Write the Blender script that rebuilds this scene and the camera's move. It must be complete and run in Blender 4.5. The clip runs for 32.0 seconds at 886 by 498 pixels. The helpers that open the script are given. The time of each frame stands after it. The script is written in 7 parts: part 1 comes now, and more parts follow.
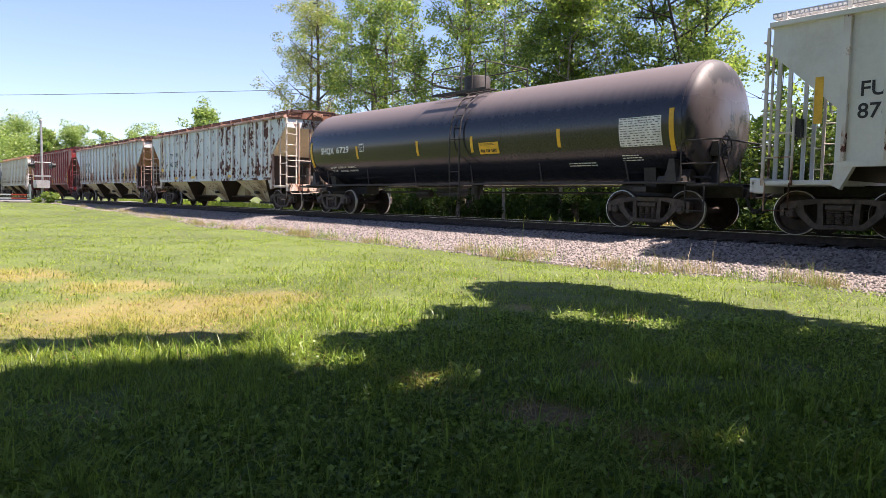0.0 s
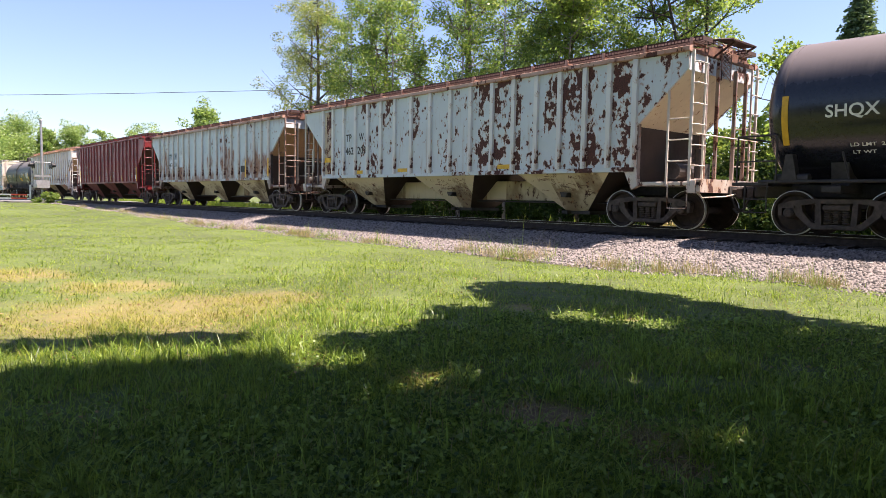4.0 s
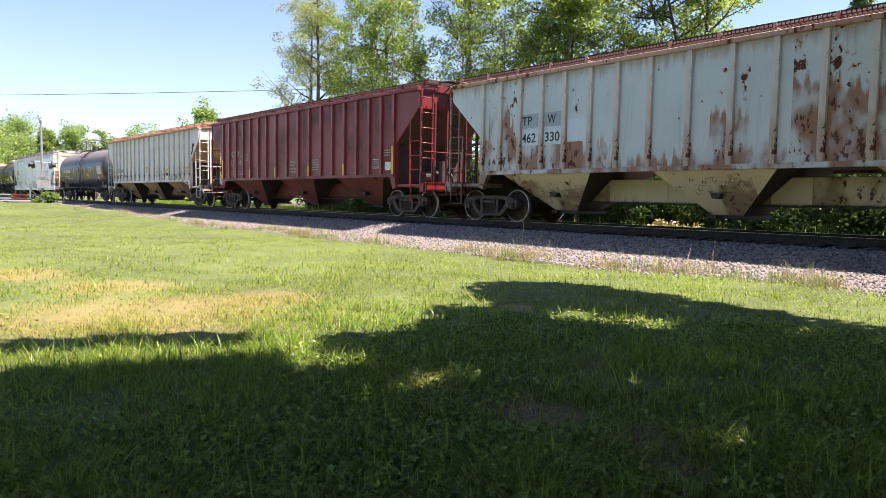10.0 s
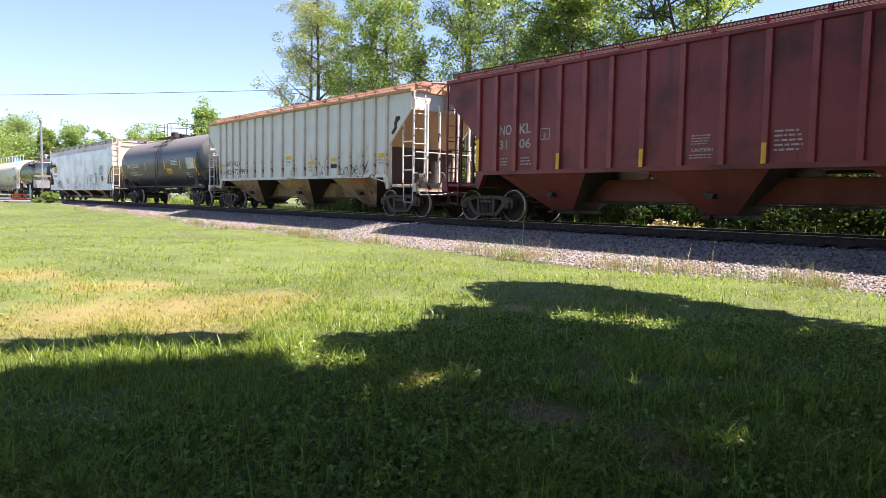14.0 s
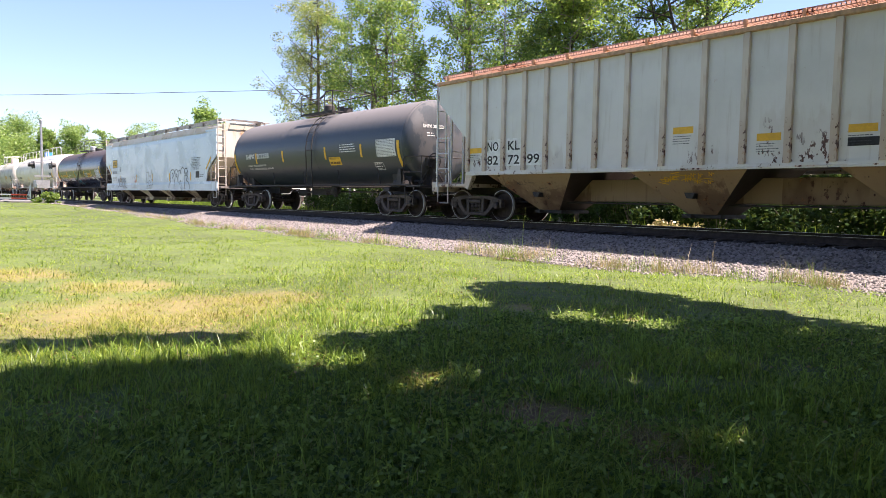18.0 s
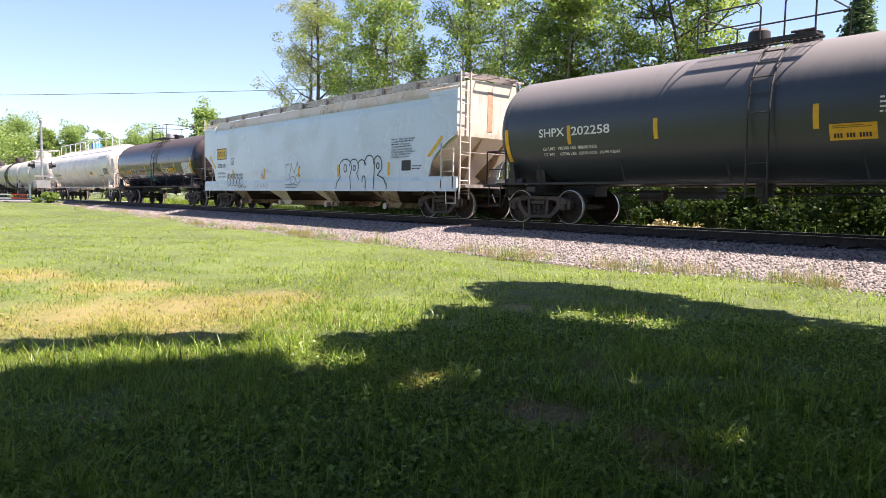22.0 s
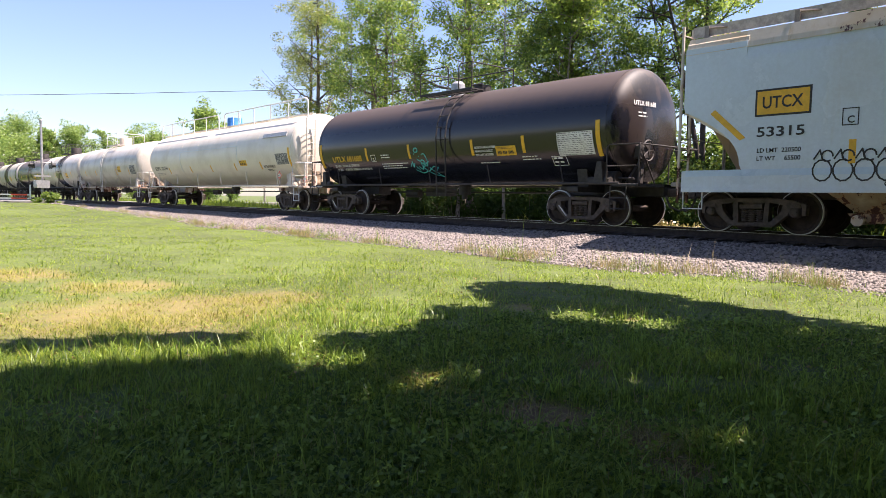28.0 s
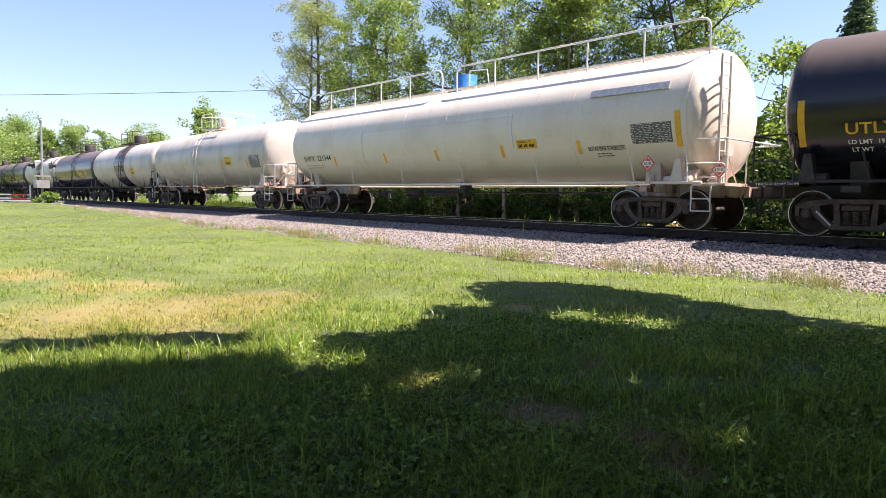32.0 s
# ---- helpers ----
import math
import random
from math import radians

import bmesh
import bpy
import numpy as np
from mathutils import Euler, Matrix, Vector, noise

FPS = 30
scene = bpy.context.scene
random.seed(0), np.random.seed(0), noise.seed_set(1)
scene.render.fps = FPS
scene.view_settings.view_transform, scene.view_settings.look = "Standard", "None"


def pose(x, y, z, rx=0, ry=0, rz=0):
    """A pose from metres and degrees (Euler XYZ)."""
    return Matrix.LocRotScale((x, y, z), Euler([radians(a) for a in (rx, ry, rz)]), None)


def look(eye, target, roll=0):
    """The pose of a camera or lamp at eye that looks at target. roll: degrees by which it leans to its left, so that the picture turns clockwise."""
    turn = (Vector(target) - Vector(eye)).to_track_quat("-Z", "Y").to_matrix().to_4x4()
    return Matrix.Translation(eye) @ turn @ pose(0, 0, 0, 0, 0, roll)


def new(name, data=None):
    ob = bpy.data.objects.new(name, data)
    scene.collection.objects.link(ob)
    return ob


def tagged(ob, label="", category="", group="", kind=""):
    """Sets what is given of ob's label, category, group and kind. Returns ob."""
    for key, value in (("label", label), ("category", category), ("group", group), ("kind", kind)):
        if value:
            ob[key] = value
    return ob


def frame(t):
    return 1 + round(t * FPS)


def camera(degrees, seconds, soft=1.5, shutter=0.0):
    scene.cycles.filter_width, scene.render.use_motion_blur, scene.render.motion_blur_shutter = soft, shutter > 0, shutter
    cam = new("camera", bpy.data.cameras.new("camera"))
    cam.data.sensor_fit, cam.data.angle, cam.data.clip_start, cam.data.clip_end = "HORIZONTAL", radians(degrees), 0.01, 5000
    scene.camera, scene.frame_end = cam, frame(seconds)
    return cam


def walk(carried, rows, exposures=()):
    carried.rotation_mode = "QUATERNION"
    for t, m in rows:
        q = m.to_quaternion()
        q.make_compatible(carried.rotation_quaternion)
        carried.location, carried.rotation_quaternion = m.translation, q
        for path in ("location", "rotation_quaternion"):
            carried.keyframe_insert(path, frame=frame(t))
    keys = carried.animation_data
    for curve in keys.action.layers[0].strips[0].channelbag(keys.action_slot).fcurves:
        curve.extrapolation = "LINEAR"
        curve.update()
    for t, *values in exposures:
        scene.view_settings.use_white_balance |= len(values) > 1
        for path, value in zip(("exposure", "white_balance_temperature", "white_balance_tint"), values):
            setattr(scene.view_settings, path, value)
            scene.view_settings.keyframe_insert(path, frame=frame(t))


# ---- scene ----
# ---------------------------------------------------------------- camera
cam = camera(66.08, 32.0, 0.5)
EYE = (0.0, -15.54, 0.624)
AIM = (EYE[0] - math.sin(radians(48.954)) * math.cos(radians(4.204)),
       EYE[1] + math.cos(radians(48.954)) * math.cos(radians(4.204)),
       EYE[2] - math.sin(radians(4.204)))
BASE = 1.72
# the film's own exposure opens a little while the dark cars pass
walk(cam, [(0.0, look(EYE, AIM, 0.931)), (32.0, look(EYE, AIM, 0.931))],
     [(0.0, BASE, 6380, 25), (3.0, BASE, 6380, 25), (6.0, BASE, 6520, 25), (7.0, BASE, 6520, 25), (9.0, BASE + 0.12, 6420, 25), (10.0, BASE + 0.16, 6360, 25), (14.0, BASE + 0.16, 6230, 25), (21.0, BASE + 0.16, 6230, 25), (23.0, BASE + 0.08, 6360, 25), (25.0, BASE + 0.02, 6380, 25), (28.0, BASE + 0.03, 6380, 25), (30.0, BASE + 0.03, 6260, 25), (32.0, BASE + 0.03, 6260, 25)])

# ---------------------------------------------------------------- light
SUN_TO = Vector((0.385, 0.335, 1.0)).normalized()
world = bpy.data.worlds.new("sky")
scene.world = world
world.use_nodes = True
wn, wl = world.node_tree.nodes, world.node_tree.links
sky = wn.new("ShaderNodeTexSky")
sky.sky_type = 'NISHITA'
sky.sun_disc = False
sky.sun_elevation = math.asin(SUN_TO.z)
sky.sun_rotation = math.atan2(SUN_TO.x, SUN_TO.y)
sky.air_density, sky.dust_density, sky.ozone_density = 1.0, 0.6, 2.0
wl.new(sky.outputs[0], wn["Background"].inputs[0])
wn["Background"].inputs[1].default_value = 0.066
sun = new("sun", bpy.data.lights.new("sun", "SUN"))
sun.data.energy, sun.data.angle, sun.data.color = 5.0, radians(0.55), (1.0, 0.893, 0.735)
sun.matrix_world = look(Vector((20, 30, 60)), Vector((20, 30, 60)) - SUN_TO)
scene.view_settings.use_white_balance = True
scene.view_settings.white_balance_temperature, scene.view_settings.white_balance_tint = 6230, 25


# ---------------------------------------------------------------- materials
def new_mat(name):
    m = bpy.data.materials.new(name)
    m.use_nodes = True
    nt = m.node_tree
    return m, nt, nt.nodes["Principled BSDF"]


def node(nt, kind, **vals):
    n = nt.nodes.new(kind)
    for k, v in vals.items():
        if k in n.inputs:
            n.inputs[k].default_value = v
    return n


def noise_at(nt, scale, detail=4.0, rough=0.55, stretch=(1, 1, 1), coord="Object", shift=0.0):
    tc = nt.nodes.new("ShaderNodeTexCoord")
    mp = nt.nodes.new("ShaderNodeMapping")
    mp.inputs["Scale"].default_value = stretch
    mp.inputs["Location"].default_value = (shift, shift * 0.7, shift * 0.3)
    nt.links.new(tc.outputs[coord], mp.inputs["Vector"])
    n = node(nt, "ShaderNodeTexNoise", Scale=scale, Detail=detail, Roughness=rough)
    nt.links.new(mp.outputs[0], n.inputs["Vector"])
    return n


def ramp(nt, src, lo, hi, a=0.0, b=1.0):
    r = nt.nodes.new("ShaderNodeMapRange")
    r.interpolation_type = 'SMOOTHSTEP'
    for k, v in zip(("From Min", "From Max", "To Min", "To Max"), (lo, hi, a, b)):
        r.inputs[k].default_value = v
    nt.links.new(src, r.inputs["Value"])
    return r.outputs[0]


def mixed(nt, fac, a, b):
    m = nt.nodes.new("ShaderNodeMix")
    m.data_type = 'RGBA'
    if isinstance(fac, float):
        m.inputs[0].default_value = fac
    else:
        nt.links.new(fac, m.inputs[0])
    for i, v in ((6, a), (7, b)):
        if isinstance(v, tuple):
            m.inputs[i].default_value = (*v, 1)
        else:
            nt.links.new(v, m.inputs[i])
    return m.outputs[2]


def math_node(nt, op, a, b):
    n = nt.nodes.new("ShaderNodeMath")
    n.operation = op
    for i, v in enumerate((a, b)):
        if isinstance(v, (int, float)):
            n.inputs[i].default_value = v
        else:
            nt.links.new(v, n.inputs[i])
    return n.outputs[0]


def bump(nt, bsdf, src, strength, dist):
    b = node(nt, "ShaderNodeBump", Strength=strength, Distance=dist)
    nt.links.new(src, b.inputs["Height"])
    nt.links.new(b.outputs[0], bsdf.inputs["Normal"])


def paint(name, colour, rough=0.5, dirt=(0.12, 0.09, 0.065), dirt_amount=0.5, streak=0.35, metal=0.0):
    """Weathered paint: broad soiling, vertical streaks, fine grain."""
    m, nt, b = new_mat(name)
    big = noise_at(nt, 0.7, 5)
    fine = noise_at(nt, 14, 6, 0.7)
    run = noise_at(nt, 2.2, 4, 0.6, (3.0, 3.0, 0.16))
    soil = math_node(nt, 'MULTIPLY', ramp(nt, big.outputs[0], 0.42, 0.75), dirt_amount)
    c1 = mixed(nt, soil, colour, dirt)
    c2 = mixed(nt, math_node(nt, 'MULTIPLY', ramp(nt, run.outputs[0], 0.55, 0.8), streak), c1, dirt)
    c3 = mixed(nt, ramp(nt, fine.outputs[0], 0.3, 0.75, 0.0, 0.18), c2, tuple(min(1, c * 1.5) for c in colour))
    nt.links.new(c3, b.inputs["Base Color"])
    b.inputs["Metallic"].default_value = metal
    nt.links.new(ramp(nt, big.outputs[0], 0.3, 0.8, rough - 0.08, rough + 0.2), b.inputs["Roughness"])
    bump(nt, b, fine.outputs[0], 0.12, 0.004)
    return m


def tank_paint(name, colour, lit_dust, rough=0.42, line=2.98):
    """Dark satin enamel with dust streaks; the sunlit top is put into the colour."""
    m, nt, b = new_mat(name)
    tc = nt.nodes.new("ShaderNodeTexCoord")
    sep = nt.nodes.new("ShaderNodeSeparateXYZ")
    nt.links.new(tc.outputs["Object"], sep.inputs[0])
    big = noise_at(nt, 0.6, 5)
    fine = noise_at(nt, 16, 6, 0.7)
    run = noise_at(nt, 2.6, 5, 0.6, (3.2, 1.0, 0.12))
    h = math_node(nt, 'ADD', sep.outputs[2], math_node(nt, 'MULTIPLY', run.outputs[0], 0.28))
    # Paler above a wavy line: sun on the tank top, painted with the dust.
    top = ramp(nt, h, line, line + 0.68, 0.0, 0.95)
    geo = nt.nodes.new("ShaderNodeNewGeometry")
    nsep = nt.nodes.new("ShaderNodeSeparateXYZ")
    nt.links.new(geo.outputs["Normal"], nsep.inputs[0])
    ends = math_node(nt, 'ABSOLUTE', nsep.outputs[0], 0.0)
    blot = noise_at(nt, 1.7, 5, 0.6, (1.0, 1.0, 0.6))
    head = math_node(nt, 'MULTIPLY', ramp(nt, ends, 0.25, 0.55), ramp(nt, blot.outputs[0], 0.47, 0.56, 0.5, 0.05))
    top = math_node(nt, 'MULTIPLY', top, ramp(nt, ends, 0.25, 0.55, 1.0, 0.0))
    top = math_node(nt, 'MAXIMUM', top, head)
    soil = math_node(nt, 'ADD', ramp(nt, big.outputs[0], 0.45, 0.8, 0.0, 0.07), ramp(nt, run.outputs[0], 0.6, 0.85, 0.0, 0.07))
    c = mixed(nt, math_node(nt, 'MAXIMUM', top, soil), colour, lit_dust)
    c = mixed(nt, ramp(nt, fine.outputs[0], 0.3, 0.75, 0.0, 0.05), c, tuple(v * 1.6 for v in lit_dust))
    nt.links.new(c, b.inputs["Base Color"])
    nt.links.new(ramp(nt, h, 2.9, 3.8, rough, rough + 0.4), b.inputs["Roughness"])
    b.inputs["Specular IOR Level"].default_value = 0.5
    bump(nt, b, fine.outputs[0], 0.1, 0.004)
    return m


def rusty(name, colour, amount, low_z=2.9, bias=0.14, grain=3.4, runs_k=0.75):
    """Old pale paint with flaking: dark scabs, orange halos, runs below them, heavier on the lower sheets."""
    m, nt, b = new_mat(name)
    tc = nt.nodes.new("ShaderNodeTexCoord")
    sep = nt.nodes.new("ShaderNodeSeparateXYZ")
    nt.links.new(tc.outputs["Object"], sep.inputs[0])
    low = ramp(nt, sep.outputs[2], low_z - 0.9, low_z + 1.0, bias, 0.0)
    patch = noise_at(nt, 0.62, 3, 0.5)
    scab = noise_at(nt, grain, 9, 0.64, (1.0, 1.0, 0.5))
    run = noise_at(nt, 3.2, 5, 0.62, (1.9, 1.9, 0.16))
    fine = noise_at(nt, 26, 4, 0.7)
    zone = math_node(nt, 'ADD', math_node(nt, 'MULTIPLY', patch.outputs[0], 0.55), low)
    flake_v = math_node(nt, 'ADD', math_node(nt, 'MULTIPLY', scab.outputs[0], 0.8), zone)
    flake = ramp(nt, flake_v, 0.885 - amount, 0.90 - amount)
    halo = ramp(nt, flake_v, 0.76 - amount, 0.92 - amount, 0.0, 0.55)
    runs = math_node(nt, 'MULTIPLY', ramp(nt, math_node(nt, 'ADD', run.outputs[0], low), 0.58, 0.78), runs_k)
    soil = ramp(nt, patch.outputs[0], 0.35, 0.7, 0.0, 0.25)
    c = mixed(nt, soil, colour, tuple(v * 0.72 for v in colour))
    c = mixed(nt, runs, c, (0.30, 0.15, 0.075))
    c = mixed(nt, halo, c, (0.34, 0.13, 0.05))
    dark = mixed(nt, ramp(nt, fine.outputs[0], 0.35, 0.65), (0.035, 0.018, 0.014), (0.12, 0.045, 0.022))
    c = mixed(nt, flake, c, dark)
    nt.links.new(c, b.inputs["Base Color"])
    nt.links.new(ramp(nt, flake_v, 0.7 - amount, 0.9 - amount, 0.5, 0.92), b.inputs["Roughness"])
    bump(nt, b, math_node(nt, 'SUBTRACT', fine.outputs[0], flake), 0.25, 0.006)
    return m


def old_paint(name, colour, scabs=0.5, wash=0.0, wash_top=2.4, wash_col=(0.33, 0.17, 0.085), stain=(0.20, 0.12, 0.075), stain_k=0.4, rough=0.5, shift=0.0, clear=None):
    """Pale car paint gone bad panel by panel: lobed dark scabs with orange rims, specks, and rust wash on the lower sheets."""
    m, nt, b = new_mat(name)
    tc = nt.nodes.new("ShaderNodeTexCoord")
    sep = nt.nodes.new("ShaderNodeSeparateXYZ")
    nt.links.new(tc.outputs["Object"], sep.inputs[0])
    z = sep.outputs[2]
    panel = nt.nodes.new("ShaderNodeTexWhiteNoise")
    panel.noise_dimensions = '1D'
    nt.links.new(math_node(nt, 'FLOOR', math_node(nt, 'MULTIPLY', sep.outputs[0], 1.19), 0.0), panel.inputs["W"])
    pr = panel.outputs["Value"]
    zone = noise_at(nt, 1.5, 3, 0.55, (1.0, 1.0, 0.55), shift=shift)
    lobes = noise_at(nt, 7.2, 3.5, 0.55, (1.0, 1.0, 0.75), shift=shift)
    fine = noise_at(nt, 30, 4, 0.7)
    run = noise_at(nt, 5.0, 5, 0.62, (1.6, 1.6, 0.13))
    big = noise_at(nt, 0.8, 5, 0.6)
    v = math_node(nt, 'ADD', math_node(nt, 'MULTIPLY', lobes.outputs[0], 0.62), math_node(nt, 'MULTIPLY', zone.outputs[0], 0.62))
    v = math_node(nt, 'ADD', v, math_node(nt, 'MULTIPLY', math_node(nt, 'ADD', pr, -0.5), 0.13))
    edge = 0.80 - 0.14 * scabs
    if clear:
        v = math_node(nt, 'ADD', v, ramp(nt, sep.outputs[0], clear, clear + 0.9, -0.14, 0.0))
    flake = ramp(nt, v, edge, edge + 0.012)
    rim = ramp(nt, v, edge - 0.045, edge + 0.005, 0.0, 0.65)
    vor = node(nt, "ShaderNodeTexVoronoi", Scale=5.5)
    mp = nt.nodes.new("ShaderNodeMapping")
    mp.inputs["Scale"].default_value = (1.0, 1.0, 0.7)
    nt.links.new(tc.outputs["Object"], mp.inputs["Vector"])
    nt.links.new(mp.outputs[0], vor.inputs["Vector"])
    cell = nt.nodes.new("ShaderNodeSeparateColor")
    nt.links.new(vor.outputs["Color"], cell.inputs[0])
    dot = math_node(nt, 'ADD', vor.outputs["Distance"], math_node(nt, 'MULTIPLY', fine.outputs[0], 0.05))
    speck = math_node(nt, 'MULTIPLY', ramp(nt, dot, 0.13, 0.15, 1.0, 0.0), ramp(nt, cell.outputs[0], 0.9 - 0.22 * scabs, 0.92 - 0.22 * scabs))
    bad = math_node(nt, 'MAXIMUM', flake, speck)
    soil = ramp(nt, big.outputs[0], 0.4, 0.7, 0.0, 0.3)
    c = mixed(nt, soil, colour, tuple(a * 0.7 for a in colour))
    c = mixed(nt, math_node(nt, 'MULTIPLY', ramp(nt, run.outputs[0], 0.55, 0.8), stain_k), c, stain)
    if wash:
        h = math_node(nt, 'ADD', z, math_node(nt, 'MULTIPLY', math_node(nt, 'ADD', run.outputs[0], -0.5), 1.5))
        h = math_node(nt, 'ADD', h, math_node(nt, 'MULTIPLY', math_node(nt, 'ADD', pr, -0.5), -1.7))
        h = math_node(nt, 'ADD', h, math_node(nt, 'MULTIPLY', math_node(nt, 'ADD', lobes.outputs[0], -0.5), 0.5))
        w = math_node(nt, 'MULTIPLY', ramp(nt, h, wash_top - 0.22, wash_top + 0.06, 1.0, 0.0), ramp(nt, zone.outputs[0], 0.36, 0.56, 0.12, 1.0))
        c = mixed(nt, math_node(nt, 'MULTIPLY', w, wash), c, wash_col)
        under = ramp(nt, math_node(nt, 'ADD', z, math_node(nt, 'MULTIPLY', run.outputs[0], 0.8)), 4.0, 4.4, 0.0, 0.6 * wash)
        c = mixed(nt, under, c, wash_col)
        lowspot = noise_at(nt, 6.0, 7, 0.68, (1.0, 1.0, 0.55))
        s2 = math_node(nt, 'MULTIPLY', ramp(nt, lowspot.outputs[0], 0.57, 0.585), ramp(nt, h, wash_top - 0.75, wash_top - 0.1, 1.0, 0.0))
        bad = math_node(nt, 'MAXIMUM', bad, s2)
    c = mixed(nt, rim, c, (0.36, 0.16, 0.065))
    dark = mixed(nt, ramp(nt, fine.outputs[0], 0.35, 0.65), (0.045, 0.018, 0.015), (0.115, 0.040, 0.028))
    c = mixed(nt, bad, c, dark)
    nt.links.new(c, b.inputs["Base Color"])
    nt.links.new(ramp(nt, v, edge - 0.1, edge + 0.02, rough, 0.9), b.inputs["Roughness"])
    bump(nt, b, math_node(nt, 'SUBTRACT', fine.outputs[0], bad), 0.25, 0.006)
    return m


def plain(name, colour, rough=0.6, metal=0.0, vary=0.3, scale=8.0):
    m, nt, b = new_mat(name)
    n1 = noise_at(nt, scale, 6, 0.65)
    n2 = noise_at(nt, scale * 0.15, 3)
    c = mixed(nt, ramp(nt, n1.outputs[0], 0.3, 0.7), tuple(v * (1 - vary) for v in colour), tuple(min(1, v * (1 + vary)) for v in colour))
    c = mixed(nt, ramp(nt, n2.outputs[0], 0.4, 0.7, 0.0, 0.35), c, tuple(v * 0.6 for v in colour))
    nt.links.new(c, b.inputs["Base Color"])
    b.inputs["Roughness"].default_value, b.inputs["Metallic"].default_value = rough, metal
    bump(nt, b, n1.outputs[0], 0.2, 0.004)
    return m


def leaf_mat(name, dark, light, dry=None, trans=0.5, patches=False, gloss=0.03):
    """Thin leaves: part of the light goes through; each leaf has its own tone."""
    m = bpy.data.materials.new(name)
    m.use_nodes = True
    nt = m.node_tree
    nt.nodes.remove(nt.nodes["Principled BSDF"])
    geo = nt.nodes.new("ShaderNodeNewGeometry")
    big = node(nt, "ShaderNodeTexNoise", Scale=1.1 if patches else 0.35, Detail=8.0 if patches else 3.0, Roughness=0.72 if patches else 0.5)
    nt.links.new(geo.outputs["Position"], big.inputs["Vector"])
    tone = math_node(nt, 'ADD', math_node(nt, 'MULTIPLY', geo.outputs["Random Per Island"], 0.6), math_node(nt, 'MULTIPLY', big.outputs[0], 0.5))
    c = mixed(nt, ramp(nt, tone, 0.22, 0.88), dark, light)
    if dry:
        f = dryness(nt, geo) if patches else ramp(nt, geo.outputs["Random Per Island"], 0.88, 0.96)
        c = mixed(nt, f, c, dry)
    d = nt.nodes.new("ShaderNodeBsdfDiffuse")
    t = nt.nodes.new("ShaderNodeBsdfTranslucent")
    g = node(nt, "ShaderNodeBsdfGlossy", Roughness=0.4)
    mx, mg = node(nt, "ShaderNodeMixShader", Fac=trans), node(nt, "ShaderNodeMixShader", Fac=0.02 if patches else gloss)
    nt.links.new(c, d.inputs[0])
    tc = mixed(nt, 0.35, c, (0.38, 0.52, 0.08))
    nt.links.new(tc, t.inputs[0])
    nt.links.new(d.outputs[0], mx.inputs[1]), nt.links.new(t.outputs[0], mx.inputs[2])
    nt.links.new(mx.outputs[0], mg.inputs[1]), nt.links.new(g.outputs[0], mg.inputs[2])
    nt.links.new(mg.outputs[0], nt.nodes["Material Output"].inputs[0])
    return m


# where the lawn has dried out: centre x, y, radius along the line of sight and across
DRY_SPOTS = ((-7.9, -13.1, 2.4), (-8.0, -11.7, 1.2), (-12.5, -13.6, 1.2), (-2.72, -12.38, 0.5), (-2.05, -12.18, 0.42), (-3.65, -12.5, 0.4), (-10.6, -12.6, 1.3), (-5.6, -9.3, 0.4), (-4.6, -8.7, 0.35))


def dryness(nt, geo):
    """Share of dry, straw-coloured growth at a place on the lawn."""
    total = None
    wob = node(nt, "ShaderNodeTexNoise", Scale=2.4, Detail=7.0, Roughness=0.72)
    nt.links.new(geo.outputs["Position"], wob.inputs["Vector"])
    for x, y, r in DRY_SPOTS:
        d = nt.nodes.new("ShaderNodeVectorMath")
        d.operation = 'DISTANCE'
        nt.links.new(geo.outputs["Position"], d.inputs[0])
        d.inputs[1].default_value = (x, y, -0.7)
        v = ramp(nt, d.outputs["Value"], r * 0.2, r * 1.5, 0.55, 0.0)
        total = v if total is None else math_node(nt, 'MAXIMUM', total, v)
    grain = math_node(nt, 'ADD', total, math_node(nt, 'MULTIPLY', wob.outputs[0], 0.75))
    return ramp(nt, math_node(nt, 'ADD', grain, math_node(nt, 'MULTIPLY', geo.outputs["Random Per Island"], 0.25)), 0.72, 1.16, 0.0, 0.55)


# trodden bare spots in the lawn: centre x, y and radius
BARE_SPOTS = ((-2.70, -12.35, 0.30), (-2.05, -12.25, 0.17), (-1.72, -12.47, 0.22), (-3.90, -12.37, 0.13), (-3.30, -11.0, 0.14))


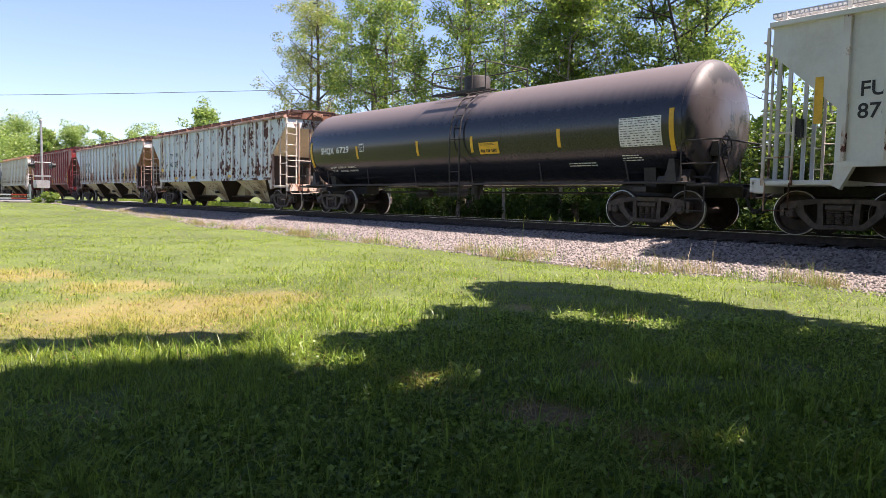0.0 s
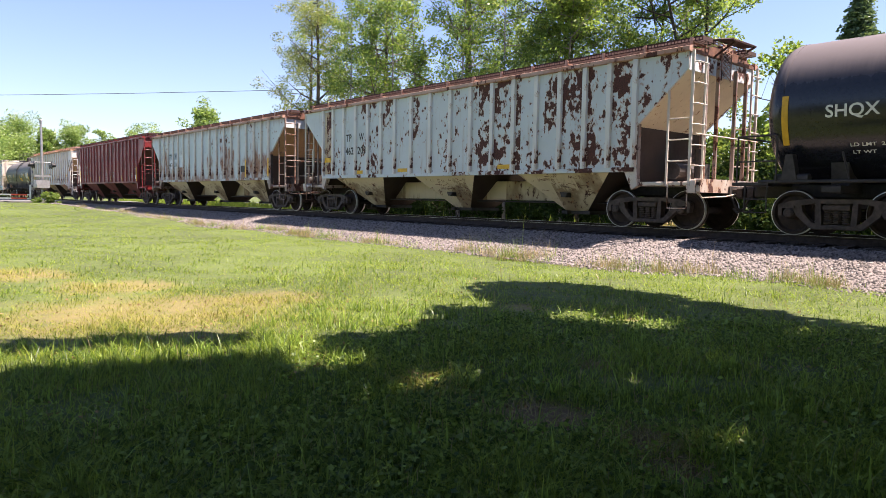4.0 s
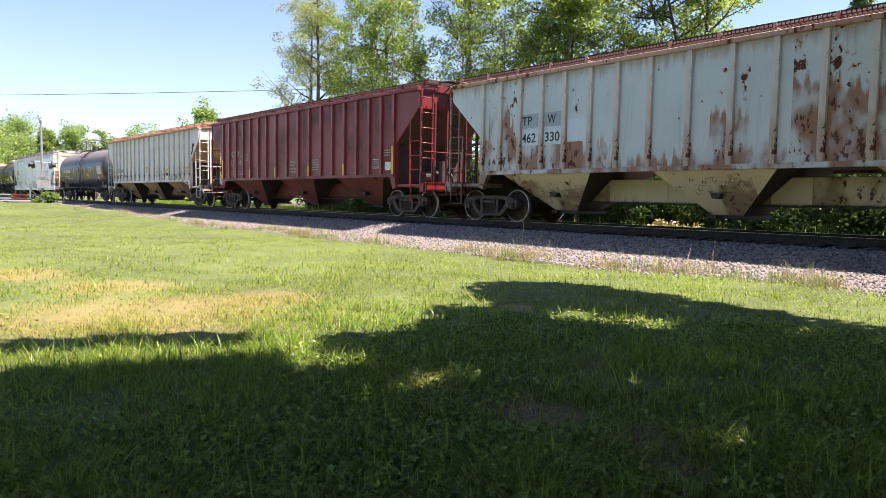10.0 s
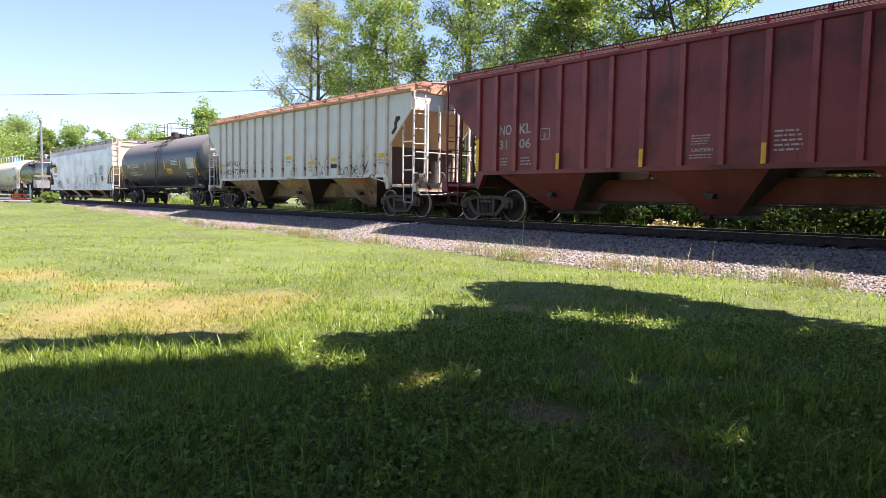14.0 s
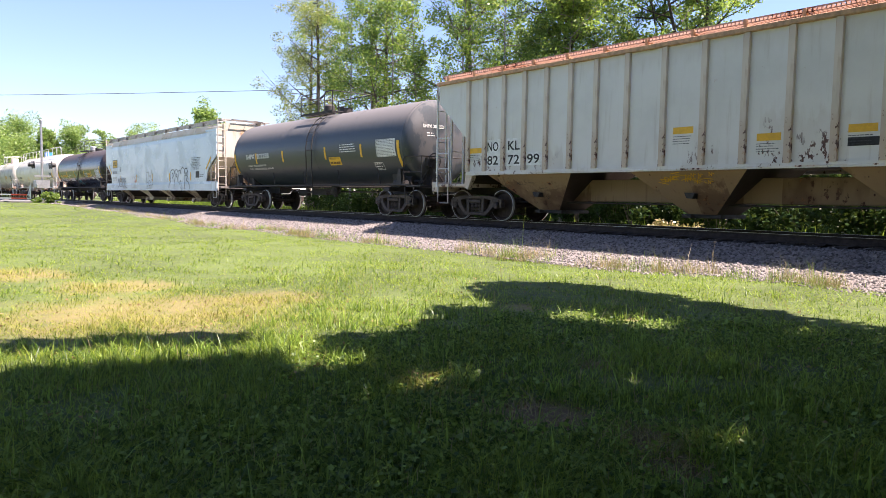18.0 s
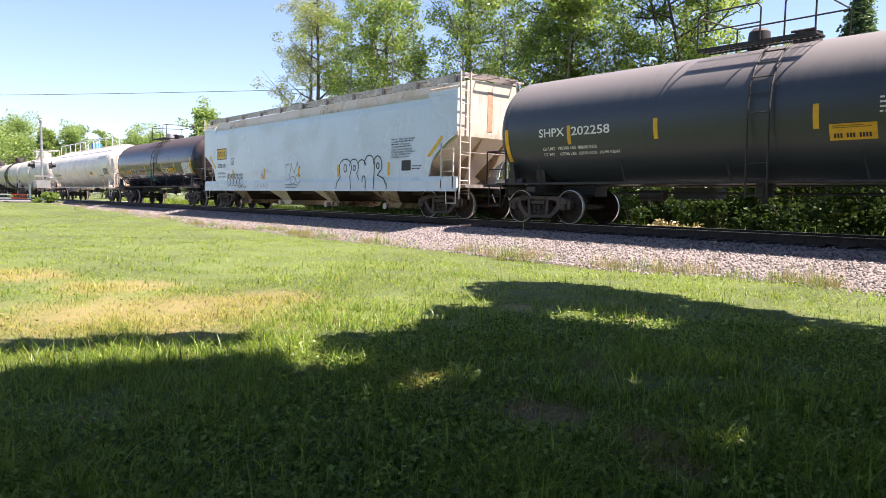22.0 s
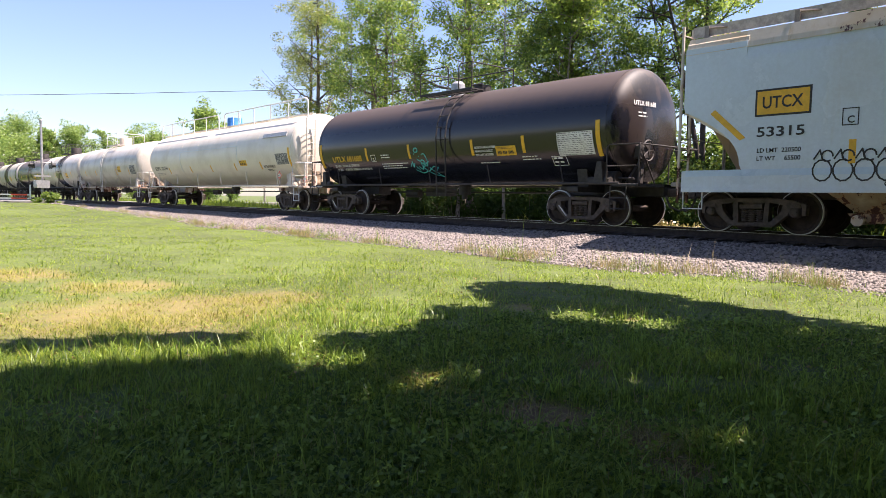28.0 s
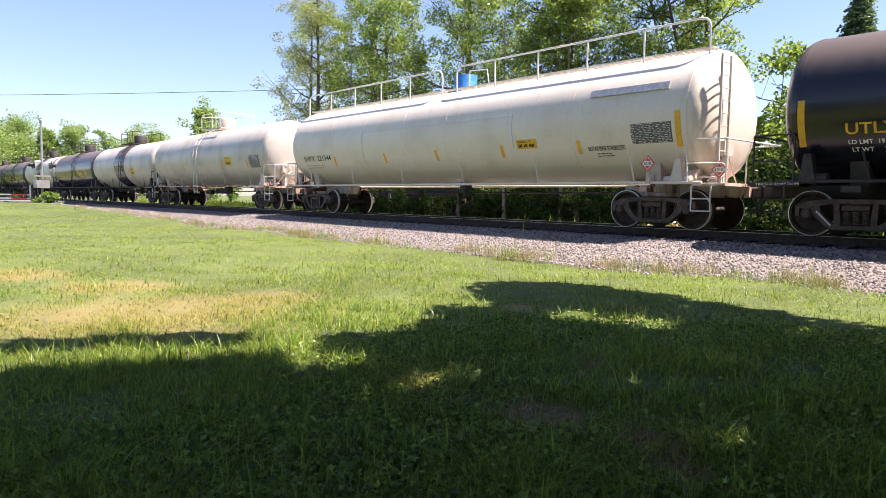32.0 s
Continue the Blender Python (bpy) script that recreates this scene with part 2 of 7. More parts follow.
def lawn_soil():
    m, nt, b = new_mat("lawn_soil")
    geo = nt.nodes.new("ShaderNodeNewGeometry")
    n1 = noise_at(nt, 9, 6, 0.7)
    n2 = noise_at(nt, 0.5, 4)
    c = mixed(nt, ramp(nt, n1.outputs[0], 0.3, 0.7), (0.030, 0.042, 0.012), (0.09, 0.12, 0.028))
    c = mixed(nt, ramp(nt, n2.outputs[0], 0.35, 0.7, 0.0, 0.45), c, (0.13, 0.18, 0.034))
    c = mixed(nt, dryness(nt, geo), c, (0.26, 0.18, 0.075))
    for x, y, r in BARE_SPOTS:
        d = nt.nodes.new("ShaderNodeVectorMath")
        d.operation = 'DISTANCE'
        nt.links.new(geo.outputs["Position"], d.inputs[0])
        d.inputs[1].default_value = (x, y, -0.7)
        rough_d = math_node(nt, 'ADD', d.outputs["Value"], math_node(nt, 'MULTIPLY', n1.outputs[0], 0.2))
        c = mixed(nt, ramp(nt, rough_d, r * 0.7 + 0.1, r * 1.1 + 0.1, 1.0, 0.0), c, (0.130, 0.084, 0.042))
    nt.links.new(c, b.inputs["Base Color"])
    b.inputs["Roughness"].default_value = 0.95
    bump(nt, b, n1.outputs[0], 0.6, 0.03)
    return m


def stone_mat():
    m, nt, b = new_mat("ballast_stone")
    geo = nt.nodes.new("ShaderNodeNewGeometry")
    n1 = noise_at(nt, 30, 5, 0.7)
    c = mixed(nt, ramp(nt, geo.outputs["Random Per Island"], 0.0, 1.0), (0.055, 0.052, 0.052), (0.285, 0.252, 0.235))
    c = mixed(nt, ramp(nt, n1.outputs[0], 0.4, 0.7, 0.0, 0.5), c, (0.17, 0.14, 0.125))
    nt.links.new(c, b.inputs["Base Color"])
    b.inputs["Roughness"].default_value = 0.9
    bump(nt, b, n1.outputs[0], 0.5, 0.01)
    return m


MAT = {
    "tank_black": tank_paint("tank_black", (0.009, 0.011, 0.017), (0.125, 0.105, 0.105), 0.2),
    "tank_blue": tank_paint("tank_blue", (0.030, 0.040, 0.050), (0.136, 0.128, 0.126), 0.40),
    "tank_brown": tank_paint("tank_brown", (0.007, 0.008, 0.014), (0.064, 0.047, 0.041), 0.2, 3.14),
    "tank_white": paint("tank_white", (0.655, 0.60, 0.515), 0.4, (0.36, 0.28, 0.20), 0.3, 0.3),
    "tank_cream": paint("tank_cream", (0.48, 0.45, 0.40), 0.4, (0.25, 0.20, 0.145), 0.6, 0.6),
    "hop_rust": old_paint("hop_rust", (0.54, 0.585, 0.61), 1.02, 0.0, stain=(0.36, 0.22, 0.12), stain_k=0.6, shift=3.3, clear=-5.2),
    "hop_rust_b": old_paint("hop_rust_b", (0.53, 0.595, 0.63), 0.16, 0.9, 2.42, (0.25, 0.095, 0.038), stain_k=0.3),
    "rib_rust": old_paint("rib_rust", (0.58, 0.55, 0.51), 0.45, 0.55, 3.0, stain_k=0.85),
    "rib_pale": old_paint("rib_pale", (0.66, 0.65, 0.63), 0.5, 0.3, 2.0, stain_k=0.5),
    "rib_tan": old_paint("rib_tan", (0.62, 0.54, 0.45), 0.05, 0.45, 3.2, (0.38, 0.25, 0.16), (0.22, 0.12, 0.07), 0.9),
    "panel_tan": old_paint("panel_tan", (0.50, 0.43, 0.33), 0.75, 0.5, 3.3, (0.26, 0.13, 0.06), (0.24, 0.14, 0.08), 0.9),
    "chord_rust": old_paint("chord_rust", (0.47, 0.33, 0.27), 0.5, 0.5, 4.3, (0.34, 0.15, 0.09), stain_k=0.6),
    "ladder_rust": old_paint("ladder_rust", (0.30, 0.24, 0.21), 0.8, 0.7, 3.2, (0.16, 0.075, 0.05), stain_k=0.7),
    "bay_cream": old_paint("bay_cream", (0.66, 0.56, 0.40), 0.1, 0.75, 1.0, (0.20, 0.12, 0.06), (0.24, 0.17, 0.10), 0.6, 0.75),
    "hop_red": paint("hop_red", (0.185, 0.018, 0.020), 0.45, (0.030, 0.009, 0.010), 0.95, 0.85),
    "rib_red": paint("rib_red", (0.235, 0.034, 0.034), 0.4, (0.06, 0.012, 0.012), 0.6, 0.4),
    "hop_grey": old_paint("hop_grey", (0.66, 0.645, 0.615), -0.65, 0.25, 1.9, (0.42, 0.34, 0.26), (0.34, 0.27, 0.2), 0.35),
    "hop_white": paint("hop_white", (0.62, 0.62, 0.60), 0.5, (0.32, 0.26, 0.19), 0.3, 0.35),
    "hop_blue": paint("hop_blue", (0.50, 0.58, 0.66), 0.24, (0.46, 0.43, 0.38), 0.35, 0.25),
    "bay_tan": old_paint("bay_tan", (0.33, 0.22, 0.13), 0.0, 0.8, 0.95, (0.15, 0.08, 0.045), (0.14, 0.085, 0.05), 0.7, 0.8),
    "bay_red": paint("bay_red", (0.18, 0.04, 0.03), 0.7, (0.04, 0.016, 0.014), 0.7, 0.5),
    "bay_brown": paint("bay_brown", (0.17, 0.08, 0.05), 0.7, (0.07, 0.035, 0.025), 0.7, 0.5),
    "strip_blue": paint("strip_blue", (0.40, 0.52, 0.66), 0.3, (0.4, 0.45, 0.5), 0.2, 0.1),
    "roof_rust": plain("roof_rust", (0.15, 0.066, 0.042), 0.85, 0.0, 0.4),
    "roof_tan": plain("roof_tan", (0.46, 0.285, 0.17), 0.8, 0.0, 0.3),
    "board_rust": plain("board_rust", (0.058, 0.028, 0.024), 0.85),
    "galv": plain("galv", (0.42, 0.43, 0.43), 0.5, 0.6, 0.2),
    "frame_dark": plain("frame_dark", (0.035, 0.03, 0.028), 0.7, 0.0, 0.4),
    "walk_pale": plain("walk_pale", (0.44, 0.41, 0.38), 0.75, 0.1, 0.3),
    "walk_grey": plain("walk_grey", (0.23, 0.205, 0.19), 0.75, 0.2, 0.35),
    "truck": plain("truck_iron", (0.078, 0.058, 0.048), 0.8, 0.0, 0.45),
    "wheel": plain("wheel_iron", (0.040, 0.025, 0.019), 0.85, 0.0, 0.4),
    "tread": plain("wheel_tread", (0.62, 0.60, 0.58), 0.45, 0.6, 0.1),
    "yellow": plain("reflective_yellow", (0.72, 0.40, 0.015), 0.5, 0.0, 0.12),
    "white": plain("stencil_white", (0.72, 0.72, 0.70), 0.6, 0.0, 0.15),
    "table_grey": plain("table_grey", (0.10, 0.105, 0.11), 0.6, 0.0, 0.2),
    "patch_grey": paint("patch_grey", (0.30, 0.36, 0.42), 0.5, (0.2, 0.2, 0.2), 0.3, 0.2),
    "dull_white": plain("faded_stencil", (0.36, 0.33, 0.31), 0.7, 0.0, 0.3),
    "black": plain("stencil_black", (0.02, 0.02, 0.022), 0.6, 0.0, 0.3),
    "teal": plain("spray_teal", (0.04, 0.42, 0.46), 0.5),
    "orange": plain("spray_orange", (0.55, 0.13, 0.05), 0.6),
    "blue": plain("cap_blue", (0.03, 0.18, 0.5), 0.45),
    "rail_side": plain("rail_side", (0.045, 0.032, 0.027), 0.85, 0.1, 0.4),
    "rail_head": plain("rail_head", (0.5, 0.48, 0.46), 0.28, 0.95, 0.15),
    "tie": plain("tie_wood", (0.04, 0.031, 0.026), 0.95, 0.0, 0.5, 20),
    "stone": stone_mat(),
    "soil": lawn_soil(),
    "grass": leaf_mat("grass_blades", (0.028, 0.080, 0.010), (0.285, 0.365, 0.040), (0.37, 0.27, 0.085), 0.45, True),
    "tuft": leaf_mat("tuft_blades", (0.014, 0.052, 0.008), (0.27, 0.40, 0.055), None, 0.42, False, 0.03),
    "straw": leaf_mat("dry_stalks", (0.20, 0.17, 0.07), (0.40, 0.29, 0.16), None, 0.3),
    "leaf": leaf_mat("tree_leaves", (0.036, 0.088, 0.022), (0.235, 0.34, 0.06), (0.36, 0.40, 0.06), 0.66, False, 0.03),
    "leaf_deep": leaf_mat("deep_leaves", (0.030, 0.078, 0.024), (0.20, 0.32, 0.07), (0.36, 0.40, 0.08), 0.62),
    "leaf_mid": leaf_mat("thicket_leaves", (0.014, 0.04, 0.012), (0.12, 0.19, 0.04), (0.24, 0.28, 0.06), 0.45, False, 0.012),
    "litter": leaf_mat("leaf_litter", (0.10, 0.06, 0.035), (0.36, 0.24, 0.14), None, 0.2, False, 0.0),
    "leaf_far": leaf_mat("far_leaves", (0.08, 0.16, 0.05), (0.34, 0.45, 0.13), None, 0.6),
    "leaf_pale": leaf_mat("pale_leaves", (0.11, 0.14, 0.04), (0.32, 0.34, 0.10), (0.42, 0.36, 0.15), 0.55),
    "leaf_shade": leaf_mat("shade_leaves", (0.02, 0.045, 0.012), (0.05, 0.09, 0.02), None, 0.06, False, 0.01),
    # Brown grime, darkened further with the under-car shade put into its colour.
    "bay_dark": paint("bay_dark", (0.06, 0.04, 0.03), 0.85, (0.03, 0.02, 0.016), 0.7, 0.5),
    # Leaf tones lowered so the colour carries the shade of the trees behind.
    "leaf_bush_shaded": leaf_mat("shaded_bush_leaves", (0.010, 0.027, 0.008), (0.034, 0.066, 0.017), None, 0.15, False, 0.012),
    "weed": leaf_mat("weed_leaves", (0.016, 0.052, 0.009), (0.25, 0.36, 0.07), None, 0.3, False, 0.022),
    "white_rust": rusty("white_rust", (0.55, 0.50, 0.44), 0.06, 1.3),
    "roof_white": old_paint("roof_white", (0.66, 0.61, 0.52), -0.9, 0.6, 4.1, (0.46, 0.34, 0.18), (0.38, 0.26, 0.13), 0.6),
    "end_cream": old_paint("end_cream", (0.58, 0.52, 0.44), 0.0, 0.5, 3.0, (0.40, 0.28, 0.17), (0.30, 0.18, 0.10), 0.8),
    "cove_cream": paint("cove_cream", (0.64, 0.57, 0.46), 0.55, (0.36, 0.27, 0.17), 0.5, 0.4),
    "needle": leaf_mat("needles", (0.045, 0.085, 0.05), (0.13, 0.20, 0.11), None, 0.3),
    "bark": plain("bark", (0.11, 0.09, 0.07), 0.95, 0.0, 0.45, 6),
    "bark_dark": plain("bark_dark", (0.055, 0.045, 0.037), 0.95, 0.0, 0.45, 6),
    "bark_pale": plain("bark_pale", (0.24, 0.215, 0.185), 0.95, 0.0, 0.4, 6),
    "asphalt": plain("asphalt", (0.16, 0.155, 0.15), 0.9, 0.0, 0.2, 12),
    "wood_grey": plain("grey_timber", (0.22, 0.20, 0.18), 0.9, 0.0, 0.3, 10),
    "alu": plain("aluminium", (0.33, 0.33, 0.33), 0.5, 0.5, 0.2),
    "gate_red": plain("gate_red", (0.6, 0.07, 0.03), 0.5),
    "lens": plain("red_lens", (0.12, 0.01, 0.01), 0.2),
}


# ---------------------------------------------------------------- mesh building
class Shape:
    """Vertices and faces of one mesh, gathered piece by piece; s is the material slot of the faces that follow."""

    def __init__(self):
        self.v, self.f, self.m, self.s = [], [], [], 0

    def add(self, vs, fs):
        n = len(self.v)
        self.v += [tuple(p) for p in vs]
        self.f += [tuple(i + n for i in f) for f in fs]
        self.m += [self.s] * len(fs)
        return self

    def box(self, x0, x1, y0, y1, z0, z1, c=0.0):
        if c:
            prof = [(y0 + c, z0), (y1 - c, z0), (y1, z0 + c), (y1, z1 - c), (y1 - c, z1), (y0 + c, z1), (y0, z1 - c), (y0, z0 + c)]
            return self.run(prof, "x", x0, x1)
        vs = [(x, y, z) for x in (x0, x1) for y in (y0, y1) for z in (z0, z1)]
        return self.add(vs, [(0, 1, 3, 2), (4, 6, 7, 5), (0, 4, 5, 1), (2, 3, 7, 6), (0, 2, 6, 4), (1, 5, 7, 3)])

    def run(self, prof, axis, a, b):
        """A closed outline run from a to b along an axis. Outline in (y, z) for x, (x, z) for y, (x, y) for z."""
        put = {"x": lambda p, t: (t, p[0], p[1]), "y": lambda p, t: (p[0], t, p[1]), "z": lambda p, t: (p[0], p[1], t)}[axis]
        n = len(prof)
        vs = [put(p, a) for p in prof] + [put(p, b) for p in prof]
        fs = [(i, (i + 1) % n, n + (i + 1) % n, n + i) for i in range(n)] + [tuple(range(n))[::-1], tuple(range(n, 2 * n))]
        return self.add(vs, fs)

    def rod(self, p, q, r, n=8, r2=None):
        p, q = Vector(p), Vector(q)
        d = (q - p).normalized()
        u = d.orthogonal().normalized()
        w = d.cross(u)
        r2 = r if r2 is None else r2
        ring = [(math.cos(2 * math.pi * i / n), math.sin(2 * math.pi * i / n)) for i in range(n)]
        vs = [p + (u * a + w * b) * r for a, b in ring] + [q + (u * a + w * b) * r2 for a, b in ring]
        return self.add(vs, [(i, (i + 1) % n, n + (i + 1) % n, n + i) for i in range(n)] + [tuple(range(n))[::-1], tuple(range(n, 2 * n))])

    def pipe(self, pts, r, n=6):
        """One bent round bar through the points."""
        pts = [Vector(p) for p in pts]
        ways = [(b - a).normalized() for a, b in zip(pts, pts[1:])]
        u = ways[0].orthogonal().normalized()
        vs = []
        for i, p in enumerate(pts):
            d = (ways[max(0, i - 1)] + ways[min(i, len(ways) - 1)]).normalized()
            u = (u - d * u.dot(d)).normalized()
            w = d.cross(u)
            vs += [p + (u * math.cos(2 * math.pi * k / n) + w * math.sin(2 * math.pi * k / n)) * r for k in range(n)]
        fs = [(i * n + k, i * n + (k + 1) % n, (i + 1) * n + (k + 1) % n, (i + 1) * n + k) for i in range(len(pts) - 1) for k in range(n)]
        m = (len(pts) - 1) * n
        return self.add(vs, fs + [tuple(range(n))[::-1], tuple(range(m, m + n))])

    def lathe(self, prof, axis, n=32, at=(0, 0, 0), slots=None):
        """Outline of (radius, place along the axis) turned round the axis through at."""
        vs, base = [], len(prof)
        for i in range(n):
            c, s = math.cos(2 * math.pi * i / n), math.sin(2 * math.pi * i / n)
            for r, t in prof:
                p = {"x": (t, r * c, r * s), "y": (r * c, t, r * s), "z": (r * c, r * s, t)}[axis]
                vs.append((p[0] + at[0], p[1] + at[1], p[2] + at[2]))
        k0, keep = len(self.v), self.s
        self.v += vs
        for i in range(n):
            j = (i + 1) % n
            for k in range(base - 1):
                self.f.append((k0 + i * base + k, k0 + j * base + k, k0 + j * base + k + 1, k0 + i * base + k + 1))
                self.m.append(slots[k] if slots else keep)
        return self

    def loft(self, low, high, slots=None):
        """Two outlines of as many points each, joined by side walls."""
        n = len(low)
        self.add(list(low) + list(high), [(i, (i + 1) % n, n + (i + 1) % n, n + i) for i in range(n)] + [tuple(range(n))[::-1], tuple(range(n, 2 * n))])
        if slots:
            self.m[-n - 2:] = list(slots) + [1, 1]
        return self

    def mesh(self, name, mats, smooth=False):
        me = bpy.data.meshes.new(name)
        me.from_pydata(self.v, [], self.f)
        for m in mats:
            me.materials.append(m)
        if len(mats) > 1:
            me.polygons.foreach_set("material_index", self.m)
        if smooth:
            me.polygons.foreach_set("use_smooth", [True] * len(me.polygons))
            me.set_sharp_from_angle(angle=radians(40))
        me.update()
        return me


def part(name, shape, material, parent=None, label="", at=None, smooth=False):
    """One mesh object under a thing or part; shape may be a finished mesh that several parts share."""
    if isinstance(shape, Shape):
        mats = material if isinstance(material, (list, tuple)) else [material]
        shape = shape.mesh(name, [MAT[m] if isinstance(m, str) else m for m in mats], smooth)
    ob = new(name, shape)
    ob.parent = parent
    if at is not None:
        ob.matrix_basis = at if isinstance(at, Matrix) else Matrix.Translation(at)
    if label:
        ob["label"] = label
    return ob


def soup(name, verts, faces, material):
    """A mesh from arrays."""
    me = bpy.data.meshes.new(name)
    me.vertices.add(len(verts))
    me.vertices.foreach_set("co", np.asarray(verts, dtype=np.float32).ravel())
    k = faces.shape[1]
    me.loops.add(faces.size)
    me.loops.foreach_set("vertex_index", faces.astype(np.int32).ravel())
    me.polygons.add(len(faces))
    me.polygons.foreach_set("loop_start", np.arange(0, faces.size, k, dtype=np.int32))
    me.materials.append(MAT[material])
    me.update(calc_edges=True)
    return me


# ---------------------------------------------------------------- ground
def step(v, a, b):
    t = np.clip((np.asarray(v, dtype=float) - a) / (b - a), 0, 1)
    return t * t * (3 - 2 * t)


def ground_z(x, y):
    """Height of the lawn and the land round it; the top of the rails is at nought."""
    x, y = np.asarray(x, dtype=float), np.asarray(y, dtype=float)
    z = -0.70 + 0.50 * step(-x, 22, 58)
    z = z + 0.035 * np.sin(x * 0.7 + 1.3 * np.sin(y * 0.5)) + 0.025 * np.sin(y * 0.9 + x * 0.35)
    under = step(-np.abs(y), -4.0, -2.8) * (1 + 1.6 * step(-x, 22, 58))
    return z - 0.22 * under


def ground():
    def axis(fine, lo, hi):
        far = [v for v in (-2500, -1200, -600, -300, -180, -120, 120, 180, 300, 600, 1200, 2500) if v < lo or v > hi]
        return np.array(sorted(set(far) | set(np.round(np.arange(lo, hi, fine), 3).tolist())))
    xs, ys = axis(0.5, -85, 20), axis(0.4, -30, 32)
    gx, gy = np.meshgrid(xs, ys, indexing="ij")
    v = np.stack([gx, gy, ground_z(gx, gy)], -1).reshape(-1, 3)
    i = np.arange(len(xs) - 1)[:, None] * len(ys) + np.arange(len(ys) - 1)[None]
    f = np.stack([i, i + len(ys), i + len(ys) + 1, i + 1], -1).reshape(-1, 4)
    me = soup("ground", v, f, "soil")
    me.polygons.foreach_set("use_smooth", [True] * len(me.polygons))
    tagged(new("ground", me), "uneven mown lawn with dry straw patches beside the railway", "ground", kind="structure")


def bed_z(y):
    """Height across the ballast bed."""
    a = np.abs(np.asarray(y, dtype=float))
    return np.interp(a, [0, 1.75, 2.15, 4.1], [-0.215, -0.215, -0.25, -0.70])


def track():
    bed = Shape()
    prof = [(-4.3, -1.0), (-4.1, -0.70), (-2.15, -0.25), (-1.75, -0.215), (1.75, -0.215), (2.15, -0.25), (4.1, -0.70), (4.3, -1.0)]
    bed.run(prof, "x", -320, 70)
    ob = tagged(part("ballast_bed", bed, "stone"), "grey and pinkish crushed stone ballast bed under the rails", "ballast", kind="structure")
    rails = tagged(part("railway_track", Shape().box(-70, -69.9, -0.1, 0.1, -0.5, -0.4), "tie"), "steel rails on dark timber ties with shining heads", "track", kind="structure")
    for y in (-0.755, 0.755):
        s = Shape()
        prof = [(y - 0.07, -0.17), (y + 0.07, -0.17), (y + 0.07, -0.155), (y + 0.012, -0.135), (y + 0.012, -0.04), (y + 0.036, -0.03), (y + 0.036, -0.004), (y - 0.036, -0.004), (y - 0.036, -0.03), (y - 0.012, -0.04), (y - 0.012, -0.135), (y - 0.07, -0.155)]
        s.run(prof, "x", -320, 70)
        s.s = 1
        s.box(-320, 70, y - 0.03, y + 0.03, -0.0042, 0.0)
        part("rail", s, ("rail_side", "rail_head"), rails)
    rng = random.Random(4)
    tie = Shape().box(-0.115, 0.115, -1.32, 1.32, -0.34, -0.17, 0.015).mesh("tie", [MAT["tie"]])
    plate = Shape().box(-0.1, 0.1, -0.95, -0.58, -0.172, -0.15).box(-0.1, 0.1, 0.58, 0.95, -0.172, -0.15).mesh("tie_plate", [MAT["rail_side"]])
    for i in range(150):
        x = 2.0 - 0.52 * i + rng.uniform(-0.03, 0.03)
        t = part("tie", tie, None, rails, at=pose(x, rng.uniform(-0.06, 0.06), rng.uniform(-0.012, 0.006), 0, 0, rng.uniform(-1.5, 1.5)))
        part("tie_plate", plate, None, t)
    return ob


def stones():
    """Loose stones over the near shoulder of the bed, thicker where the path of sight is short."""
    rng = np.random.default_rng(5)
    n = 84000
    x = 1.5 - 62 * rng.random(n) ** 1.75
    y = -1.30 - 2.75 * rng.random(n) ** 0.9
    spill = rng.random(n) < 0.05
    y = np.where(spill, -3.9 - 0.55 * rng.random(n) ** 2 - 0.25 * np.maximum(0, np.sin(x * 0.9 + 2)), y)
    inner = rng.random(n) < 0.16
    y = np.where(inner, -1.3 + 2.6 * rng.random(n), y)
    z = np.maximum(ground_z(x, y) + 0.008, bed_z(y))
    size = (0.014 + 0.026 * rng.random(n) ** 1.6) * np.interp(-x, [0, 25, 60], [1.0, 1.15, 1.6])
    base = np.array([(1, 0, 0), (-0.5, 0.87, 0), (-0.5, -0.87, 0), (0.4, 0.5, 0.8), (-0.7, 0.1, 0.75), (0.35, -0.6, 0.7)])
    tri = np.array([(3, 4, 5), (0, 1, 3), (1, 4, 3), (1, 2, 4), (2, 5, 4), (2, 0, 5), (0, 3, 5)])
    v = base[None] * (1 + 0.35 * rng.standard_normal((n, 6, 3)))
    a = rng.random(n) * 6.283
    c, s = np.cos(a)[:, None], np.sin(a)[:, None]
    v = np.stack([v[..., 0] * c - v[..., 1] * s, v[..., 0] * s + v[..., 1] * c, v[..., 2] * 0.9 - 0.15], -1) * size[:, None, None]
    v += np.stack([x, y, z], -1)[:, None]
    f = (tri[None] + 6 * np.arange(n)[:, None, None]).reshape(-1, 3)
    tagged(new("loose_stones", soup("loose_stones", v.reshape(-1, 3), f, "stone")), "loose grey and pink crushed stones of the ballast shoulder", "gravel", kind="stuff")


ground()
track()
stones()


# ---------------------------------------------------------------- lettering and markings
TEXT_CACHE = {}


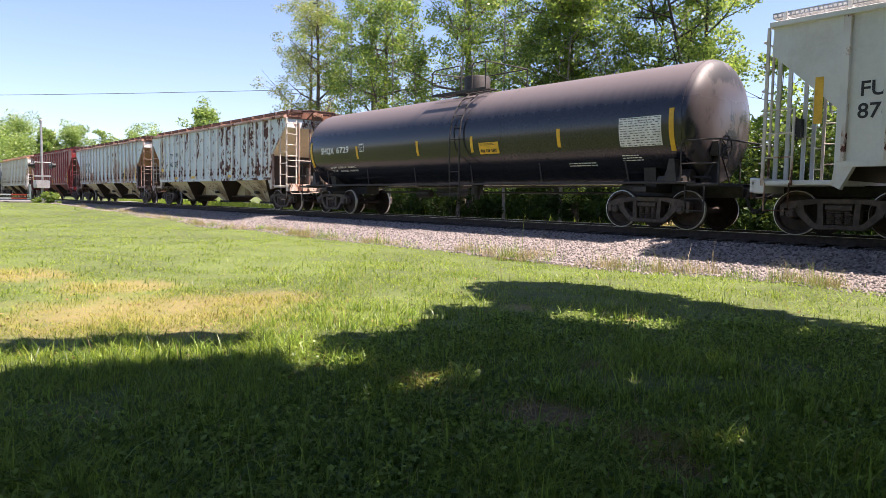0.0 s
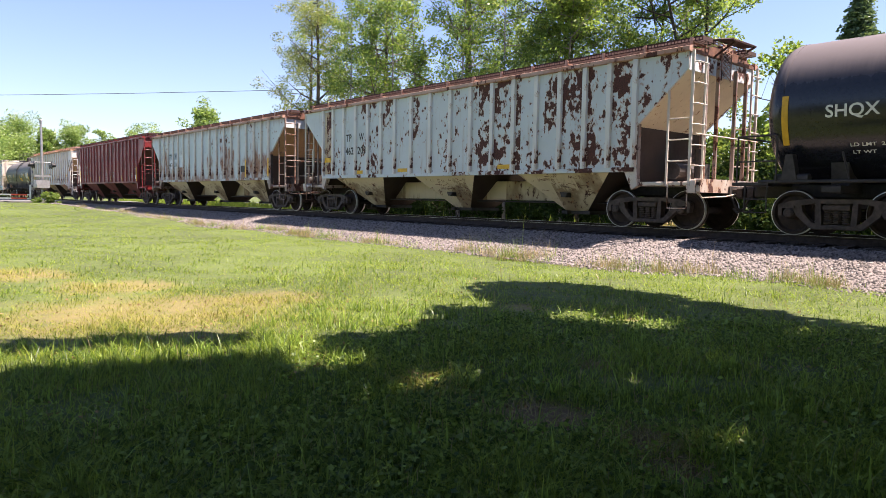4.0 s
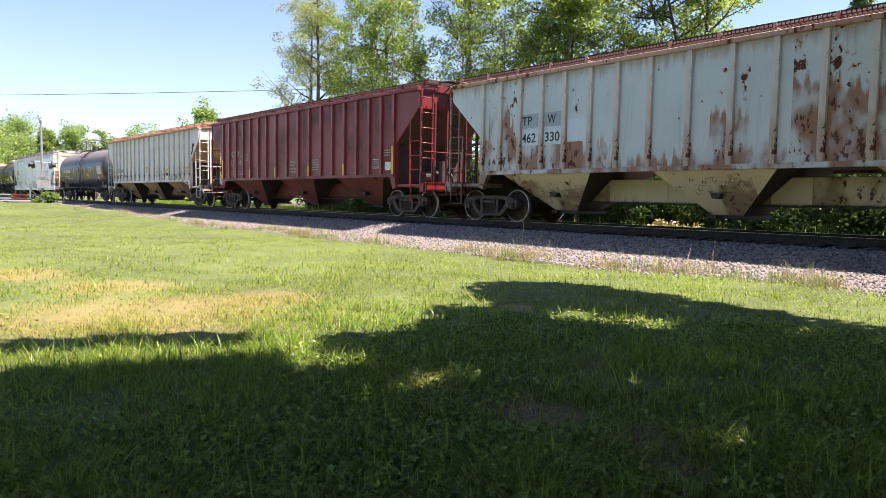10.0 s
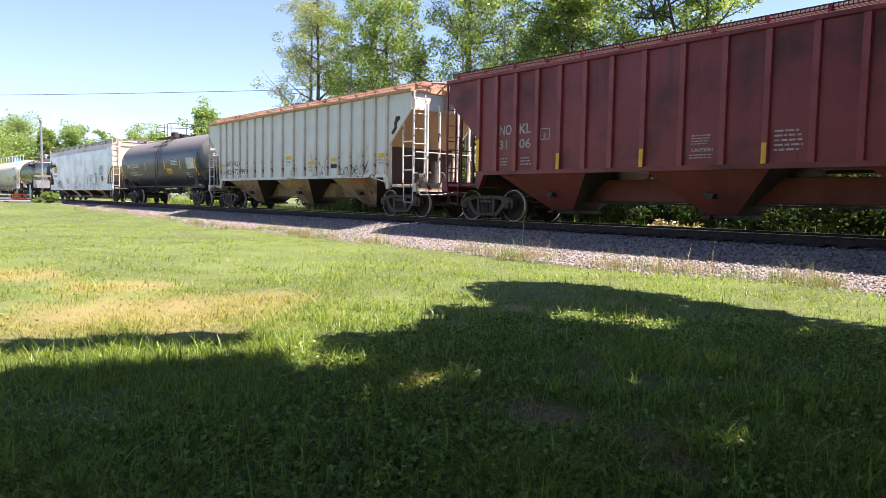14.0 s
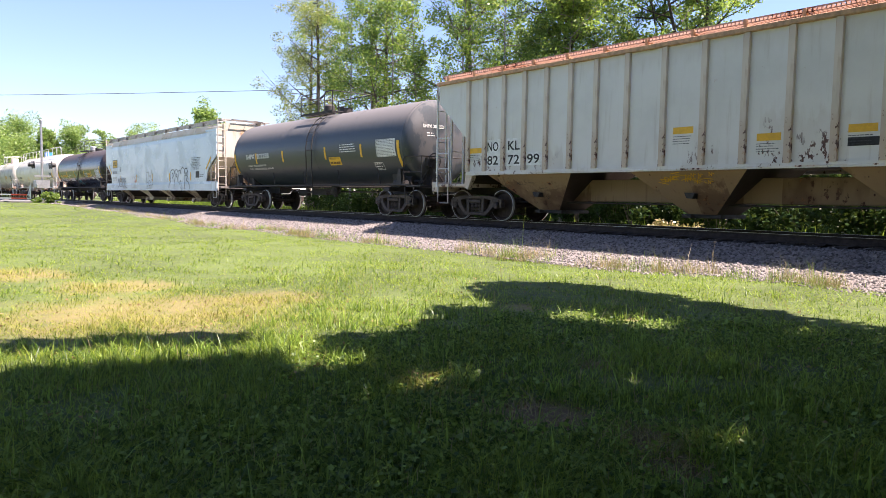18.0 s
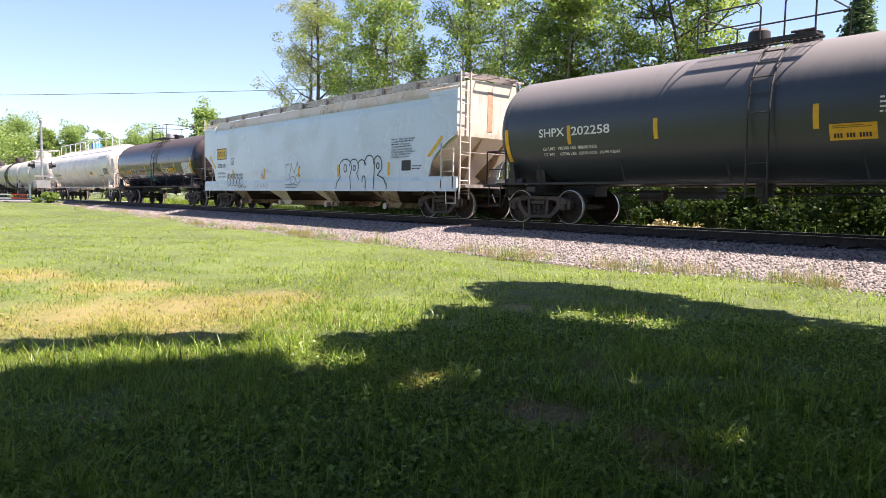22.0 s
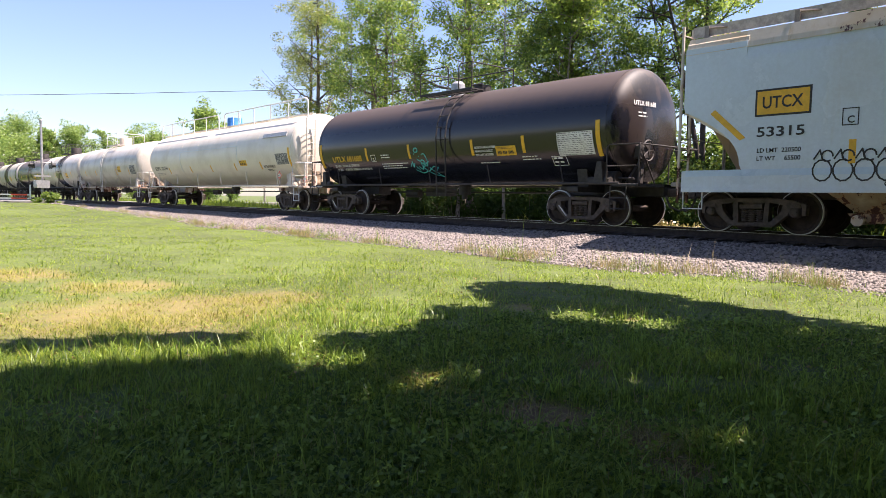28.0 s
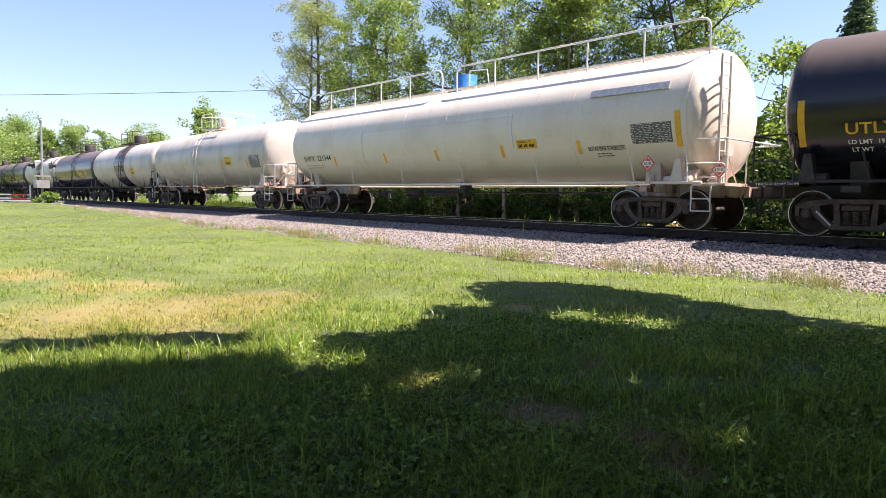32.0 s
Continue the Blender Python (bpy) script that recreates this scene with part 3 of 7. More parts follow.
def letters(body):
    """Flat mesh data of a line of type: outline points, faces, width; capitals one unit high."""
    if body not in TEXT_CACHE:
        cu = bpy.data.curves.new("type", "FONT")
        cu.body, cu.size, cu.resolution_u, cu.offset = body, 1.0, 3, 0.016
        ob = bpy.data.objects.new("type", cu)
        me = bpy.data.meshes.new_from_object(ob)
        v = np.array([p.co[:] for p in me.vertices])
        f = [tuple(p.vertices) for p in me.polygons]
        v[:, 0] -= v[:, 0].min()
        v /= 0.73
        TEXT_CACHE[body] = (v, f, v[:, 0].max())
        bpy.data.objects.remove(ob)
        bpy.data.curves.remove(cu)
        bpy.data.meshes.remove(me)
    return TEXT_CACHE[body]


class Flat:
    """The near side of a boxy car: a plane at y = -half."""

    def __init__(self, half):
        self.half = half

    def at(self, x, z, lift):
        return (x, -self.half - lift, z)

    def cuts(self, h):
        return 1


class Round:
    """The near flank of a tank: heights are kept along the curve."""

    def __init__(self, r, zc):
        self.r, self.zc = r, zc

    def at(self, x, z, lift):
        a = (z - self.zc) / self.r
        return (x, -(self.r + lift) * math.cos(a), self.zc + (self.r + lift) * math.sin(a))

    def cuts(self, h):
        return max(1, int(h / 0.15))


class Slant:
    """The near face of a discharge bay, leaning in towards its foot."""

    def at(self, x, z, lift):
        return (x, -0.55 - 0.95 * (z - 0.36) / 1.06 - lift, z - lift * 0.8)

    def cuts(self, h):
        return 1


class Head:
    """The forward end of a tank: x is counted across the car, heights stay heights."""

    def __init__(self, half, r, zc, head=0.50):
        self.half, self.r, self.zc, self.head = half, r, zc, head

    def at(self, x, z, lift):
        p = min(0.999, math.hypot(x, z - self.zc) / self.r)
        return (self.half + self.head * (1 - p ** 2.5) ** 0.4 + lift, x, z)

    def cuts(self, h):
        return 1


class Along:
    """The same surface with its places counted from another middle."""

    def __init__(self, on, off):
        self.on, self.off, self.r, self.zc = on, off, on.r, on.zc

    def at(self, x, z, lift):
        return self.on.at(x + self.off, z, lift)

    def cuts(self, h):
        return self.on.cuts(h)


class Lifted:
    """The same surface, a little further out, for print on a plate."""

    def __init__(self, on):
        self.on = on

    def at(self, x, z, lift):
        return self.on.at(x, z, lift + 0.006)


def patch(car, on, x0, x1, z0, z1, mat, name="marking", lift=0.006, label="", lean=0.0):
    """A thin painted or stuck-on panel with a little thickness."""
    n = on.cuts(z1 - z0)
    s = Shape()
    rows = []
    for i in range(n + 1):
        z = z0 + (z1 - z0) * i / n
        d = lean * (z - z0)
        rows += [on.at(x0 + d, z, lift), on.at(x1 + d, z, lift), on.at(x1 + d, z, -0.01), on.at(x0 + d, z, -0.01)]
    fs = []
    for i in range(n):
        a, b = 4 * i, 4 * i + 4
        fs += [(a, a + 1, b + 1, b), (a + 1, a + 2, b + 2, b + 1), (a + 3, a, b, b + 3)]
    fs += [(0, 3, 2, 1), (4 * n, 4 * n + 1, 4 * n + 2, 4 * n + 3)]
    s.add(rows, fs)
    return part(name, s, mat, car, label)


def write(car, on, body, x, z, h, mat, width=None, lift=0.007):
    """Stencilled writing, its lower left corner at x, z."""
    v, f, w = letters(body)
    k = (width / w) if width else h
    s = Shape()
    s.add([on.at(x + p[0] * k, z + p[1] * h, lift) for p in v], f)
    return part("lettering", s, mat, car)


def small_print(car, on, x, z, w, lines, h, mat, seed=0, gap=1.7):
    """Rows of short bars where the small print cannot be read; z is the top."""
    rng = random.Random(seed)
    s = Shape()
    for i in range(lines):
        zz, xx, end = z - i * h * gap, x, x + w * rng.uniform(0.72, 1.0)
        while xx < end:
            n = h * rng.uniform(0.9, 3.2)
            b = min(xx + n, end)
            q = [on.at(xx, zz - h * 0.66, 0.006), on.at(b, zz - h * 0.66, 0.006), on.at(b, zz, 0.006), on.at(xx, zz, 0.006)]
            s.add(q, [(0, 1, 2, 3)])
            xx = b + h * 0.6
    return part("small_print", s, mat, car)


def stroke(car, on, lines, width, mat, name="spray_line", lift=0.005, label=""):
    """Sprayed lines: each a list of (x, z) points."""
    s = Shape()
    for pts in lines:
        for (x0, z0), (x1, z1) in zip(pts, pts[1:]):
            d = math.hypot(x1 - x0, z1 - z0) or 1
            nx, nz, ex, ez = -(z1 - z0) / d * width / 2, (x1 - x0) / d * width / 2, (x1 - x0) / d * width / 2, (z1 - z0) / d * width / 2
            q = [(x0 - nx - ex, z0 - nz - ez), (x1 - nx + ex, z1 - nz + ez), (x1 + nx + ex, z1 + nz + ez), (x0 + nx - ex, z0 + nz - ez)]
            s.add([on.at(a, b, lift) for a, b in q], [(0, 1, 2, 3)])
            lift += 0.00005
    return part(name, s, mat, car, label)


def arc(cx, cz, rx, rz, a0, a1, n=12):
    return [(cx + rx * math.cos(radians(a0 + (a1 - a0) * i / n)), cz + rz * math.sin(radians(a0 + (a1 - a0) * i / n))) for i in range(n + 1)]


def chart(car, on, x0, x1, z0, z1, seed, ground="white", ink="black"):
    """The test table: rows and columns of small print on a plate."""
    p = patch(car, on, x0, x1, z0, z1, ground, "test_table", 0.005)
    rng = random.Random(seed)
    s = Shape()
    rows = 12
    for i in range(rows):
        za = z0 + (z1 - z0) * (i + 0.36) / rows
        zb = z0 + (z1 - z0) * (i + 0.68) / rows
        x = x0 + 0.03
        while x < x1 - 0.05:
            b = min(x + rng.uniform(0.03, 0.10), x1 - 0.03)
            s.add([on.at(a, z, 0.010) for a, z in ((x, za), (b, za), (b, zb), (x, zb))], [(0, 1, 2, 3)])
            x = b + rng.choice((0.025, 0.04, 0.08))
    for k in (0.0, 0.30, 0.48, 0.66, 0.83):
        x = x0 + (x1 - x0) * k + (0.004 if k == 0 else 0)
        s.add([on.at(a, z, 0.0102) for a, z in ((x, z0), (x + 0.014, z0), (x + 0.014, z1 * 0.87 + z0 * 0.13), (x, z1 * 0.87 + z0 * 0.13))], [(0, 1, 2, 3)])
    part("table_print", s, ink, p)


# ---------------------------------------------------------------- running gear
def truck_meshes():
    k = {}
    b = Shape().box(-0.22, 0.22, -1.0, 1.0, 0.56, 0.70, 0.03).rod((0, 0, 0.66), (0, 0, 0.92), 0.2, 14)
    b.box(-0.5, 0.5, -0.55, -0.45, 0.40, 0.48).box(-0.5, 0.5, 0.45, 0.55, 0.40, 0.48)
    k["truck"] = b.mesh("truck", [MAT["truck"]])
    f = Shape()
    y0, y1 = -0.085, 0.085
    f.run([(-1.08, 0.63), (-0.86, 0.70), (-0.5, 0.74), (0.5, 0.74), (0.86, 0.70), (1.08, 0.63), (1.08, 0.55), (0.78, 0.59), (0.4, 0.655), (-0.4, 0.655), (-0.78, 0.59), (-1.08, 0.55)], "y", y0, y1)
    for q in (-1, 1):
        def fl(pts):
            pts = [(q * a, c) for a, c in pts]
            return pts if q > 0 else pts[::-1]
        f.run(fl([(0.66, 0.66), (0.86, 0.62), (0.74, 0.40), (0.46, 0.15), (0.26, 0.155), (0.30, 0.25), (0.44, 0.27), (0.62, 0.47)]), "y", y0, y1)
        f.run(fl([(0.26, 0.22), (0.37, 0.24), (0.385, 0.68), (0.29, 0.68)]), "y", y0 - 0.012, y1)
        f.run(fl([(1.02, 0.66), (1.11, 0.62), (1.10, 0.40), (1.03, 0.40)]), "y", y0, y1)
        f.run(fl([(0.70, 0.64), (0.76, 0.64), (0.76, 0.40), (0.70, 0.44)]), "y", y0, y1)
        f.run(fl([(0.77, 0.55), (1.02, 0.55), (1.0, 0.62), (0.79, 0.62)]), "y", y0 - 0.03, y1)
    f.box(-0.40, 0.40, y0, y1, 0.14, 0.235, 0.02)
    f.box(-0.24, 0.24, y0 - 0.03, y1, 0.52, 0.625, 0.02)
    k["side_frame"] = f.mesh("side_frame", [MAT["truck"]])
    sp = Shape()
    coil = []
    for i in range(6):
        coil += [(0.05, 0.25 + 0.045 * i), (0.078, 0.262 + 0.045 * i), (0.078, 0.277 + 0.045 * i), (0.05, 0.289 + 0.045 * i)]
    sp.lathe(coil, "z", 12)
    k["spring"] = sp.mesh("spring", [MAT["truck"]])
    w = Shape()
    prof = [(0.0, -0.85), (0.085, -0.85), (0.10, -0.83), (0.13, -0.80), (0.17, -0.775), (0.35, -0.765), (0.378, -0.80), (0.388, -0.832), (0.441, -0.832), (0.457, -0.827), (0.457, -0.755), (0.482, -0.735), (0.484, -0.712), (0.45, -0.70), (0.39, -0.705), (0.36, -0.735), (0.16, -0.735), (0.11, -0.70), (0.085, -0.66), (0.08, 0.0)]
    slots = [0, 0, 0, 0, 0, 0, 0, 0, 1, 1, 0, 0, 0, 0, 0, 0, 0, 0, 0]
    w.lathe(prof, "y", 40, slots=slots)
    w.lathe([(r, -y) for r, y in prof[::-1]], "y", 40, slots=slots[::-1])
    k["wheelset"] = w.mesh("wheelset", [MAT["wheel"], MAT["tread"]], True)
    c = Shape()
    for q in (-1,):
        c.lathe([(0.0, q * 1.14), (0.07, q * 1.14), (0.095, q * 1.12), (0.105, q * 1.08), (0.115, q * 0.92), (0.08, q * 0.9), (0.08, q * 0.8)], "y", 18)
        for i in range(3):
            a = 2.094 * i
            c.rod((0.05 * math.cos(a), q * 1.13, 0.05 * math.sin(a)), (0.05 * math.cos(a), q * 1.16, 0.05 * math.sin(a)), 0.017, 6)
    k["bearing"] = c.mesh("bearing", [MAT["truck"]])
    return k


GEAR = truck_meshes()
WHEELS = []


def trucks(car, half, stencil=False):
    for q in (-1, 1):
        t = part("truck", GEAR["truck"], None, car, at=(q * half, 0, 0))
        for y in (-1.0, 1.0):
            part("side_frame", GEAR["side_frame"], None, t, at=pose(0, y, 0, 0, 0, 0 if y < 0 else 180))
            if stencil and y < 0:
                mark = Shape()
                for k in range(7):
                    mark.add([(-0.70 + 0.040 * k + a, -1.089, 0.50 - 0.040 * k + b) for a, b in ((-0.016, -0.012), (0.012, -0.04), (0.036, -0.016), (0.008, 0.012))], [(0, 1, 2, 3)])
                part("stencil_mark", mark, "white", t)
            for x in (-0.165, 0.0, 0.165):
                part("spring", GEAR["spring"], None, t, at=(x, y - math.copysign(0.01, -y), 0))
        for x in (-0.89, 0.89):
            w = part("wheelset", GEAR["wheelset"], None, t, at=(x, 0, 0.457))
            WHEELS.append((w, x))
            for a in (0, 180):
                part("bearing", GEAR["bearing"], None, t, at=pose(x, 0, 0.457, 0, 0, a))


def couplers(car, end, z=0.88):
    for q in (-1, 1):
        s = Shape().box(min(q * (end - 0.35), q * (end + 0.28)), max(q * (end - 0.35), q * (end + 0.28)), -0.09, 0.09, z - 0.11, z + 0.09, 0.02)
        s.box(min(q * (end + 0.26), q * (end + 0.5)), max(q * (end + 0.26), q * (end + 0.5)), -0.16, 0.14, z - 0.15, z + 0.13, 0.04)
        part("coupler", s, "truck", car)
        h = Shape().pipe([(q * (end + 0.1), -0.35, z - 0.1), (q * (end + 0.22), -0.33, z - 0.36), (q * (end + 0.42), -0.25, z - 0.46), (q * (end + 0.55), -0.18, z - 0.38)], 0.028, 7)
        part("air_hose", h, "frame_dark", car)


def ladder(car, x, y, z0, z1, width, rungs, mat, along="x", name="ladder"):
    """Two flat rails and round rungs; along: the way the rungs run."""
    s = Shape()
    d = (width / 2, 0) if along == "x" else (0, width / 2)
    for q in (-1, 1):
        a, b = x + q * d[0], y + q * d[1]
        s.box(a - 0.025, a + 0.025, b - 0.02, b + 0.02, z0, z1)
    lad = part(name, s, mat, car)
    for i in range(rungs):
        z = z0 + 0.18 + (z1 - z0 - 0.36) * i / max(1, rungs - 1)
        r = Shape().rod((x - d[0], y - d[1], z), (x + d[0], y + d[1], z), 0.013, 6)
        part("rung", r, mat, lad)
    return lad


def grating(x0, x1, y0, y1, z, pitch):
    s = Shape()
    for y in (y0, (y0 + y1) / 2, y1):
        s.box(x0, x1, y - 0.012, y + 0.012, z - 0.045, z)
    n = int((x1 - x0) / pitch)
    for i in range(n + 1):
        x = x0 + (x1 - x0) * i / n
        s.box(x - 0.012, x + 0.012, y0, y1, z - 0.03, z - 0.004)
    return s


# ---------------------------------------------------------------- grain hopper
def corner_ladder(car, q, side, top, mat, inner_top):
    """Ladder round a corner of the car: tall corner post, short inner post on the flank, bent rungs up the end."""
    y, x = side * 1.53, q * 8.40
    s = Shape().box(x - 0.03, x + 0.03, y - 0.022, y + 0.022, 1.0, top - 0.02)
    s.box(x - q * 0.56 - 0.022, x - q * 0.56 + 0.022, y - 0.018, y + 0.018, 1.0, inner_top)
    yi = y - side * 0.42
    s.box(q * 8.47 - 0.02, q * 8.47 + 0.02, yi - 0.02, yi + 0.02, 1.0, top - 0.12)
    lad = part("corner_ladder", s, mat, car)
    for z in (1.56, 2.03, 2.50):
        part("rung", Shape().rod((x - q * 0.56, y - side * 0.004, z), (x, y - side * 0.004, z), 0.016, 6), mat, lad)
    n = 6
    for i in range(n):
        z = 1.45 + (top - 0.28 - 1.45) * i / (n - 1)
        rung = Shape().pipe([(x, y, z), (x + q * 0.10, y - side * 0.03, z), (x + q * 0.12, y - side * 0.08, z), (x + q * 0.12, yi - side * 0.02, z), (x + q * 0.05, yi, z + 0.005)], 0.016, 6)
        part("rung", rung, mat, lad)


def tread_board(x0, x1, y0, y1, z, pitch, deep=0.10):
    """Running board of upright bars between two edge strips."""
    s = Shape()
    for y in (y0, y1):
        s.box(x0, x1, y - 0.010, y + 0.010, z - 0.03, z)
        s.box(x0, x1, y - 0.010, y + 0.010, z - deep, z - deep + 0.018)
    s.box(x0, x1, (y0 + y1) / 2 - 0.01, (y0 + y1) / 2 + 0.01, z - 0.045, z)
    n = int((x1 - x0) / pitch)
    for i in range(n + 1):
        x = x0 + (x1 - x0) * i / n
        s.box(x - 0.011, x + 0.011, y0, y1, z - deep, z - 0.004)
    return s


RIBS = (-6.95, -6.24, -5.5, -4.72, -3.95, -3.15, -2.36, -1.47, -0.5, 0.46, 1.36, 2.26, 3.1, 3.93, 4.73, 5.53, 6.26, 6.98)


def hopper_car(center, side, bay, roof, board, chord, label, top=4.15, end_mat=None, ladder_mat=None, post_mat=None, slope=None, rib_mat=None):
    car = tagged(new("hopper_car"), label, "freight car", "cars of the freight train")
    L, Y = 8.35, 1.55
    end_mat, ladder_mat, post_mat = end_mat or side, ladder_mat or side, post_mat or side
    outline = [(-7.05, 1.42), (7.05, 1.42), (7.05, 2.42), (8.3, 3.58), (8.3, top), (-8.3, top), (-8.3, 3.58), (-7.05, 2.42)]
    rib = Shape().run([(-0.062, -Y - 0.07), (0.062, -Y - 0.07), (0.078, -Y - 0.001), (-0.078, -Y - 0.001)], "z", 1.44, top - 0.04).mesh("rib", [MAT[rib_mat or side]])
    for q in (-1, 1):
        sheet = part("side_sheet", Shape().run(outline, "y", -0.03, 0.03), side, car, at=(0, q * (Y - 0.03), 0))
        for x in RIBS:
            part("rib", rib, None, sheet, at=pose(x, (0.03 - Y) * q, 0, 0, 0, 0 if q < 0 else 180))
        part("top_chord", Shape().run([(q * (Y - 0.05), top - 0.05), (q * (Y + 0.09), top - 0.03), (q * (Y + 0.09), top + 0.06), (q * (Y - 0.05), top + 0.10)], "x", -L, L), chord, car)
        part("side_sill", Shape().run([(q * (Y - 0.12), 1.34), (q * (Y + 0.05), 1.34), (q * (Y + 0.05), 1.45), (q * (Y - 0.12), 1.45)], "x", -7.0, 7.0), side, car)
    # roof, hatch trough and walkways
    part("roof", Shape().run([(-Y, top), (-0.5, top + 0.2), (0.5, top + 0.2), (Y, top), (Y - 0.05, top - 0.05), (-Y + 0.05, top - 0.05)], "x", -L + 0.02, L - 0.02), roof, car)
    part("hatch_cover", Shape().run([(-0.34, top + 0.19), (-0.30, top + 0.34), (0.30, top + 0.34), (0.34, top + 0.19)], "x", -L + 0.7, L - 0.7), roof, car)
    for y in (-1.0, 1.0):
        w = part("walkway", tread_board(-L - 0.1, L + 0.1, y - 0.28, y + 0.28, top + 0.32, 0.085), board, car)
        br = Shape().run([(y - 0.32, top + 0.03), (y - 0.25, top + 0.03), (y - 0.25, top + 0.19), (y + 0.25, top + 0.19), (y + 0.25, top + 0.03), (y + 0.30, top + 0.03), (y + 0.30, top + 0.215), (y - 0.25, top + 0.215), (y - 0.25, top + 0.31), (y - 0.32, top + 0.31)], "x", -0.035, 0.035).mesh("bracket", [MAT[chord]])
        for i in range(15):
            part("bracket", br, None, w, at=(-L + 0.15 + (2 * L - 0.3) * i / 14, 0, 0))
    for q in (-1, 1):
        part("end_walkway", grating(min(q * (L - 0.45), q * (L + 0.12)), max(q * (L - 0.45), q * (L + 0.12)), -0.72, 0.72, top + 0.32, 0.11), board, car)
        part("crossover_bracket", Shape().pipe([(q * (L + 0.02), -0.9, top + 0.28), (q * (L + 0.42), -0.55, top + 0.30), (q * (L + 0.42), 0.55, top + 0.30), (q * (L + 0.02), 0.9, top + 0.28)], 0.03, 6).pipe([(q * (L + 0.42), -0.4, top + 0.29), (q * (L - 0.03), -0.5, top - 0.02)], 0.025, 6).box(min(q * (L + 0.12), q * (L + 0.44)), max(q * (L + 0.12), q * (L + 0.44)), -0.56, 0.56, top + 0.30, top + 0.32), board, car)
        # upper end sheet, sloping floor and platform
        part("end_sheet", Shape().run([(-Y + 0.02, 3.55), (Y - 0.02, 3.55), (Y - 0.02, top), (0.5, top + 0.19), (-0.5, top + 0.19), (-Y + 0.02, top)], "x", min(q * 8.24, q * 8.30), max(q * 8.24, q * 8.30)), side, car)
        if q > 0:
            screen = Shape()
            for k in range(9):
                z = 3.50 + 0.10 * k
                for d in (-1, 1):
                    screen.rod((8.37, -0.22 * d, z), (8.37, 0.22 * d, min(z + 0.22, top + 0.24)), 0.012, 4)
            for y in (-0.22, 0.22):
                screen.rod((8.37, y, 3.46), (8.37, y, top + 0.26), 0.018, 5)
            part("crossover_screen", screen, chord, car)
        pts = [(q * 8.28, 3.56), (q * 8.24, 3.64), (q * 5.72, 1.37), (q * 5.78, 1.29)]
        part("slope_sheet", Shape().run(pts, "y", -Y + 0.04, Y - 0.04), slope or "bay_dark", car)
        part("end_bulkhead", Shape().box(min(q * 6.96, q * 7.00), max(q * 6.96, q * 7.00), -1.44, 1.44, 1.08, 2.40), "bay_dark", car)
        part("end_sill", Shape().box(min(q * 6.95, q * 8.62), max(q * 6.95, q * 8.62), -1.5, 1.5, 1.0, 1.10, 0.02).box(min(q * 8.5, q * 8.66), max(q * 8.5, q * 8.66), -1.5, 1.5, 0.86, 1.16, 0.02), end_mat, car)
        part("bolster_bracket", Shape().run([(q * 6.7, 1.42), (q * 7.05, 1.42), (q * 7.1, 1.0), (q * 6.95, 0.92)], "y", -1.56, -1.40), end_mat, car)
        for y in (-0.95, -0.42, 0.42, 0.95):
            part("end_post", Shape().box(min(q * 8.36, q * 8.44), max(q * 8.36, q * 8.44), y - 0.025, y + 0.025, 1.1, 3.75), post_mat, car)
        for y in (-1.47, 1.47):
            part("end_post", Shape().box(min(q * 6.98, q * 7.08), max(q * 6.98, q * 7.08), y - 0.05, y + 0.05, 1.1, 2.45), post_mat, car)
        full = q > 0
        corner_ladder(car, q, -1.0, top, ladder_mat, 3.15 if full else 2.5)
        corner_ladder(car, q, 1.0, top, ladder_mat, 2.5)
        grab = Shape().rod((q * 8.5, -1.5, 2.15), (q * 8.5, 1.5, 2.15), 0.016, 6)
        part("grab_iron", grab, ladder_mat, car)
        st = Shape().pipe([(q * 7.88, -1.52, 1.05), (q * 7.88, -1.52, 0.5), (q * 8.36, -1.52, 0.5), (q * 8.36, -1.52, 1.05)], 0.018, 6)
        part("step", st, ladder_mat, car)
        lever = Shape().pipe([(q * 8.62, -1.5, 0.86), (q * 8.66, -1.42, 0.74), (q * 8.74, -0.5, 0.78), (q * 8.78, -0.1, 0.84)], 0.018, 6)
        part("uncoupling_lever", lever, ladder_mat, car)
        part("jacking_pad", Shape().box(min(q * 8.36, q * 8.56), max(q * 8.36, q * 8.56), -1.54, -1.30, 0.84, 1.14, 0.02), end_mat, car)
    # air tanks and brake wheel on the platform
    gear = Shape().rod((7.5, -0.7, 1.38), (7.5, 0.5, 1.38), 0.2, 14).rod((7.9, -0.2, 1.1), (7.9, -0.2, 1.9), 0.11, 10).box(7.3, 7.6, 0.6, 0.9, 1.1, 1.6)
    part("air_reservoir", gear, "frame_dark", car)
    wheel = Shape().lathe([(0.24, -0.015), (0.265, 0), (0.24, 0.015), (0.225, 0), (0.24, -0.015)], "x", 20, (-8.55, 0.35, 2.3))
    for a in range(4):
        wheel.rod((-8.55, 0.35, 2.3), (-8.55, 0.35 + 0.24 * math.cos(a * 1.571), 2.3 + 0.24 * math.sin(a * 1.571)), 0.012, 5)
    wheel.box(-8.52, -8.4, 0.2, 0.5, 2.1, 2.5)
    part("brake_wheel", wheel, "frame_dark", car)
    # the three discharge bays
    for c in (-4.6, 0.0, 4.6):
        low = [(c - 0.36, -0.55, 0.36), (c + 0.36, -0.55, 0.36), (c + 0.36, 0.55, 0.36), (c - 0.36, 0.55, 0.36)]
        xa, xb = c - (1.72 if c < 0 else 1.5), c + (1.72 if c > 0 else 1.5)
        high = [(xa, -1.5, 1.42), (xb, -1.5, 1.42), (xb, 1.5, 1.42), (xa, 1.5, 1.42)]
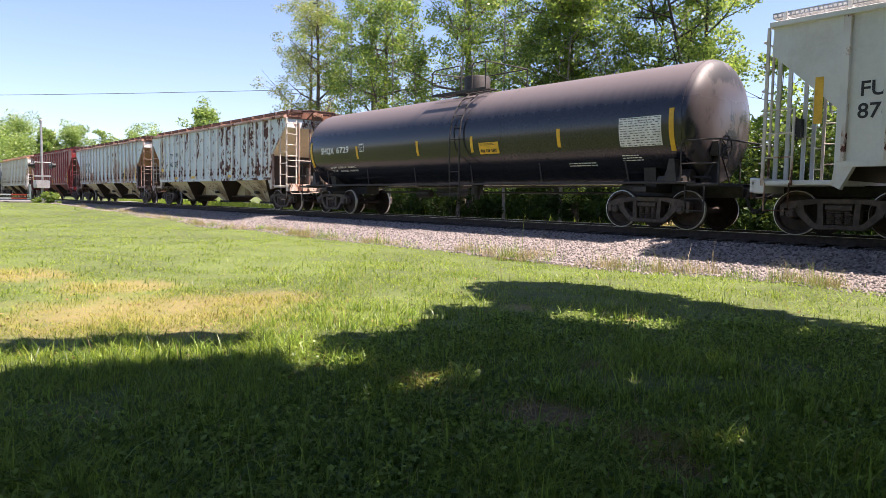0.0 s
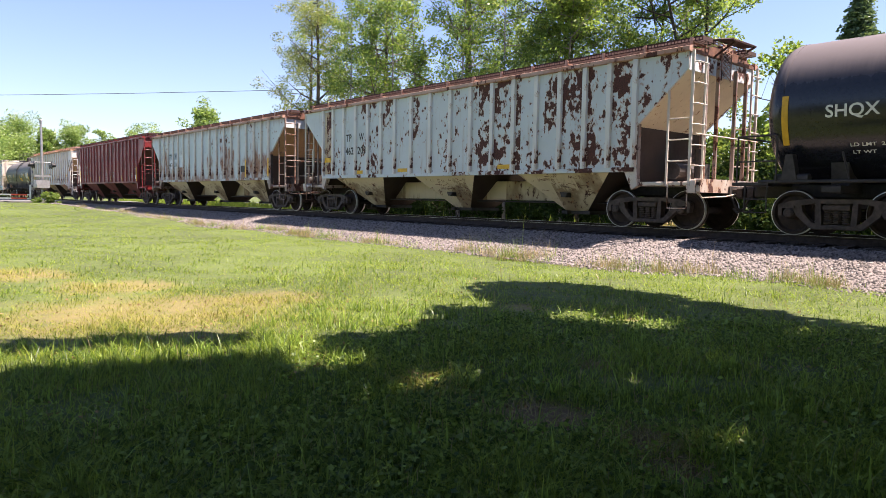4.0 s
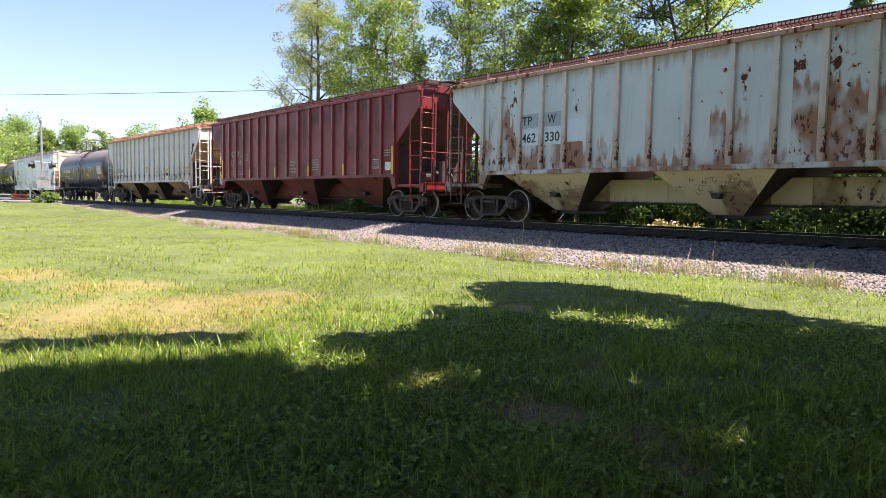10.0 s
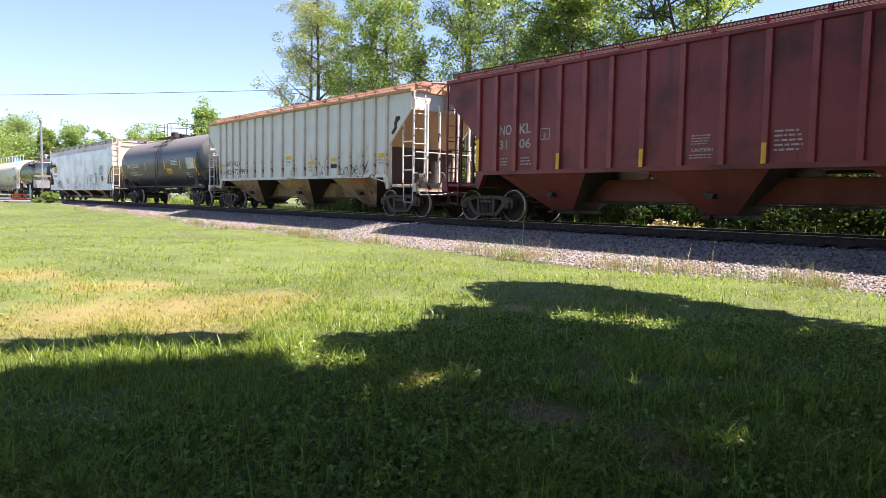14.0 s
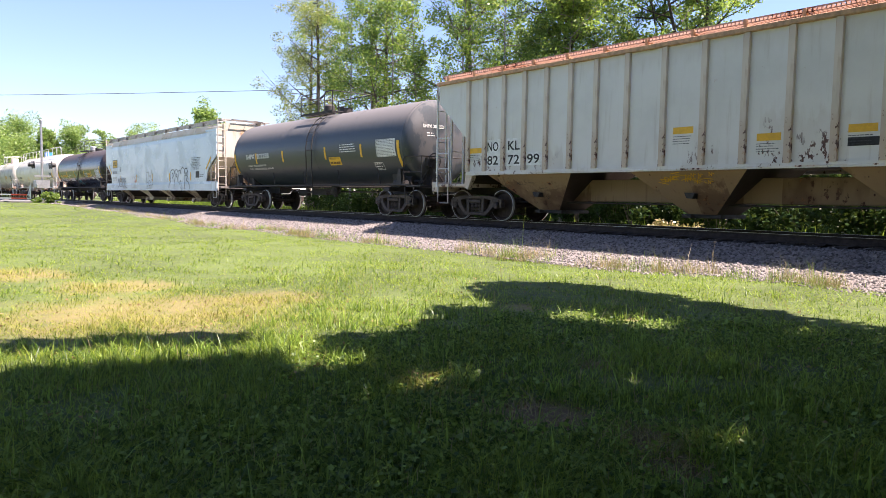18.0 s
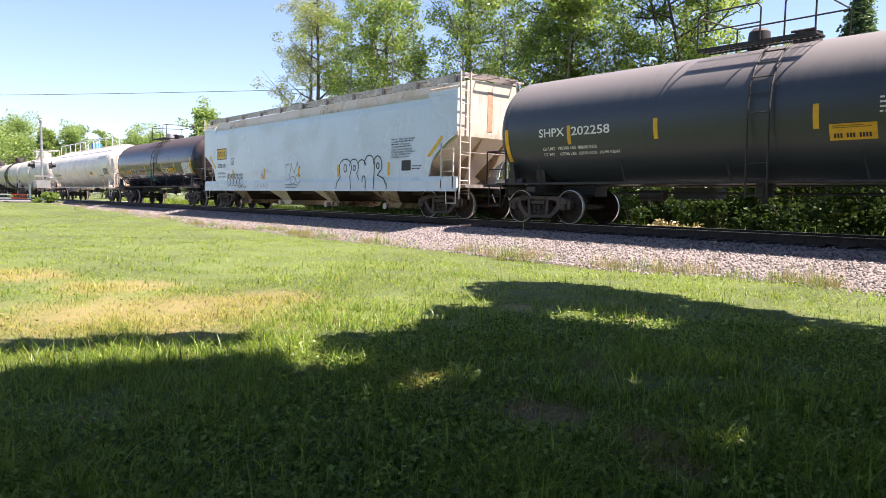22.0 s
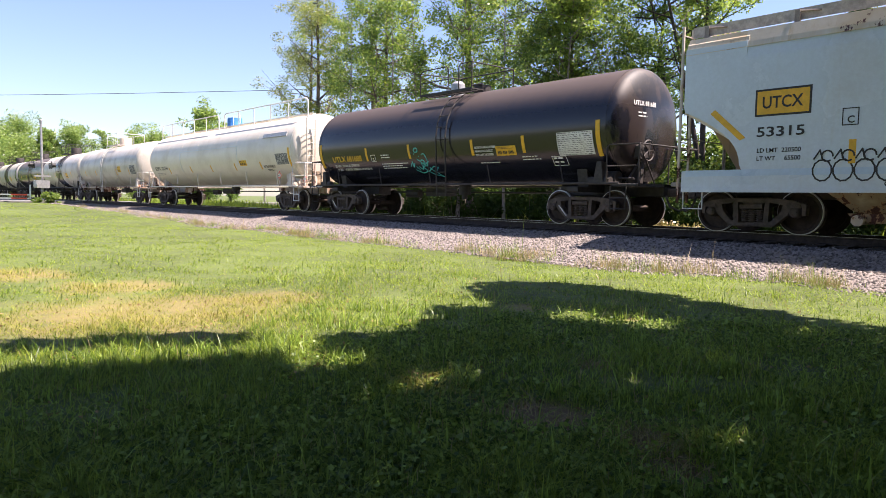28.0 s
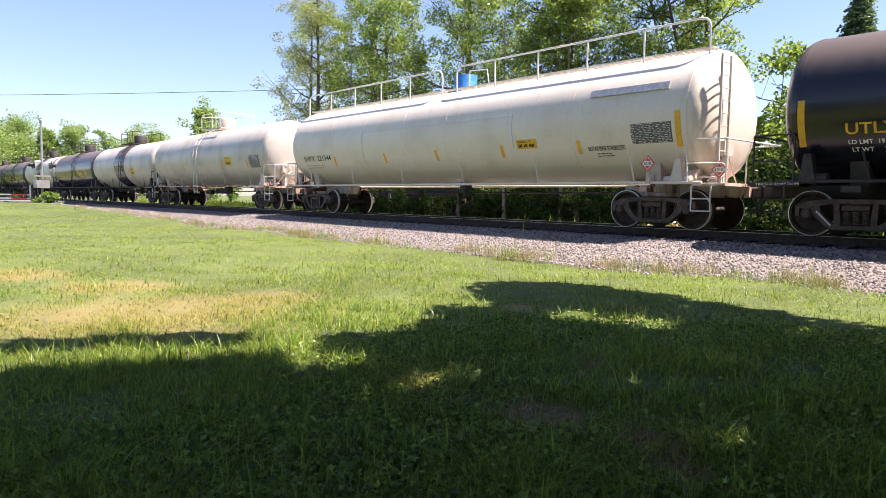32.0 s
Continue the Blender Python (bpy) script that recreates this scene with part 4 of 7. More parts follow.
        # Near and far faces in bay paint, end faces with shade in the colour.
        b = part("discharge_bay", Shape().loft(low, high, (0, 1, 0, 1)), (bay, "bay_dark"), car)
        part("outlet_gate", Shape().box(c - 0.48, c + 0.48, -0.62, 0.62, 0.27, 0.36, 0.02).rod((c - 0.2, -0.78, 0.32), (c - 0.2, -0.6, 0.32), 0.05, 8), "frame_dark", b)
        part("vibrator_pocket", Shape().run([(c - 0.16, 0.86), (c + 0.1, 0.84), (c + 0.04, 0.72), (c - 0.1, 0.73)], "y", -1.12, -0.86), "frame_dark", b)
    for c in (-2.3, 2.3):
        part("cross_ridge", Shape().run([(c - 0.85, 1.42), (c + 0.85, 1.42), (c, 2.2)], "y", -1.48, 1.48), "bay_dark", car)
    part("center_sill", Shape().box(-5.6, 5.6, -0.3, 0.3, 0.62, 1.2, 0.02), bay, car)
    for x0 in (-8.7, 5.6):
        part("draft_sill", Shape().box(x0, x0 + 3.1, -0.22, 0.22, 0.78, 1.02, 0.02), "frame_dark", car)
    part("brake_rod", Shape().rod((-6.4, -0.5, 0.58), (6.4, -0.5, 0.58), 0.022, 6), "frame_dark", car)
    trucks(car, 7.10)
    couplers(car, 8.7)
    CARS.append((car, center))
    return car, Flat(Y + 0.001)


CARS = []


# ---------------------------------------------------------------- smooth-sided pellet hopper
def pellet_car(center, label, L=9.7, half_truck=8.35, side="hop_blue"):
    car = tagged(new("pellet_hopper_car"), label, "freight car", "cars of the freight train")
    Y, top = 1.6, 4.17
    # flank: rounded shoulder above, straight sill below
    prof = [(-Y, 0.90), (-Y, 3.6), (-Y + 0.03, 3.9), (-Y + 0.12, top), (-0.9, top + 0.12), (0.9, top + 0.12), (Y - 0.12, top), (Y - 0.03, 3.9), (Y, 3.6), (Y, 0.90), (Y - 0.08, 0.90), (Y - 0.08, 3.6), (0.8, top), (-0.8, top), (-Y + 0.08, 3.6), (-Y + 0.08, 0.90)]
    part("body_shell", Shape().run(prof, "x", -L + 1.35, L - 1.35), side, car, smooth=False)
    for q in (-1, 1):
        # flank beyond the sloping end, cut back in a curve
        n = 10
        cut = [(q * (L - 1.35), 1.3)] + [(q * (L - 1.28 - 0.05 * math.sin(math.pi * i / n) + 1.25 * (i / n) ** 2.2), 1.3 + 1.3 * (i / n)) for i in range(1, n + 1)]
        for y in (-Y, Y):
            pts = cut + [(q * L, 2.7), (q * L, 3.95), (q * (L - 1.35), 3.95)]
            part("end_flank", Shape().run(pts, "y", min(y, y * 0.975), max(y, y * 0.975)), side, car)
            part("sill_end", Shape().box(min(q * (L - 1.36), q * L), max(q * (L - 1.36), q * L), min(y, y * 0.96), max(y, y * 0.96), 0.90, 1.32), side, car)
            part("shoulder_end", Shape().run([(y * 0.985, 3.94), (y * 0.965, 4.05), (y * 0.905, top - 0.01), (y * 0.55, top + 0.11), (0, top + 0.11), (0, 3.9)], "x", min(q * (L - 1.36), q * L), max(q * (L - 1.36), q * L)), "roof_white", car)
        part("end_sheet", Shape().run([(-Y + 0.03, 2.55), (Y - 0.03, 2.55), (Y - 0.03, 3.92), (Y - 0.14, top - 0.02), (0.9, top + 0.1), (-0.9, top + 0.1), (-Y + 0.14, top - 0.02), (-Y + 0.03, 3.92)], "x", min(q * (L - 0.06), q * (L - 0.004)), max(q * (L - 0.06), q * (L - 0.004))), "end_cream", car)
        part("slope_sheet", Shape().run([(q * (L - 0.02), 2.56), (q * (L - 0.06), 2.66), (q * (L - 2.9), 0.95), (q * (L - 2.85), 0.86)], "y", -Y + 0.1, Y - 0.1), "cove_cream", car)
        part("rust_stripe", Shape().box(min(q * (L - 0.005), q * (L + 0.004)), max(q * (L - 0.005), q * (L + 0.004)), -0.32, -0.10, 2.75, 4.0), "roof_tan", car, "brown rust stripe down the end sheet")
        for y in (-0.55, 0.55):
            part("end_gusset", Shape().run([(q * (L - 0.02), 2.50), (q * (L - 0.12), 2.4), (q * (L - 1.4), 1.4), (q * (L - 0.95), 1.1)], "y", y - 0.03, y + 0.03), "bay_tan", car)
        part("end_sill", Shape().box(min(q * (L - 1.4), q * (L + 0.3)), max(q * (L - 1.4), q * (L + 0.3)), -1.5, 1.5, 0.98, 1.08, 0.02), "walk_grey", car)
        ladder(car, q * (L + 0.1), -1.36, 0.62, top + 0.3, 0.40, 10, "white_rust", "y")
        if q > 0:
            ladder(car, q * (L - 0.45), -1.58, 0.95, 2.35, 0.55, 4, "white_rust")
        post = Shape().pipe([(q * (L + 0.1), 1.2, 1.0), (q * (L + 0.1), 1.2, 3.6), (q * (L + 0.02), 1.0, top + 0.25), (q * (L + 0.02), 0.5, top + 0.3)], 0.035, 6)
        post.rod((q * (L + 0.1), 0.5, 1.0), (q * (L + 0.1), 0.5, 2.4), 0.04, 6).rod((q * (L + 0.1), -1.5, 2.05), (q * (L + 0.1), 1.5, 2.05), 0.016, 6)
        part("end_post", post, "walk_grey", car)
        st = Shape().pipe([(q * (L - 0.5), -1.58, 0.92), (q * (L - 0.5), -1.58, 0.5), (q * (L - 0.05), -1.58, 0.5), (q * (L - 0.05), -1.58, 0.92)], 0.018, 6)
        part("step", st, "hop_white", car)
        part("end_walkway", grating(min(q * (L - 0.5), q * (L + 0.2)), max(q * (L - 0.5), q * (L + 0.2)), -0.8, 0.8, top + 0.30, 0.1), "walk_grey", car)
    for y in (-1.05, 1.05):
        w = part("walkway", grating(-L, L, y - 0.26, y + 0.26, top + 0.30, 0.13).box(-L, L, y - 0.275, y - 0.262, top + 0.07, top + 0.30), "walk_pale", car)
        br = Shape().box(-0.05, 0.05, y - 0.36, y - 0.30, top - 0.04, top + 0.26).rod((0, y - 0.33, top + 0.24), (0.42, y - 0.28, top + 0.20), 0.022, 5).mesh("bracket", [MAT["walk_grey"]])
        for i in range(11):
            part("bracket", br, None, w, at=(-L + 0.35 + (2 * L - 0.7) * i / 10, 0, 0))
    part("hatch_rail", Shape().box(-L + 0.6, L - 0.6, -0.3, 0.3, top + 0.10, top + 0.26, 0.03), "hop_white", car)
    for c in (-6.0, -2.1, 1.75, 5.75):
        low = [(c - 0.36, -0.95, 0.46), (c + 0.36, -0.95, 0.46), (c + 0.36, 0.95, 0.46), (c - 0.36, 0.95, 0.46)]
        high = [(c - 0.80, -1.50, 0.92), (c + 0.80, -1.50, 0.92), (c + 0.80, 1.50, 0.92), (c - 0.80, 1.50, 0.92)]
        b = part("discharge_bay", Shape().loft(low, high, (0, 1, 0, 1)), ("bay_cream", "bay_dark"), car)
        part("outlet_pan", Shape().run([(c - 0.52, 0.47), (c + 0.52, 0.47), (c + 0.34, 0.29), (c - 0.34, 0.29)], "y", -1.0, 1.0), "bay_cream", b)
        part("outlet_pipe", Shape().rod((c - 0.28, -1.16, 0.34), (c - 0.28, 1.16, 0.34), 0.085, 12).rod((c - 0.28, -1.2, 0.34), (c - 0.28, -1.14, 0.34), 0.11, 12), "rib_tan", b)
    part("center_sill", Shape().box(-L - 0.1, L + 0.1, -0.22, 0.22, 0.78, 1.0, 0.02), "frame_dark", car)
    # Added dark box that stands for the shaded interior between the bays.
    part("dark_interior", Shape().box(-L + 1.6, L - 1.6, -0.7, 0.7, 0.74, 0.915), "bay_dark", car)
    for y in (-1, 1):
        part("roof_edge", Shape().run([(y * (Y + 0.004), 3.82), (y * (Y - 0.026), 3.93), (y * (Y - 0.116), top + 0.006), (y * 0.95, top + 0.124), (y * 0.95, top), (y * (Y - 0.2), 3.82)], "x", -L + 0.01, L - 0.01), "roof_white", car)
    part("side_ledge", Shape().box(-L + 0.02, L - 0.02, -Y - 0.03, -Y + 0.05, 0.86, 0.93), side, car)
    trucks(car, half_truck)
    couplers(car, L + 0.2)
    CARS.append((car, center))
    return car, Flat(Y + 0.001)


# ---------------------------------------------------------------- tank car
def tank_car(center, label, half, half_truck, r=1.5, zc=2.55, mat="tank_black", name="tank_car", frame_mat="frame_dark", rail_mat="frame_dark", rings=(), head=0.50, full_rail=False, dome="box", ladder_x=0.5):
    car = tagged(new(name), label, "tank car", "cars of the freight train")
    s = Shape()
    n = 14
    prof = [(0.0, -half - head)] + [(r * math.sin(math.pi / 2 * i / n) ** 0.8, -half - head * math.cos(math.pi / 2 * i / n) ** 0.8) for i in range(1, n + 1)]
    body = [(r, -half + 2 * half * i / 12) for i in range(1, 12)]
    prof = prof + body + [(a, -b) for a, b in prof[::-1]]
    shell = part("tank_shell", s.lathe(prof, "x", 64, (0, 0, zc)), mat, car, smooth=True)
    for x, wd, h in [(-half, 0.035, 0.006), (half, 0.035, 0.006)] + list(rings):
        part("weld_band", Shape().lathe([(r - 0.02, -wd), (r + h, -wd), (r + h, wd), (r - 0.02, wd)], "x", 64, (x, 0, zc)), mat, shell, smooth=True)
    # draft sills, saddles and end platforms
    for q in (-1, 1):
        e = half + 0.95
        sill = part("stub_sill", Shape().box(min(q * (half_truck - 1.3), q * e), max(q * (half_truck - 1.3), q * e), -0.28, 0.28, 0.76, 1.06, 0.03), frame_mat, car)
        sad = Shape()
        a = [math.radians(-90 + d) for d in (-44, -30, -15, 0, 15, 30, 44)]
        arc_pts = [((r + 0.01) * math.cos(t), zc + (r + 0.01) * math.sin(t)) for t in a]
        sad.run(arc_pts + [(0.95, 0.98), (-0.95, 0.98)], "x", q * half_truck - 0.16, q * half_truck + 0.16)
        part("saddle", sad, frame_mat, sill)
        part("body_bolster", Shape().box(q * half_truck - 0.17, q * half_truck + 0.17, -1.42, 1.42, 0.86, 1.0, 0.02), frame_mat, sill)
        part("end_platform", Shape().box(min(q * (half + 0.2), q * e), max(q * (half + 0.2), q * e), -1.42, 1.42, 1.0, 1.07, 0.015), frame_mat, car)
        rail = Shape()
        x0, x1 = q * (half + 0.05), q * (e - 0.05)
        rail.pipe([(x0, -1.42, 1.05), (x0, -1.42, 1.95), (x0 + q * 0.05, -1.40, 2.02), (x1, -1.32, 2.02), (x1, 1.32, 2.02), (x0, 1.42, 2.02), (x0, 1.42, 1.05)], 0.02, 6)
        rail.pipe([(x1, -1.32, 2.02), (x1, -1.32, 1.05)], 0.02, 6).pipe([(x0, -1.42, 1.5), (x1, -1.32, 1.5)], 0.016, 6)
        part("end_handrail", rail, rail_mat, car)
        step_s = Shape().pipe([(q * (half + 0.2), -1.46, 1.0), (q * (half + 0.2), -1.46, 0.45), (q * (half + 0.65), -1.46, 0.45), (q * (half + 0.65), -1.46, 1.0)], 0.02, 6).pipe([(q * (half + 0.2), -1.46, 0.72), (q * (half + 0.65), -1.46, 0.72)], 0.016, 6)
        part("step", step_s, rail_mat, car)
        if q > 0:
            stand = Shape().box(half + 0.42, half + 0.50, -0.62, -0.50, 1.05, 2.05).run([(half + 0.1, 1.07), (half + 0.48, 1.07), (half + 0.46, 1.8)], "y", -0.6, -0.52)
            stand.box(half + 0.36, half + 0.58, -0.78, -0.36, 1.7, 2.05, 0.03).rod((half + 0.5, -0.56, 1.75), (half + 0.3, -0.95, 1.1), 0.03, 6).rod((half + 0.5, -0.5, 1.8), (half + 0.45, 0.1, 1.1), 0.02, 6)
            bs = part("brake_stand", stand, frame_mat, car)
            bw = Shape().lathe([(0.25, -0.018), (0.275, 0), (0.25, 0.018), (0.23, 0), (0.25, -0.018)], "x", 20, (half + 0.66, -0.56, 1.9))
            for a in range(5):
                bw.rod((half + 0.66, -0.56, 1.9), (half + 0.66, -0.56 + 0.25 * math.cos(a * 1.257), 1.9 + 0.25 * math.sin(a * 1.257)), 0.014, 5)
            if not full_rail:
                part("brake_wheel", bw, frame_mat, bs)
            part("brake_cylinder", Shape().rod((half - 0.5, -1.0, 1.22), (half + 0.12, -1.0, 1.22), 0.17, 14).rod((half + 0.12, -1.0, 1.22), (half + 0.5, -0.9, 1.2), 0.03, 6), frame_mat, car)
        lug = Shape().run([(q * (half - 0.35), 1.1), (q * (half - 0.05), 1.1), (q * (half - 0.12), 1.62), (q * (half - 0.25), 1.62)], "y", -1.42, -1.22)
        lug.rod((q * (half - 0.55), -1.3, 1.14), (q * (half + 0.1), -1.3, 1.14), 0.1, 10)
        part("shell_bracket", lug, frame_mat, car)
    # side running pipe on stays, outlet
    s2 = Shape().rod((-half - 0.4, -1.40, 1.08), (half + 0.4, -1.40, 1.08), 0.035, 7).rod((-half - 0.4, 1.40, 1.08), (half + 0.4, 1.40, 1.08), 0.035, 7)
    k = int(half * 2 / 2.6)
    for i in range(k):
        x = -half + 1.3 + (2 * half - 2.6) * i / (k - 1)
        for y in (-1, 1):
            s2.rod((x, y * 1.40, 1.08), (x - 0.16, y * r * 0.93, zc - r * 0.60 + 0.0), 0.02, 5)
    part("side_pipe", s2, mat if full_rail else frame_mat, car)
    out = Shape().rod((0.1, 0, zc - r - 0.28), (0.1, 0, zc - r + 0.1), 0.2, 12).rod((0.1, 0, zc - r - 0.42), (0.1, 0, zc - r - 0.2), 0.09, 10).rod((-half + 2.5, 0.3, 0.86), (half - 2.5, 0.3, 0.86), 0.03, 6)
    out.box(-2.3, -1.2, 0.3, 0.8, 0.72, 1.0).rod((-3.2, 0.2, 0.8), (-2.5, 0.2, 0.8), 0.14, 10)
    part("bottom_outlet", out, "frame_dark", car)
    # ladder up the near flank, following the curve
    if ladder_x is not None:
        lx = ladder_x
        lad = Shape()
        for q in (-0.22, 0.22):
            pts = [(lx + q, -1.52, 0.72), (lx + q, -1.56, 1.5)] + [(lx + q, -(r + 0.10) * math.cos(t), zc + (r + 0.10) * math.sin(t)) for t in (0.0, 0.3, 0.55, 0.8, 1.05)]
            lad.pipe(pts, 0.022, 6)
        ld = part("side_ladder", lad, rail_mat, car)
        for i in range(9):
            if i < 3:
                p = (-1.54, 0.8 + 0.33 * i)
            else:
                t = -0.28 + 0.235 * (i - 2)
                p = (-(r + 0.10) * math.cos(t), zc + (r + 0.10) * math.sin(t))
            part("rung", Shape().rod((lx - 0.22, *p), (lx + 0.22, *p), 0.014, 6), rail_mat, ld)
    # top platform, railing and housing
    zt = zc + r
    if not full_rail:
        part("top_platform", grating(-1.15, 1.35, -0.95, -0.45, zt + 0.02, 0.12).box(-1.15, 1.35, -0.97, -0.93, zt - 0.05, zt + 0.03).box(-1.15, 1.35, 0.45, 0.95, zt - 0.02, zt + 0.02), frame_mat, car)
        hr = Shape()
        hr.pipe([(-1.15, -0.95, zt), (-1.15, -0.95, zt + 0.72), (-1.0, -0.95, zt + 0.8), (0.18, -0.95, zt + 0.8), (0.25, -0.95, zt + 0.7), (0.25, -0.95, zt)], 0.02, 6)
        hr.pipe([(0.75, -0.95, zt), (0.75, -0.95, zt + 0.72), (0.82, -0.95, zt + 0.8), (1.35, -0.95, zt + 0.8), (1.35, 0.9, zt + 0.8), (-1.15, 0.9, zt + 0.8), (-1.15, -0.95, zt + 0.72)], 0.02, 6)
        hr.pipe([(-1.15, -0.95, zt + 0.4), (0.25, -0.95, zt + 0.4)], 0.016, 5).pipe([(1.35, -0.95, zt), (1.35, -0.95, zt + 0.8)], 0.02, 6).pipe([(-1.15, 0.9, zt), (-1.15, 0.9, zt + 0.8)], 0.02, 6).pipe([(1.35, 0.9, zt), (1.35, 0.9, zt + 0.8)], 0.02, 6)
        part("top_handrail", hr, rail_mat, car)
        if dome == "box":
            part("valve_housing", Shape().lathe([(0, 0.62), (0.40, 0.6), (0.43, 0.55), (0.42, -0.1)], "z", 20, (0, 0, zt)), frame_mat, car, smooth=True)
        else:
            part("valve_housing", Shape().lathe([(0, 0.46), (0.14, 0.44), (0.22, 0.36), (0.24, 0.1), (0.24, -0.1)], "z", 18, (-0.1, -0.2, zt)), "galv" if dome == "bright" else frame_mat, car, smooth=True)
            part("manway", Shape().rod((0.85, 0, zt - 0.05), (0.85, 0, zt + 0.22), 0.28, 16).rod((0.6, -0.25, zt + 0.24), (1.1, -0.25, zt + 0.24), 0.03, 6), frame_mat, car)
    else:
        part("top_platform", grating(-half - 0.1, half + 0.1, -0.60, -0.34, zt + 0.0, 0.16), mat, car)
        hr = Shape()
        for y in (-0.72,):
            for a, b in ((-half - 0.1, -0.35), (0.35, half + 0.1)):
                hr.pipe([(a, y, zt - 0.2), (a, y, zt + 0.42), (a + 0.03, y, zt + 0.53), (a + 0.11, y, zt + 0.60), (a + 0.24, y, zt + 0.63), (b - 0.24, y, zt + 0.63), (b - 0.11, y, zt + 0.60), (b - 0.03, y, zt + 0.53), (b, y, zt + 0.42), (b, y, zt - 0.2)], 0.028, 6)
                for i in range(1, 5):
                    x = a + (b - a) * i / 5
                    hr.pipe([(x, y, zt - 0.2), (x, y, zt + 0.63)], 0.024, 6)
        hr.pipe([(0.5, -0.3, zt), (0.5, -0.3, zt + 0.55), (1.3, -0.3, zt + 0.5), (1.4, -0.3, zt)], 0.02, 6)
        part("top_handrail", hr, rail_mat, car)
        part("valve_housing", Shape().lathe([(0, 0.52), (0.36, 0.5), (0.38, 0.44), (0.38, 0.0), (0.42, -0.05)], "z", 20, (0.0, 0, zt)), "blue" if dome == "blue" else mat, car, smooth=True)
    trucks(car, half_truck, mat == "tank_brown")
    couplers(car, half + 0.95)
    CARS.append((car, center))
    return car, Round(r, zc)


def bars(car, on, xs, z0, z1, w=0.11, mat="yellow", lift=0.006):
    for x in xs:
        patch(car, on, x - w / 2, x + w / 2, z0, z1, mat, "reflector", lift)


def placard(car, on, x0, x1, z0, z1, word="800-424-9300"):
    p = patch(car, on, x0, x1, z0, z1, "yellow", "notice_plate", 0.008)
    small_print(p, Lifted(on), x0 + 0.06, z1 - 0.03, (x1 - x0) - 0.12, 2, 0.02, "black", 3)
    digits = Shape()
    for i in range(12):
        if i not in (3, 7):
            xa = x0 + 0.08 + (x1 - x0 - 0.16) * i / 12
            xb = xa + (x1 - x0 - 0.16) * 0.055
            digits.add([on.at(x, z, 0.013) for x, z in ((xa, z0 + 0.05), (xb, z0 + 0.05), (xb, z0 + 0.14), (xa, z0 + 0.14))], [(0, 1, 2, 3)])
    part("number_bars", digits, "black", p)
    return p


def plate_box(car, on, x0, x1, z0, z1, mat="white", letter=""):
    e = 0.018
    s = Shape()
    for a in ((x0, x1, z0, z0 + e), (x0, x1, z1 - e, z1), (x0, x0 + e, z0, z1), (x1 - e, x1, z0, z1)):
        s.add([on.at(x, z, 0.007) for x, z in ((a[0], a[2]), (a[1], a[2]), (a[1], a[3]), (a[0], a[3]))], [(0, 1, 2, 3)])
    part("stencil_box", s, mat, car)
    if letter:
        h = (z1 - z0) * 0.42
        write(car, on, letter, (x0 + x1) / 2 - h * 0.36, z0 + (z1 - z0) * 0.14, h, mat)


def scratches(car, x0, x1, z0, z1, n, mat, seed, width=0.012):
    """Loose scrawl on a bay: short loops and dashes."""
    rng = random.Random(seed)
    lines = []
    for i in range(n):
        x, z = x0 + (x1 - x0) * (i + rng.random()) / n, rng.uniform(z0, z1)
        k = rng.choice((0, 1, 2))
        if k == 0:
            lines.append(arc(x, z, rng.uniform(0.03, 0.06), rng.uniform(0.02, 0.05), rng.uniform(0, 180), rng.uniform(200, 400), 8))
        elif k == 1:
            lines.append([(x - 0.04, z - 0.03), (x - 0.01, z + 0.04), (x + 0.02, z - 0.03), (x + 0.05, z + 0.03), (x + 0.09, z + 0.01)])
        else:
            lines.append([(x - 0.1, z), (x + 0.12, z + rng.uniform(-0.05, 0.05))])
    stroke(car, Slant(), lines, width, mat, "sprayed_scrawl", 0.012)


